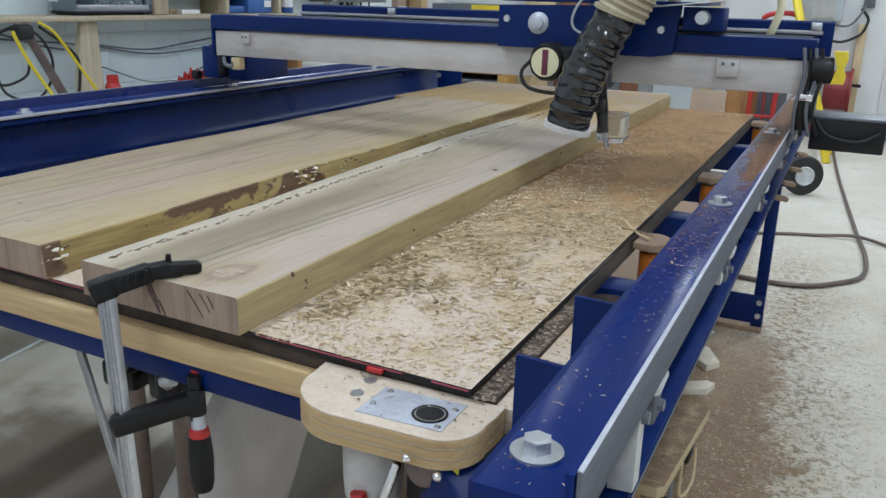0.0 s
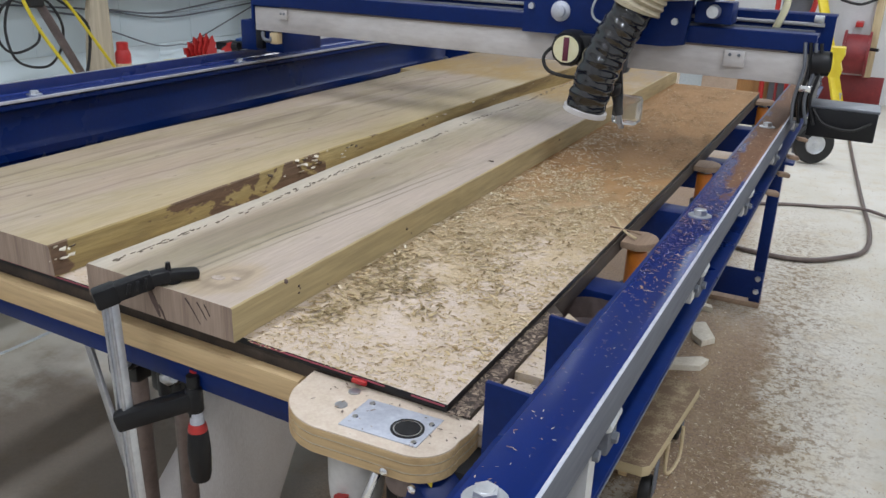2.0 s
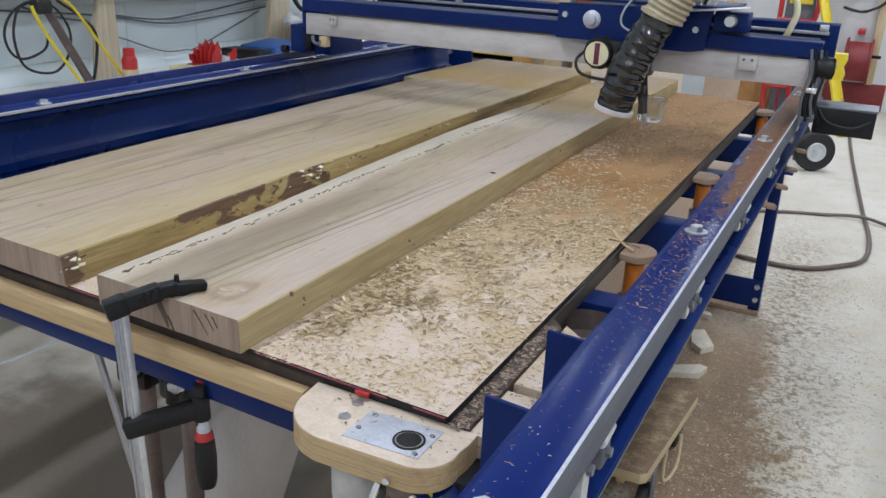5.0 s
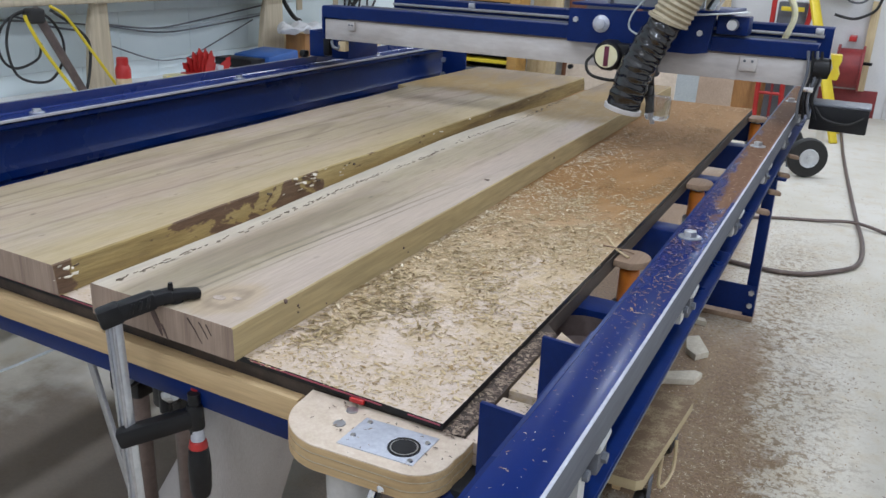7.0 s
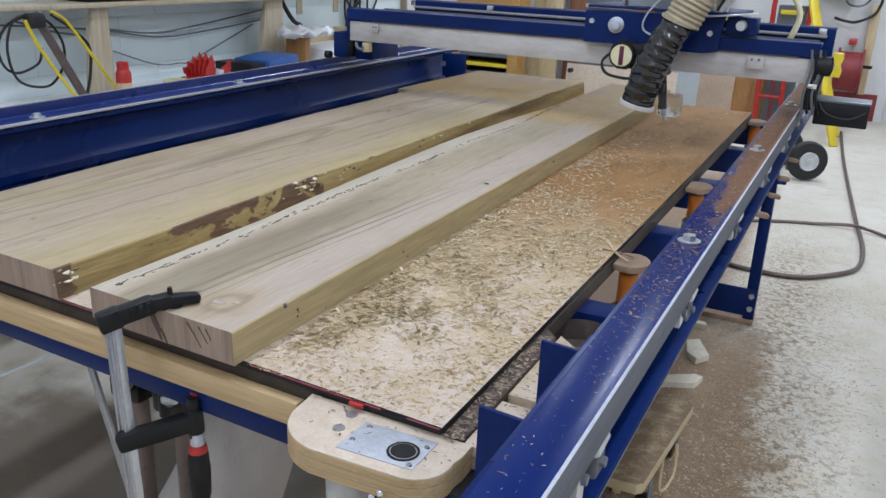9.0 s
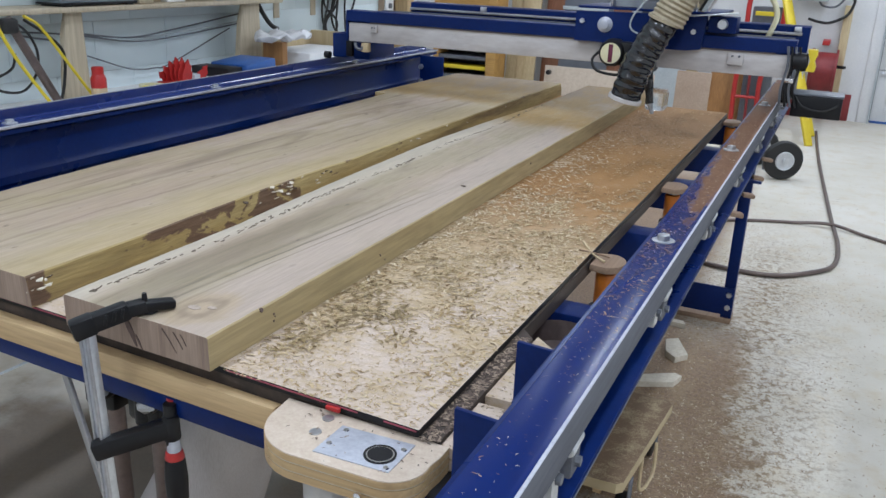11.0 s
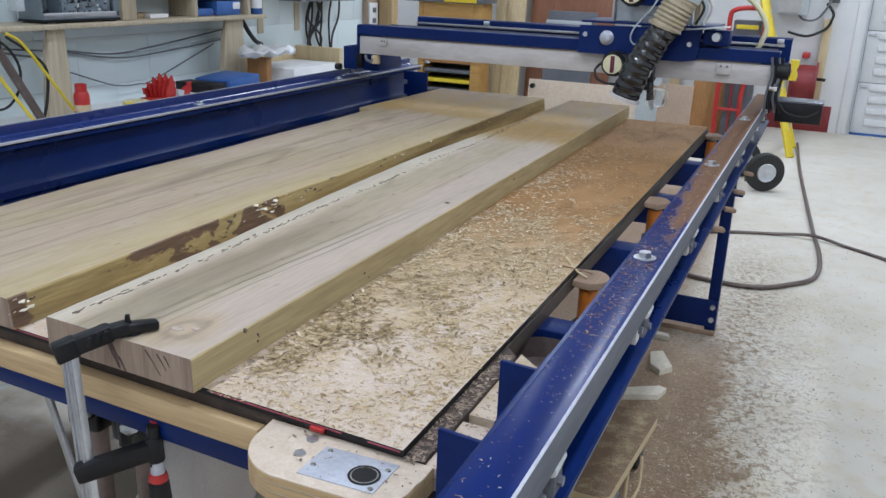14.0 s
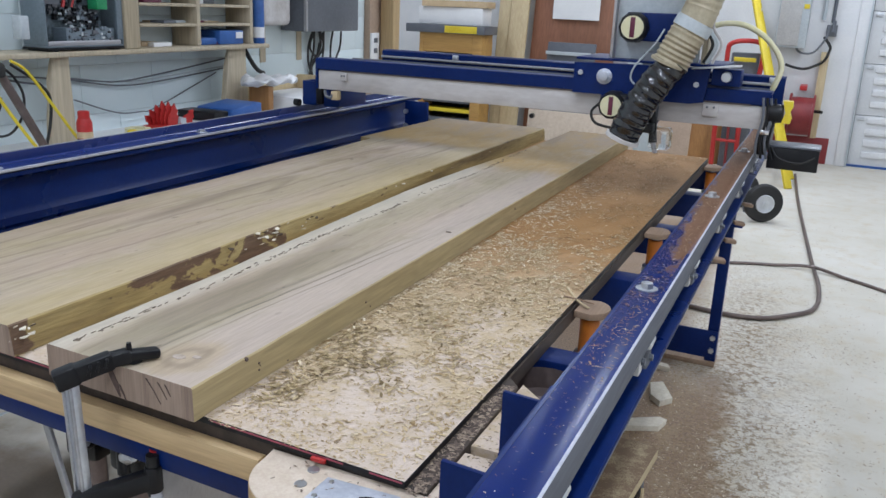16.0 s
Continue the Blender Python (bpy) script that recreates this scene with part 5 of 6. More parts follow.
    part("hose_neck", tube([(-0.107, -0.101, 1.150), (-0.085, -0.097, 1.20), (-0.066, -0.092, 1.24)], 0.047, 24, 8, None, 0.0022, 0.013), HOSE_BEIGE, c, "beige ribbed hose")
    part("hose_band", turned((-0.112, -0.102, 1.148), [(0.046, 0), (0.05, 0.001), (0.05, 0.008), (0.046, 0.009)], 28, (0.35, 0.02, 1)), HOSE_BEIGE, c)
    part("hose_joint", tube([(-0.068, -0.092, 1.236), (-0.056, -0.09, 1.262)], 0.05, 24), GREY, c, "grey duct tape joint")
    part("hose_upper", tube([(-0.058, -0.09, 1.258), (-0.04, -0.085, 1.32), (-0.03, -0.08, 1.42), (-0.03, -0.06, 1.62)], 0.045, 24, 8, None, 0.0015, 0.016), HOSE_BEIGE, c)
    part("duct_end", tube([(-0.04, -0.085, 1.335), (-0.035, -0.083, 1.38)], 0.054, 24), PLY_PALE, c)
    # cutter and its clear shroud
    part("shroud", box(-0.152, -0.094, -0.055, 0.0, 0.898, 0.958, 0.01, None, 3), CLEAR, c, "clear plastic chip shroud")
    part("collet", rod((-0.14, -0.026, 0.915), (-0.165, -0.026, 1.03), 0.010, 0.018, 18), BLACK, c)
    part("cutter", rod((-0.133, -0.026, 0.885), (-0.14, -0.026, 0.915), 0.0065, None, 12), STEEL, c)
    part("hose_bracket", box(-0.175, -0.14, -0.075, -0.03, 0.96, 0.985, 0.004), BLACK, c)
    return c


gantry = make_gantry()
carriage = make_carriage(gantry)


# ---- beside the machine ----
def dolly():
    d = thing("dolly", (-0.15, 1.2, 0), "low plywood dolly on black casters, dusty top", "dolly")
    part("deck", prism([(-0.42, 0.965), (0.040, 0.975), (0.054, 0.99), (0.085, 1.42), (0.07, 1.44), (-0.42, 1.44)], 0.115, 0.142, 0.004), DUSTY_PLY, d)
    part("side_rail", box(-0.02, 0.0, 1.0, 1.36, 0.085, 0.1145, 0.002), PINE, d)
    part("side_loop", tube([(0.079, 1.25, 0.114), (0.083, 1.235, 0.085), (0.086, 1.208, 0.05), (0.078, 1.165, 0.03), (0.067, 1.142, 0.034), (0.064, 1.15, 0.075), (0.063, 1.158, 0.114)], 0.0045, 8), PLY_CREAM, d, "pale bent loop under the deck's edge")
    for x, y in ((0.042, 1.05), (-0.36, 1.05), (0.042, 1.37), (-0.36, 1.37)):
        w = part("caster", rod((x - 0.014, y, 0.036), (x + 0.014, y, 0.036), 0.036, None, 22, None, 0.006), RUBBER, d)
        part("fork", box(x + 0.016, x + 0.02, y - 0.02, y + 0.02, 0.03, 0.113, 0.001), STRIP, w, "dull steel caster fork")
        part("plate", box(x - 0.045, x + 0.008, y - 0.03, y + 0.03, 0.1085, 0.1145, 0.001), STRIP, w)


dolly()


def offcuts():
    for pts, h in (([(-0.09, 1.74), (0.03, 1.80), (0.045, 1.86), (0.02, 1.87), (-0.1, 1.79)], 0.02), ([(-0.04, 2.02), (0.0, 1.98), (0.035, 2.03), (-0.02, 2.15), (-0.06, 2.12)], 0.022),
                   ([(-0.2, 2.3), (-0.02, 2.29), (-0.03, 2.32), (-0.2, 2.34)], 0.02)):
        cx, cy = sum(p[0] for p in pts) / len(pts), sum(p[1] for p in pts) / len(pts)
        solid("offcut", prism(pts, 0.0, h, 0.003), FLAKE, "pale cream wooden offcut lying on the dusty floor", "offcut", "", "offcuts", (cx, cy, 0))


offcuts()
solid("air_hose", tube([(0.23, 7.0, 0.012), (0.30, 5.8, 0.012), (0.42, 4.3, 0.012), (0.475, 3.7, 0.012), (0.465, 3.35, 0.012), (0.37, 3.18, 0.012), (0.21, 3.05, 0.012), (-0.05, 3.06, 0.012), (-0.3, 3.2, 0.012)], 0.011, 10), PIPE_BROWN, "brown rubber air hose looped on the floor", "hose")
solid("extension_cable", tube([(-0.3, 3.72, 0.009), (0.04, 3.92, 0.009), (0.24, 4.0, 0.009), (0.43, 4.02, 0.024), (0.6, 3.95, 0.009), (0.78, 3.82, 0.009), (1.3, 3.4, 0.009)], 0.009, 8), PIPE_BROWN, "brown extension cord running over the floor", "cord")


def hand_truck():
    h = thing("hand_truck", (-0.05, 5.1, 0), "dark hand truck with black pneumatic wheels beside the table", "hand truck")
    ax = Vector((0.42, -0.9, 0)).normalized()
    for c in (Vector((0.082, 5.07, 0.13)), Vector((0.082, 5.07, 0.13)) - ax * 0.42):
        w = part("wheel", turned(c, [(0.07, 0.0), (0.118, 0.004), (0.127, 0.02), (0.127, 0.045), (0.118, 0.06), (0.062, 0.063)], 30, ax), RUBBER, h, "black pneumatic tyre on a steel rim")
        part("rim", turned(c + ax * 0.002, [(0.061, 0.0), (0.061, 0.068), (0.057, 0.071), (0.048, 0.066), (0.03, 0.0645), (0.018, 0.066), (0.018, 0.080), (0.004, 0.081)], 24, ax), ZINC, w)
    part("axle", rod(Vector((0.082, 5.07, 0.13)), Vector((0.082, 5.07, 0.13)) - ax * 0.4, 0.009), STEEL, h)
    part("toe_plate", box(-0.45, -0.1, 5.3, 5.5, 0.0, 0.008, 0.002), DARK_GREY, h)
    for x, y in ((-0.02, 5.2), (-0.16, 5.42)):
        part("upright", tube([(x, y, 0.02), (x - 0.02, y, 0.15), (x - 0.05, y, 0.3)], 0.012, 10), DARK_GREY, h)


def wall_cart():
    """A red frame standing against the far wall, with a yellow ladder behind it."""
    c = thing("red_frame_cart", (-0.45, 6.9, 0), "red tubular frame cart standing by the far wall", "cart")
    part("upright", tube([(-0.475, 7.0, 0.0), (-0.482, 7.0, 0.37), (-0.461, 7.02, 0.81), (-0.461, 7.02, 1.02), (-0.44, 7.02, 1.075), (-0.36, 7.02, 1.10), (-0.24, 7.02, 1.10), (-0.19, 7.02, 1.07), (-0.172, 7.02, 0.995), (-0.185, 7.02, 0.82), (-0.28, 7.0, 0.42), (-0.268, 7.0, 0.0)], 0.021, 12, 8), RED, c, "bent red tube frame")
    for z in (0.245, 0.80):
        part("crossbar", rod((-0.47, 7.0, z), (-0.275 + 0.09 * (z > 0.5), 7.0, z), 0.014), RED, c)
    part("centre_bar", rod((-0.36, 7.0, 0.0), (-0.375, 7.0, 0.62), 0.012), DARK_RED, c)
    part("plate", box(-0.40, -0.22, 6.985, 7.0, 0.93, 0.965, 0.003), YELLOW, c, "small yellow plate")
    part("load", box(-0.43, -0.2, 7.06, 7.2, 0.0, 1.0, 0.01), DARK_GREY, c)
    l = thing("step_ladder", (0.1, 7.4, 0), "yellow fibreglass ladder leaning on the far wall", "ladder")
    part("rail", slant((0.205, 6.35, 0.0), (-0.36, 7.2, 1.6), 0.06, 0.03, 0.006), YELLOW, l)
    part("rail", slant((0.20, 6.80, 0.0), (-0.40, 7.7, 1.63), 0.06, 0.03, 0.006), YELLOW, l)
    for f in (0.12, 0.3, 0.48, 0.66, 0.84):
        a, b = Vector((0.205, 6.35, 0)).lerp(Vector((-0.36, 7.2, 1.6)), f), Vector((0.20, 6.80, 0)).lerp(Vector((-0.40, 7.7, 1.63)), f)
        part("rung", slant(a, b, 0.06, 0.02, 0.003), ZINC, l)


hand_truck()
wall_cart()


def hose_reel():
    r = thing("hose_reel", (0.16, 7.7, 0.5), "dark red hose reel mounted on the far wall", "hose reel")
    for x in (0.07, 0.27):
        part("flange", rod((x, 7.62, 0.45), (x + 0.02, 7.62, 0.45), 0.2, None, 28), DARK_RED, r)
    part("drum", rod((0.091, 7.62, 0.45), (0.269, 7.62, 0.45), 0.17, None, 24), DARK_RED, r)
    part("bracket", box(0.14, 0.2, 7.60, 7.85, 0.68, 0.72, 0.004), RED, r)
    part("crank", rod((0.29, 7.62, 0.5), (0.36, 7.6, 0.5), 0.014), BLACK, r)
    solid("wood_stud", box(0.27, 0.34, 7.77, 7.85, 0.24, 1.02, 0.003), PLY_CREAM, "pale bare wooden stud fixed on the wall", "stud", at=(0.3, 7.8, 0.24))


hose_reel()


def power_box():
    p = thing("power_box", (-0.05, 7.75, 1.1), "grey metal disconnect box on the far wall", "electrical box")
    part("case", box(-0.135, 0.125, 7.68, 7.85, 1.045, 1.75, 0.008), GREY, p)
    part("cover", box(-0.125, 0.06, 7.665, 7.68, 1.065, 1.75, 0.004), CREAM_GREY, p)
    part("label", box(0.07, 0.115, 7.676, 7.6795, 1.39, 1.43, 0.0005), YELLOW, p, "yellow-green label")
    part("conduit", rod((0.325, 7.82, 1.28), (0.325, 7.82, 2.4), 0.016), DARK_GREY, p)
    part("conduit", rod((0.245, 7.82, 1.30), (0.245, 7.82, 2.4), 0.016), GREY, p)
    part("cable", tube([(-0.02, 7.75, 0.893), (0.07, 7.75, 0.87), (0.153, 7.75, 0.865), (0.24, 7.75, 0.90), (0.303, 7.75, 0.949), (0.333, 7.75, 1.03), (0.329, 7.75, 1.08), (0.27, 7.76, 1.154)], 0.012, 8), RUBBER, p)
    part("cable", tube([(0.05, 7.75, 1.045), (0.085, 7.75, 1.01), (0.16, 7.75, 1.0), (0.22, 7.75, 1.03), (0.276, 7.75, 1.12), (0.30, 7.77, 1.18)], 0.009, 8), DARK_GREY, p)
    part("outlet", box(0.28, 0.37, 7.79, 7.85, 1.16, 1.26, 0.006), DARK_GREY, p)
    part("plug", rod((0.335, 7.77, 1.20), (0.34, 7.77, 1.30), 0.022, 0.014, 14), DARK_GREY, p)


power_box()


def leaning_stock():
    def sheet_of(name, x0, x1, y, top, lean, mat, label, thick=0.02, foot=0.0):
        bm = slant(((x0 + x1) / 2, y - lean, foot), ((x0 + x1) / 2, y, top), x1 - x0, thick, 0.003, None, (0, -1, 0))
        return solid(name, bm, mat, label, "panel", "", "", ((x0 + x1) / 2, y - lean, foot))
    sheet_of("lumber_plank", -2.765, -2.645, 7.6, 2.1, 0.25, PLY_CREAM, "pale long plank leaning on the far wall", 0.03)
    sheet_of("lumber_plank", -2.64, -2.45, 7.62, 2.2, 0.3, PLY_CREAM, "pale long plank leaning on the far wall", 0.03)
    sheet_of("door_leaf", -2.43, -1.58, 7.7, 2.05, 0.22, PLY_PINK, "reddish brown door panel leaning on the far wall", 0.04)
    pap = box(-2.22, -1.75, 7.55, 7.555, 1.20, 1.75, 0.0)
    solid("paper_sheet", pap, PAPER, "blank white paper sheet pinned on the reddish panel", "paper", at=(-2.06, 7.55, 1.2))
    sheet_of("template_board", -1.95, -1.02, 6.2, 0.46, 0.06, CREAM_FACE, "pale board with round pegs standing behind the table", 0.02)
    sheet_of("template_board", -0.86, -0.59, 6.3, 0.5, 0.05, PLY_DULL, "light tan rounded board standing behind the table", 0.02)
    sheet_of("veneer_panel", -0.72, -0.36, 7.25, 0.62, 0.1, PLY_TAN, "orange-brown veneered panel leaning by the far wall", 0.02)
    sheet_of("dark_panel", -2.18, -1.70, 7.35, 0.985, 0.12, DARK_GREY, "dark grey panel leaning against the reddish panel", 0.02)
    solid("wall_shelf", box(-2.18, -1.74, 7.28, 7.315, 0.868, 0.90, 0.003), GREY, "grey shelf strip behind the gantry", "shelf", at=(-1.96, 7.30, 0.868))
    solid("peg", rod((-1.90, 6.12, 0.41), (-1.90, 6.16, 0.41), 0.02), BLACK, "black round peg on the template board", "peg", at=(-1.90, 6.14, 0.41))
    sheet_of("backing_panel", -1.42, -1.05, 7.6, 1.9, 0.15, GREY, "light grey panel leaning on the far wall", 0.02)
    sheet_of("lumber_plank", -1.0, -0.9, 7.7, 2.1, 0.15, PLY_CREAM, "pale long plank leaning on the far wall", 0.03)


leaning_stock()


def drawer_cabinet():
    c = thing("drawer_cabinet", (-3.25, 7.3, 0), "oak drawer cabinet full of flat stock with yellow edges", "cabinet")
    x0, x1, y0, back = -3.415, -2.74, 7.0, 7.28
    part("side", box(x0, x0 + 0.05, y0, back, 0, 1.02, 0.004), TRIM_OAK, c)
    part("side", box(x1 - 0.10, x1, y0, back, 0, 1.02, 0.004), TRIM_OAK, c)
    part("top_rail", box(x0 + 0.05, x1 - 0.10, y0, back, 0.84, 1.02, 0.004), TRIM_OAK, c)
    part("back", box(x0 + 0.05, x1 - 0.10, back - 0.03, back - 0.002, 0, 0.84, 0.002), BLACK, c)
    for k in range(8):
        z = 0.06 + k * 0.095
        part("tray", box(x0 + 0.052, x1 - 0.102, y0 + 0.02, back - 0.04, z, z + 0.035, 0.003), YELLOW if k in (2, 5) else (DARK_GREY if k % 2 else PLY_TAN), c)
    part("top_slab", box(x0 - 0.13, x1 + 0.04, y0 - 0.05, back + 0.02, 1.022, 1.10, 0.004), DARK_GREY, c)
    part("label", box(-3.12, -2.78, y0 - 0.054, y0 - 0.05, 1.028, 1.094, 0.001), YELLOW, c, "yellow strip label")
    solid("stock_box", box(-3.45, -2.76, 7.03, 7.27, 1.101, 1.27, 0.01), PAPER, "white flat carton on the drawer cabinet", "carton", at=(-3.45, 7.3, 1.101))
    solid("carton_lid", prism([(-3.40, 7.0), (-2.72, 7.03), (-2.73, 7.28), (-3.42, 7.28)], 1.271, 1.33, 0.004), PLY_FACE, "brown open cardboard on the white carton", "carton")


drawer_cabinet()


# ---- shelf wall ----
def shelf_wall():
    sx = -2.22
    s = thing("wall_shelf", (-2.36, 1.9, 1.06), "light plywood wall shelf with cubby holes on tapered supports", "shelf")
    part("shelf_board", box(WX0 + 0.001, sx, 0.2, 2.84, 1.052, 1.072, 0.006), PLY_PALE, s)
    for top0, top1, low0, low1 in ((1.547, 1.622, 1.500, 1.630), (2.565, 2.690, 2.50, 2.70)):
        bm = prism([(sx - 0.058, low0), (sx - 0.03, low0), (sx - 0.03, low1), (sx - 0.058, low1)], 0.73, 1.0515)
        bmesh.ops.bisect_plane(bm, geom=bm.verts[:] + bm.edges[:] + bm.faces[:], plane_co=(0, 0, 0.84), plane_no=(0, 0, 1))
        bmesh.ops.bisect_plane(bm, geom=bm.verts[:] + bm.edges[:] + bm.faces[:], plane_co=(0, 0, 0.97), plane_no=(0, 0, 1))
        for v in bm.verts:
            f = min(1.0, max(0.0, (v.co.z - 0.80) / 0.19))
            v.co.y = (low0 * (1 - f) + top0 * f) if v.co.y < (low0 + low1) / 2 else (low1 * (1 - f) + top1 * f)
        upright = [e for e in bm.edges if abs(e.verts[0].co.z - e.verts[1].co.z) > 0.02]
        bmesh.ops.bevel(bm, geom=upright, offset=0.012, segments=3, affect="EDGES", profile=0.5)
        part("support", bm, PLY_PALE, s)
    # cubbies above
    for y in (1.978, 2.352, 2.735):
        part("divider", box(WX0 + 0.001, sx - 0.03, y - 0.012, y + 0.012, 1.0725, 1.62, 0.003), PLY_PALE, s)
    part("divider", box(WX0 + 0.001, sx - 0.01, 1.892, 1.965, 1.0725, 1.62, 0.006), PLY_PALE, s)
    for z in (1.157, 1.241, 1.325, 1.41, 1.50):
        for a, b in ((1.991, 2.339), (2.365, 2.722)):
            part("cubby_shelf", box(WX0 + 0.001, sx - 0.03, a, b, z, z + 0.013, 0.003), PLY_PALE, s)
    part("top_board", box(WX0 + 0.001, sx - 0.02, 1.84, 2.78, 1.621, 1.64, 0.003), PLY_PALE, s)
    b = thing("work_bench", (-2.25, 2.0, 0), "bench along the wall, behind the rail, its top made white to bounce light", "bench")
    # mostly hidden top, made white to throw light up under the shelf
    part("bench_top", box(WX0 + 0.001, -1.80, -1.5, 3.3, 0.70, 0.728, 0.004), PAPER, b)
    for y in (-1.4, 0.6, 2.0, 3.2):
        part("leg", box(-1.88, -1.82, y - 0.03, y + 0.03, 0, 0.699, 0.003), PLY_CREAM, b)
        part("leg", box(WX0 + 0.02, WX0 + 0.08, y - 0.03, y + 0.03, 0, 0.699, 0.003), PLY_CREAM, b)
    rng = random.Random(12)
    # small stock in the cubbies
    k = 0
    for z in (1.0725, 1.1702, 1.2542, 1.3382):
        for a, bb in ((2.0, 2.33), (2.38, 2.70)):
            for j in range(3):
                y = rng.uniform(a, bb - 0.1)
                w = rng.uniform(0.05, 0.12)
                h = rng.uniform(0.004, 0.022)
                x = sx - 0.04 - rng.uniform(0.0, 0.1)
                m = (PAPER, PLY_FACE, DARK_GREY, GREY, MAROON)[k % 5]
                pts = [(x - 0.07, y), (x, y + rng.uniform(-0.02, 0.02)), (x + rng.uniform(-0.01, 0.0), y + w), (x - 0.08, y + w)]
                zz = z + 0.0006
                solid("small_packet", prism(pts, zz + 0.0004 * j, zz + h + 0.0004 * j, 0.003), m, "small flat packet lying in the cubby", "packet", "", "packets", (x - 0.04, y, zz))
                k += 1
    solid("blue_bin", box(sx - 0.17, sx - 0.034, 2.50, 2.675, 1.073, 1.137, 0.006), LIGHT_BLUE, "blue plastic parts bin in the cubby", "bin", at=(sx - 0.1, 2.64, 1.073))
    solid("blue_bin", box(sx - 0.17, sx - 0.045, 2.375, 2.49, 1.073, 1.105, 0.006), LIGHT_BLUE, "low blue plastic parts tray in the cubby", "bin", at=(sx - 0.1, 2.47, 1.073))
    solid("white_tag", box(sx - 0.0335, sx - 0.031, 2.615, 2.665, 1.10, 1.13, 0.0005), PAPER, "small white tag on the blue parts bin", "tag", at=(sx - 0.032, 2.64, 1.10))
    sp = thing("spray_can", (-2.2, 2.80, 1.0725), "blue and white spray can on the shelf's end", "can")
    part("can", turned((-2.26, 2.805, 1.0722), [(0.026, 0), (0.028, 0.004), (0.028, 0.21), (0.02, 0.225)], 20), LIGHT_BLUE, sp)
    part("label", turned((-2.26, 2.805, 1.10), [(0.0284, 0), (0.0284, 0.05), (0.028, 0.051)], 20), PAPER, sp)


shelf_wall()


def open_computer():
    """A computer case with its side off, boards and cables showing."""
    c = thing("computer_case", (-2.35, 1.55, 1.0725), "open grey computer case with its circuit boards showing", "computer")
    y0, y1, z0, z1, xf = 1.512, 1.882, 1.080, 1.50, -2.235
    CASE = plain("case_grey", (0.15, 0.19, 0.22), (0.22, 0.265, 0.30), 0.4, 0.2)
    for y in (y0 + 0.02, y1 - 0.05):
        part("foot", box(-2.36, xf, y, y + 0.03, 1.0725, 1.0798, 0.001), BLACK, c)
    part("base_seam", box(-2.364, xf + 0.0015, y0, y1, z0 - 0.002, z0 + 0.006, 0.001), BLACK, c)
    part("back_panel", box(-2.366, -2.358, y0, y1, z0, z1, 0.002), GREY, c)
    part("bottom", box(-2.358, xf, y0, y1, z0 + 0.0065, z0 + 0.012, 0.002), CASE, c)
    part("top", box(-2.358, xf, y0, y1, z1 - 0.01, z1, 0.002), GREY, c)
    part("front", box(-2.358, xf, y0, y0 + 0.006, z0 + 0.0125, z1 - 0.0105, 0.003), CASE, c)
    part("rear", box(-2.358, xf, y1 - 0.006, y1, z0 + 0.0125, z1 - 0.0105, 0.002), CASE, c)
    part("side_rim", box(xf - 0.012, xf, y1 - 0.03, y1 - 0.0065, z0 + 0.031, z1 - 0.0105, 0.001), CASE, c)
    part("floor_tray", box(-2.319, xf - 0.013, y0 + 0.1, y1 - 0.035, z0 + 0.013, z0 + 0.075, 0.002), CASE, c)
    part("rim", box(xf - 0.012, xf - 0.0002, y0 + 0.007, y1 - 0.016, z0 + 0.0125, z0 + 0.03, 0.001), STEEL, c)
    board_mat = plain("circuit_board", (0.05, 0.075, 0.08), (0.24, 0.29, 0.32), 0.45, 0.2, 40.0, 180.0, 0.4)
    part("circuit_board", box(-2.33, -2.32, y0 + 0.012, y1 - 0.03, z0 + 0.03, z1 - 0.03, 0.001), board_mat, c)
    rng = random.Random(21)
    for k in range(170):
        y, z = rng.uniform(y0 + 0.012, y1 - 0.05), rng.uniform(z0 + 0.08, z1 - 0.08)
        w, h, d = rng.uniform(0.006, 0.030), rng.uniform(0.005, 0.026), rng.uniform(0.003, 0.02)
        m = (DARK_GREY, BLACK, CASE if z < z0 + 0.16 else BLACK, DARK_GREY, BLACK, STRIP if z < z0 + 0.16 else PIPE_BROWN, YELLOW if k == 20 else DARK_GREY)[k % 7]
        part("component", box(-2.319, -2.319 + d, y, y + w, z, z + h, 0.001), m, c)
    for k in range(120):
        y, z = rng.uniform(y0 + 0.1, y1 - 0.06), rng.uniform(z0 + 0.016, z0 + 0.15)
        w, h = rng.uniform(0.004, 0.022), rng.uniform(0.004, 0.016)
        x = -2.2475 if z < z0 + 0.072 else -2.30
        part("component", box(x, x + rng.uniform(0.002, 0.008), y, y + w, z, z + h, 0.0005), (DARK_GREY, BLACK, GREY, STRIP, CASE, BLACK)[k % 6], c)
    for k in range(9):
        y = rng.uniform(y0 + 0.05, y1 - 0.12)
        part("ribbon_cable", tube([(-2.28, y, z1 - 0.05), (-2.26, y + 0.04, z1 - 0.12), (-2.28, y + 0.07, z1 - 0.2), (-2.28, y + 0.05, z1 - 0.27)], 0.006, 6), (BLACK, RED, BLACK, BLACK, GREY, DARK_GREY)[k % 6], c)
    part("drive_cage", box(-2.319, xf - 0.01, y0 + 0.008, y0 + 0.08, z0 + 0.16, z1 - 0.02, 0.002), DARK_GREY, c)
    green = plain("green_board", (0.02, 0.22, 0.08), (0.03, 0.30, 0.12), 0.4)
    part("expansion_card", box(-2.28, xf + 0.005, y0 + 0.24, y0 + 0.29, z0 + 0.145, z0 + 0.20, 0.001), green, c, "green expansion card")
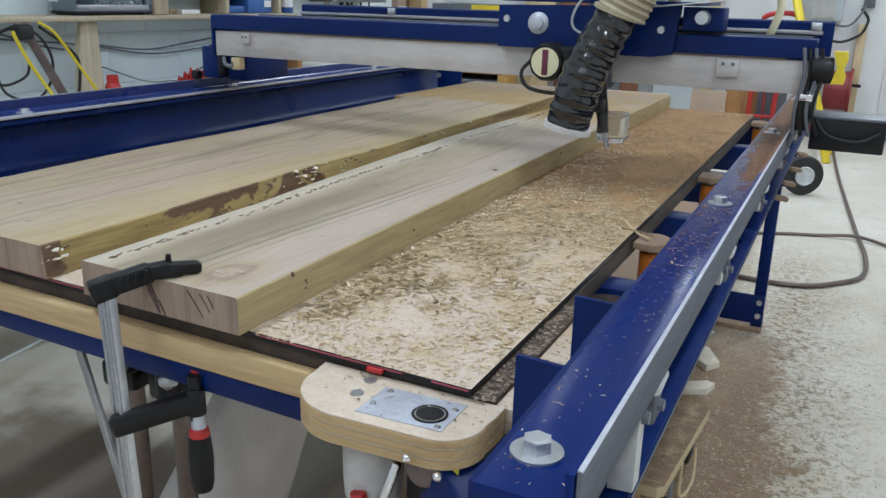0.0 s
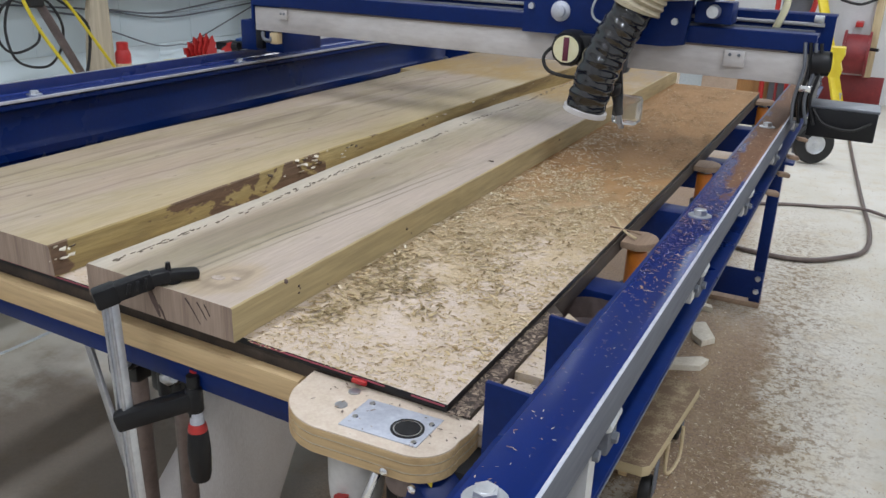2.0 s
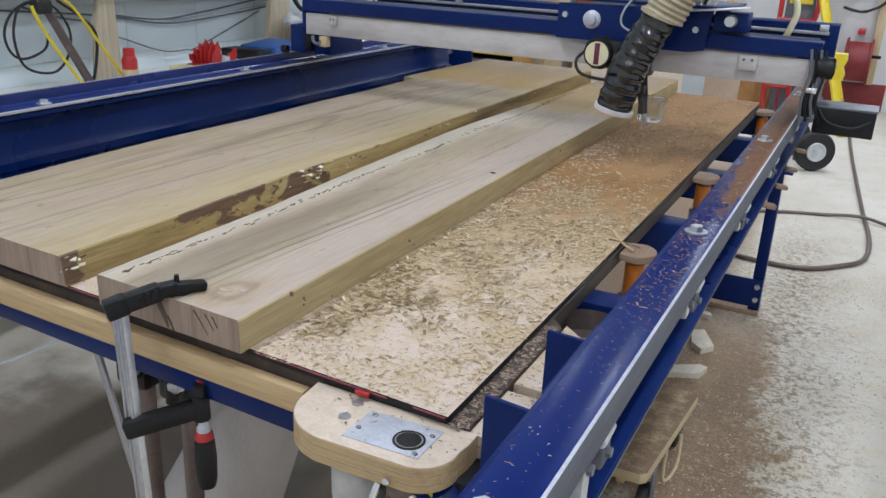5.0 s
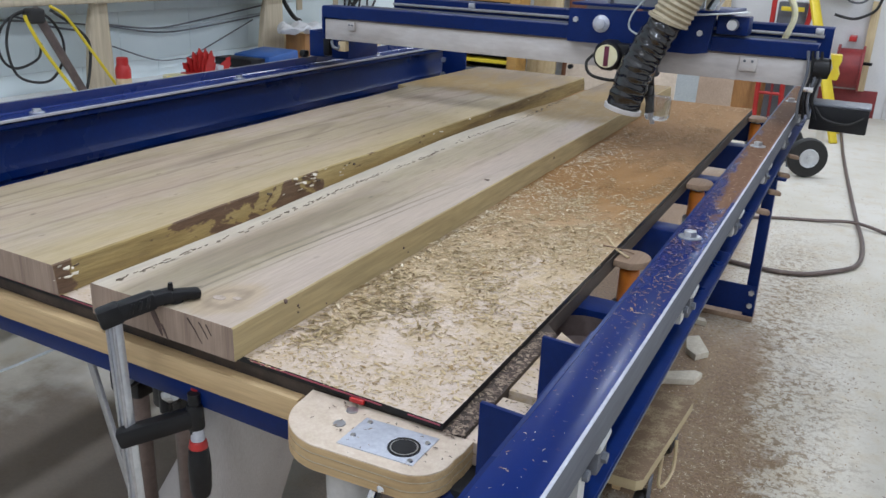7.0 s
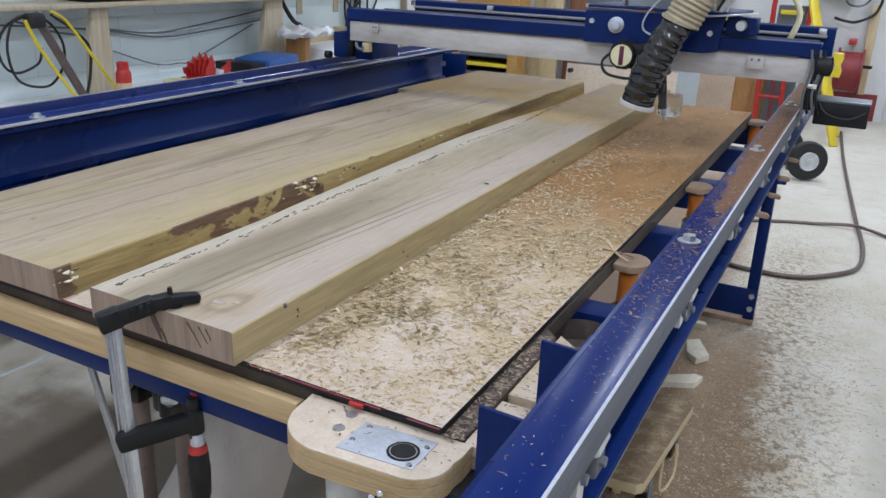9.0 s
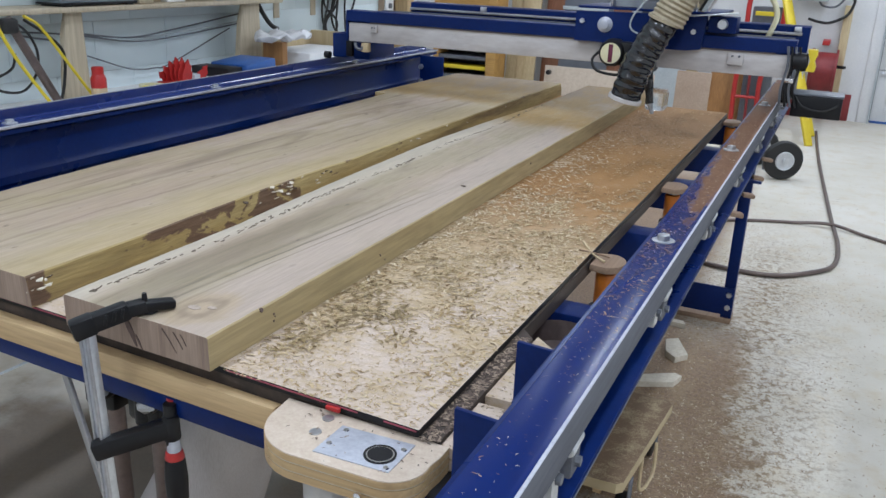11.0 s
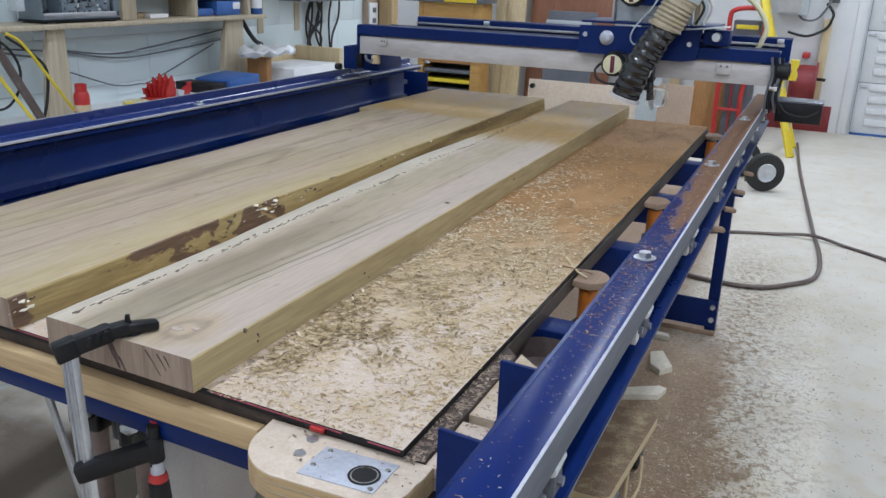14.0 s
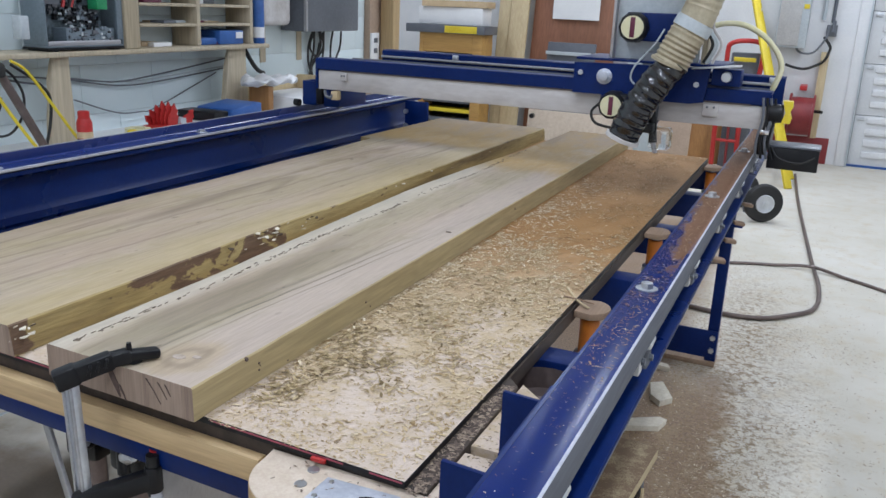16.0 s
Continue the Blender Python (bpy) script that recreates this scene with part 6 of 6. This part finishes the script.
    solid("outlet_box", box(-2.27, -2.225, 1.40, 1.435, 1.12, 1.20, 0.004), GREY, "small grey switch box beside the computer", "switch", at=(-2.25, 1.2, 1.12))


open_computer()


def bench_things():
    z = 0.7285
    c = thing("spray_can", (-2.1, 1.526, z), "red spray can with printed label on the bench", "can")
    part("can", turned((-2.1, 1.526, z), [(0.026, 0), (0.028, 0.005), (0.028, 0.10), (0.022, 0.115)], 22), RED, c)
    part("label", turned((-2.1, 1.526, z + 0.045), [(0.0284, 0), (0.0284, 0.022), (0.028, 0.023)], 22), PLY_FACE, c, "pale printed bars")
    part("base_band", turned((-2.1, 1.526, z + 0.012), [(0.0284, 0), (0.0284, 0.03), (0.028, 0.031)], 22), DARK_GREY, c, "dark printed band")
    part("cap", turned((-2.1, 1.526, z + 0.115), [(0.021, 0), (0.021, 0.026), (0.017, 0.028)], 20), RED, c)
    r = thing("saw_blade_rack", (-2.12, 2.1, z), "red toothed plastic blade holder on the bench", "rack")
    # a fan of thin serrated leaves standing in a base, one leaf fallen to the other side
    for k, turn in enumerate((142, 128, 114, 101, 90, 79, 48)):
        a, x = radians(turn), -2.15 + 0.012 * k
        ux, uz = math.cos(a), math.sin(a)
        foot = 1.965 + (0.05 if k == 6 else 0.0)
        reach = 0.125 - 0.006 * abs(k - 3)
        prof = []
        for f, w in ((0.0, -0.026), (0.55, -0.030), (0.62, -0.020), (0.78, -0.022), (0.84, -0.010), (1.0, 0.0), (0.8, 0.018), (0.74, 0.012), (0.5, 0.026), (0.0, 0.026)):
            prof.append((foot + ux * f * reach - uz * w, z + 0.02 + uz * f * reach + ux * w))
        bm = profile_x([(p[0], max(p[1], z + 0.002)) for p in prof], x, x + 0.006)
        part("toothed_leaf", bm, RED, r)
    part("base", box(-2.17, -2.05, 1.885, 2.0, z, z + 0.045, 0.006), RED, r)
    part("insert", box(-2.12, -2.07, 2.005, 2.04, z, z + 0.07, 0.006), GREY, r, "grey insert")
    solid("binder", slant((-2.08, 2.23, z + 0.07), (-2.08, 2.44, z + 0.085), 0.2, 0.045, 0.008), LIGHT_BLUE, "blue binder lying on papers on the bench", "binder", at=(-2.08, 2.2, z + 0.045))
    solid("binder", box(-2.2, -2.0, 2.13, 2.225, z + 0.045, z + 0.085, 0.004), BLACK, "black binder lying on papers beside the blue one", "binder", at=(-2.1, 2.18, z + 0.045))
    solid("paper_stack", box(-2.2, -1.95, 2.12, 2.58, z, z + 0.044, 0.003), PAPER, "stack of white papers under the binder", "paper", at=(-2.08, 2.5, z))
    solid("tape_roll", turned((-2.1, 1.79, z), [(0.05, 0), (0.05, 0.05), (0.03, 0.05), (0.03, 0.004)], 24), CREAM, "roll of cream tape on the bench", "tape")
    solid("small_tin", turned((-2.02, 1.68, z), [(0.02, 0), (0.02, 0.06), (0.012, 0.064)], 16), YELLOW, "small yellow tin on the bench", "tin")
    k = thing("wooden_box", (-2.15, 2.8, z), "brown open wooden box with crumpled plastic on top", "box")
    part("end", box(-2.188, -2.073, 2.62, 2.66, z, z + 0.155, 0.003), PLY_TAN, k)
    part("side", box(-2.3, -2.28, 2.721, 3.2, z, z + 0.16, 0.003), PLY_CREAM, k)
    part("top_rail", box(-2.28, -2.0, 3.16, 3.20, z, z + 0.17, 0.003), PLY_CREAM, k)
    bm = bmesh.new()
    bmesh.ops.create_icosphere(bm, subdivisions=4, radius=0.11, matrix=Matrix.Translation((-2.12, 2.69, z + 0.178)) @ Matrix.Diagonal((0.9, 1.7, 0.15, 1)))
    for v in bm.verts:
        v.co += Vector((0, 0, 1)) * 0.03 * noise.noise(v.co * 16) + 0.014 * noise.noise_vector(v.co * 25)
    film_mat = plain("crumpled_plastic", (0.66, 0.67, 0.68), (0.76, 0.76, 0.77), 0.3)
    solid("plastic_bag", bm, film_mat, "crumpled clear plastic bag on the wooden box", "bag", at=(-2.12, 2.76, z + 0.152))
    solid("white_box", box(-2.27, -2.0, 2.74, 3.14, z, z + 0.10, 0.004), PAPER, "white carton inside the wooden box", "carton", at=(-2.15, 3.15, z))


bench_things()


def electrics():
    e = thing("control_cabinet", (-2.4, 3.4, 1.1), "two grey electrical control boxes hung on the wall", "electrical box")
    part("small_box", box(-2.395, -2.27, 2.85, 3.11, 1.155, 1.7, 0.03, None, 3), PAINT_PALE, e)
    part("large_box", box(-2.395, -2.22, 3.18, 3.72, 1.125, 1.75, 0.006), DARK_GREY, e)
    part("hinge_strip", box(-2.235, -2.215, 3.165, 3.18, 1.125, 1.75, 0.003), STEEL, e)
    for y in (3.02, 3.36):
        part("mounting_stud", box(WX0 + 0.001, -2.3951, y - 0.025, y + 0.025, 0.96, 1.75, 0.003), PLY_PALE, e)
    rng = random.Random(8)
    for k in range(9):
        y = rng.uniform(3.45, 3.8)
        solid("wall_cable", tube([(-2.365, y, 1.13), (-2.38, y + rng.uniform(-0.06, 0.06), 1.02), (-2.375, y + rng.uniform(-0.1, 0.1), 0.9), (-2.365, y + rng.uniform(-0.1, 0.1), 0.735)], 0.006, 6), RUBBER, "black cable hanging from the control box", "cable", "", "hanging cables")
    solid("wall_cable", tube([(-2.35, 2.76, 1.10), (-2.32, 2.80, 1.0), (-2.33, 2.88, 0.935), (-2.365, 2.98, 0.91)], 0.011, 8), RUBBER, "thick black cable bent under the shelf", "cable")
    solid("corner_post", box(WX0 + 0.062, WX0 + 0.155, 4.21, 4.30, 0, CEILING + 0.1, 0.004), TRIM_POST, "pale wooden post at the wall's corner", "post", at=(WX0 + 0.05, 4.45, 0))
    solid("corner_post", box(WX0 + 0.001, WX0 + 0.045, 4.10, 4.26, 0, CEILING + 0.1, 0.004), PLY_DULL, "tan wooden board beside the corner post", "post", at=(WX0 + 0.05, 4.1, 0))
    o = thing("outlet", (WX0 + 0.07, 4.15, 1.0), "white double outlet on the wooden post", "outlet")
    part("plate", box(WX0 + 0.046, WX0 + 0.060, 4.10, 4.2, 0.93, 1.10, 0.004), PAPER, o)
    for zz in (0.975, 1.04):
        part("socket", box(WX0 + 0.060, WX0 + 0.066, 4.13, 4.17, zz, zz + 0.03, 0.002), DARK_GREY, o)
    for pts, r, m, lab in (
        ([(-2.385, 1.2, 1.0), (-2.375, 1.55, 0.97), (-2.38, 1.66, 0.955)], 0.0036, DARK_GREY, "black cable slung along the wall"),
        ([(-2.38, 1.72, 0.955), (-2.365, 1.95, 0.93), (-2.37, 2.2, 0.945), (-2.385, 2.74, 1.0)], 0.0036, DARK_GREY, "black cable slung along the wall"),
        ([(-2.38, 1.72, 0.95), (-2.37, 2.0, 0.91), (-2.375, 2.3, 0.92), (-2.385, 2.76, 0.955)], 0.0033, DARK_GREY, "dark grey cable slung along the wall"),
        ([(-2.38, 1.74, 0.955), (-2.375, 2.05, 0.925), (-2.38, 2.70, 0.96)], 0.003, GREY, "grey cable slung along the wall"),
        ([(-2.38, 1.74, 0.87), (-2.37, 1.95, 0.80), (-2.375, 2.1, 0.79), (-2.38, 2.2, 0.80), (-2.385, 2.62, 0.93)], 0.003, DARK_GREY, "thin grey cable slung along the wall"),
        ([(-2.17, 1.30, 1.055), (-2.17, 1.36, 1.017), (-2.17, 1.447, 0.904), (-2.16, 1.538, 0.772), (-2.15, 1.565, 0.735)], 0.0055, YELLOW, "yellow extension cord hanging from the shelf"),
        ([(-2.16, 1.19, 1.03), (-2.16, 1.198, 1.007), (-2.16, 1.243, 0.921), (-2.16, 1.329, 0.797), (-2.15, 1.37, 0.735)], 0.006, YELLOW, "yellow cord along the grey pipe"),
        ([(-2.2, 1.323, 1.04), (-2.2, 1.41, 0.983), (-2.2, 1.471, 0.92), (-2.2, 1.463, 0.819), (-2.19, 1.425, 0.735)], 0.0055, RUBBER, "black cord hanging from the shelf"),
        ([(-2.2, 1.269, 1.045), (-2.2, 1.329, 0.997), (-2.2, 1.362, 0.928), (-2.2, 1.344, 0.851), (-2.2, 1.277, 0.80), (-2.2, 1.17, 0.83), (-2.2, 1.14, 0.93), (-2.2, 1.17, 1.02), (-2.2, 1.23, 1.045)], 0.0045, RUBBER, "black coiled cord hanging from the shelf"),
        ([(-2.21, 1.25, 1.045), (-2.21, 1.158, 1.012), (-2.21, 1.115, 0.946), (-2.21, 1.13, 0.88), (-2.21, 1.18, 0.855), (-2.21, 1.26, 0.88), (-2.21, 1.28, 0.93)], 0.0045, RUBBER, "black coiled cord hanging from the shelf"),
        ([(-2.375, 1.30, 1.01), (-2.37, 1.45, 0.965), (-2.37, 1.56, 0.945)], 0.004, DARK_GREY, "black cable slung along the wall")):
        solid("cable", tube(pts, r, 8), m, lab, "cable", "", "wall cables")
    solid("conduit", rod((-2.185, 1.246, 1.049), (-2.165, 1.408, 0.735), 0.015, 0.015, 16), PIPE_BROWN, "dark grey-brown pipe leaning against the shelf", "pipe", at=(-2.165, 1.408, 0.73))
    solid("plug_cluster", box(-2.21, -2.16, 1.215, 1.275, 1.0, 1.05, 0.012, None, 3), RUBBER, "black plugs bunched under the shelf's edge", "plug", at=(-2.185, 1.245, 1.0))


electrics()


# ---- shavings ----
def strew():
    rng = np.random.default_rng(11)
    spots, sizes = [], []
    while len(spots) < 30000:
        x, y = rng.uniform(-0.284, -0.002), rng.uniform(0.004, 2.43)
        d = 0.52 + 0.8 * noise.noise(Vector((x * 13, y * 9, 0.5))) + 0.7 * noise.noise(Vector((x * 38, y * 26, 2.5)))
        d += 0.3 * max(0.0, (-0.17 - x) / 0.1) * min(1.0, y * 4)
        d *= min(1.0, 0.6 + y * 1.6)
        if rng.uniform() < d:
            spots.append((x, y, SZ + rng.uniform(0, 0.0012)))
            big = rng.uniform() < min(0.5, 0.06 + 0.55 * y)
            s = rng.uniform(0.005, 0.0125) if big else rng.uniform(0.002, 0.006)
            sizes.append((s, s * rng.uniform(0.2, 0.42)))
    near = [k for k, p in enumerate(spots) if p[1] + 0.5 * noise.noise(Vector((p[0] * 9, p[1] * 6, 9))) + rng.uniform(-0.2, 0.2) < 0.95]
    far = [k for k in sorted(set(range(len(spots))) - set(near)) if k % 5 < 2]
    chips("wood_chips", [spots[k] for k in near], [sizes[k] for k in near], CHIPS, "curled tan and brown wood chips strewn on the sheet", "wood chips", 1)
    chips("brown_chips", [spots[k] for k in far], [sizes[k] for k in far], FAR_CHIPS, "red-brown chips and dust covering the sheet's far half", "wood chips", 7)
    # clumps of darker shavings, heaviest beside the sawn board
    spots, sizes = [], []
    for cx, cy, count, sp in ((-0.185, 0.245, 90, 0.018), (-0.165, 0.265, 40, 0.010), (-0.12, 0.40, 50, 0.02), (-0.13, 0.19, 26, 0.014), (-0.245, 0.12, 110, 0.018), (-0.235, 0.22, 130, 0.022), (-0.25, 0.33, 120, 0.02), (-0.21, 0.45, 100, 0.03), (-0.10, 0.55, 60, 0.04), (-0.18, 0.66, 80, 0.04), (-0.08, 0.72, 60, 0.035), (-0.06, 0.30, 24, 0.02)):
        for k in range(count):
            x, y = cx + rng.normal() * sp, cy + rng.normal() * sp * 1.5
            if -0.28 < x < -0.003 and y > 0.01:
                spots.append((x, y, SZ + rng.uniform(0, 0.004)))
                s = rng.uniform(0.006, 0.015)
                sizes.append((s, s * rng.uniform(0.18, 0.34)))
    chips("wood_shavings", spots, sizes, chip_material("dark_shavings", [(0.0, (0.15, 0.10, 0.045)), (0.5, (0.32, 0.235, 0.11)), (1.0, (0.54, 0.42, 0.24))]), "darker curled shavings lying in clumps", "wood shavings", 2)
    spots, sizes = [], []
    for k in range(620):
        y = rng.choice((rng.uniform(0.4, 1.75), rng.normal(1.36, 0.09), rng.normal(0.95, 0.25)))
        x = -0.282 + abs(rng.normal()) * (0.025 + 0.035 * (y > 0.8))
        if x < -0.02:
            spots.append((x, y, SZ + 0.001 + rng.uniform(0, 0.003)))
            s = rng.uniform(0.006, 0.017)
            sizes.append((s, s * rng.uniform(0.14, 0.26)))
    chips("pale_shavings", spots, sizes, PALE_CHIPS, "pale fresh shavings along the board's cut edge", "wood shavings", 6)
    spots, sizes = [], []
    for k in range(7500):
        y = rng.uniform(-0.31, 2.55)
        if rng.uniform() < 0.16 + 0.7 * max(0, noise.noise(Vector((0.3, y * 6, 1)))) + 0.45 * min(1.0, max(0.0, (y - 0.1) / 0.7)) - 0.09 * (y < 0.15):
            spots.append((rng.uniform(0.14, 0.187), y, 0.914))
            s = rng.uniform(0.0018, 0.0055) * (1.5 if rng.uniform() < 0.2 else 1.0) * (0.7 if y < 0.1 else 1.25)
            sizes.append((s, s * rng.uniform(0.14, 0.30)))
    pale = [k for k, p in enumerate(spots) if p[1] < 0.05 and k % 2]
    brown = sorted(set(range(len(spots))) - set(pale))
    chips("rail_chips", [spots[k] for k in brown], [sizes[k] for k in brown], RED_CHIPS, "brown and pale chips lying on the blue rail", "wood chips", 3)
    chips("pale_chips", [spots[k] for k in pale], [sizes[k] for k in pale], PALE_CHIPS, "pale flecks of wood on the blue rail's near end", "wood chips", 12)
    spots, sizes = [], []
    for k in range(620):
        y = rng.uniform(0.0, 2.5)
        spots.append((rng.uniform(0.001, 0.023), y * 0.12, 0.7905))
        s = rng.uniform(0.003, 0.010)
        sizes.append((s, s * rng.uniform(0.25, 0.45)))
    for k in range(700):
        x, y = rng.uniform(-0.15, 0.115), rng.uniform(-0.085, 0.11)
        if k % 3 == 0:
            x, y = rng.uniform(0.028, 0.1), rng.uniform(0.005, 0.24)
            if 0.11 < y < 0.132:
                continue
        if y < 0 and (x > 0.03 or (x > 0.0 and y < -0.07) or (x < -0.1 and y < -0.06)):
            continue
        if rng.uniform() < 0.25 + 5 * max(0, x + 0.02):
            if x < 0.026 and y > 0.0:
                continue
            spots.append((x, y, 0.7885 if y < 0 else 0.786))
            s = rng.uniform(0.002, 0.006)
            sizes.append((s, s * rng.uniform(0.25, 0.45)))
    chips("ledge_chips", spots, sizes, LEDGE_CHIPS, "chips caught on the dark ledge and corner block", "wood chips", 4)
    spots, sizes = [], []
    while len(spots) < 15000:
        x, y = rng.uniform(-0.4, 1.8), rng.uniform(-0.2, 5.2)
        d = 1.1 * math.exp(-max(0, x - 0.2) * 3.0) * (1.0 if y < 2.8 else math.exp(-(y - 2.8) * 1.1)) * (0.45 + 0.9 * noise.noise(Vector((x * 3, y * 3, 4))))
        if rng.uniform() < d:
            spots.append((x, y, 0.0))
            s = rng.uniform(0.003, 0.012)
            sizes.append((s, s * rng.uniform(0.2, 0.4)))
    chips("floor_chips", spots, sizes, FLOOR_CHIPS, "tan chips and sawdust scattered on the floor", "wood chips", 5)


strew()


lay_blocks()


def motions():
    rows = [(0, 1.012), (2, 1.145), (4, 1.283), (7, 1.483), (9, 1.622), (11.5, 1.796), (13, 1.897), (13.5, 1.924), (14, 1.942), (14.5, 1.937), (15, 1.915), (15.5, 1.82), (16, 1.658)]
    walk(gantry, [(t, pose(0, y, 0)) for t, y in rows])
    side = [(0, -0.006), (4, -0.002), (7, 0.0), (9, 0.002), (13, 0.008), (14, 0.017), (14.5, 0.026), (15, 0.033), (15.5, 0.047), (16, 0.080)]
    walk(carriage, [(t, pose(x, 0, 0)) for t, x in side])
    # the cutter lifts out of the cut before the head runs back
    for ob in carriage.children:
        kind = ob.name.split(".")[0]
        if kind in ("dust_hose", "hose_cuff", "hose_neck", "hose_band", "hose_joint", "hose_upper", "duct_end", "shroud", "collet", "cutter", "hose_bracket"):
            up = 0.042 if kind in ("shroud", "collet", "cutter") else 0.026
            swing = 1.0 if kind in ("dust_hose", "hose_cuff") else 0.0
            top = Matrix.Translation((-0.107, -0.10, 1.158))
            rows = []
            for t, z, lean in ((0, 0.0, 0), (9, 0.0, 0), (13, 0.0, 3), (13.5, 0.0, 3.5), (14.2, up, 5), (15, up, 6), (16, up, 8)):
                rows.append((t, pose(0.0018 * lean * swing, 0, z) @ top @ pose(0, 0, 0, 0, lean * swing, 0) @ top.inverted()))
            walk(ob, rows)


motions()
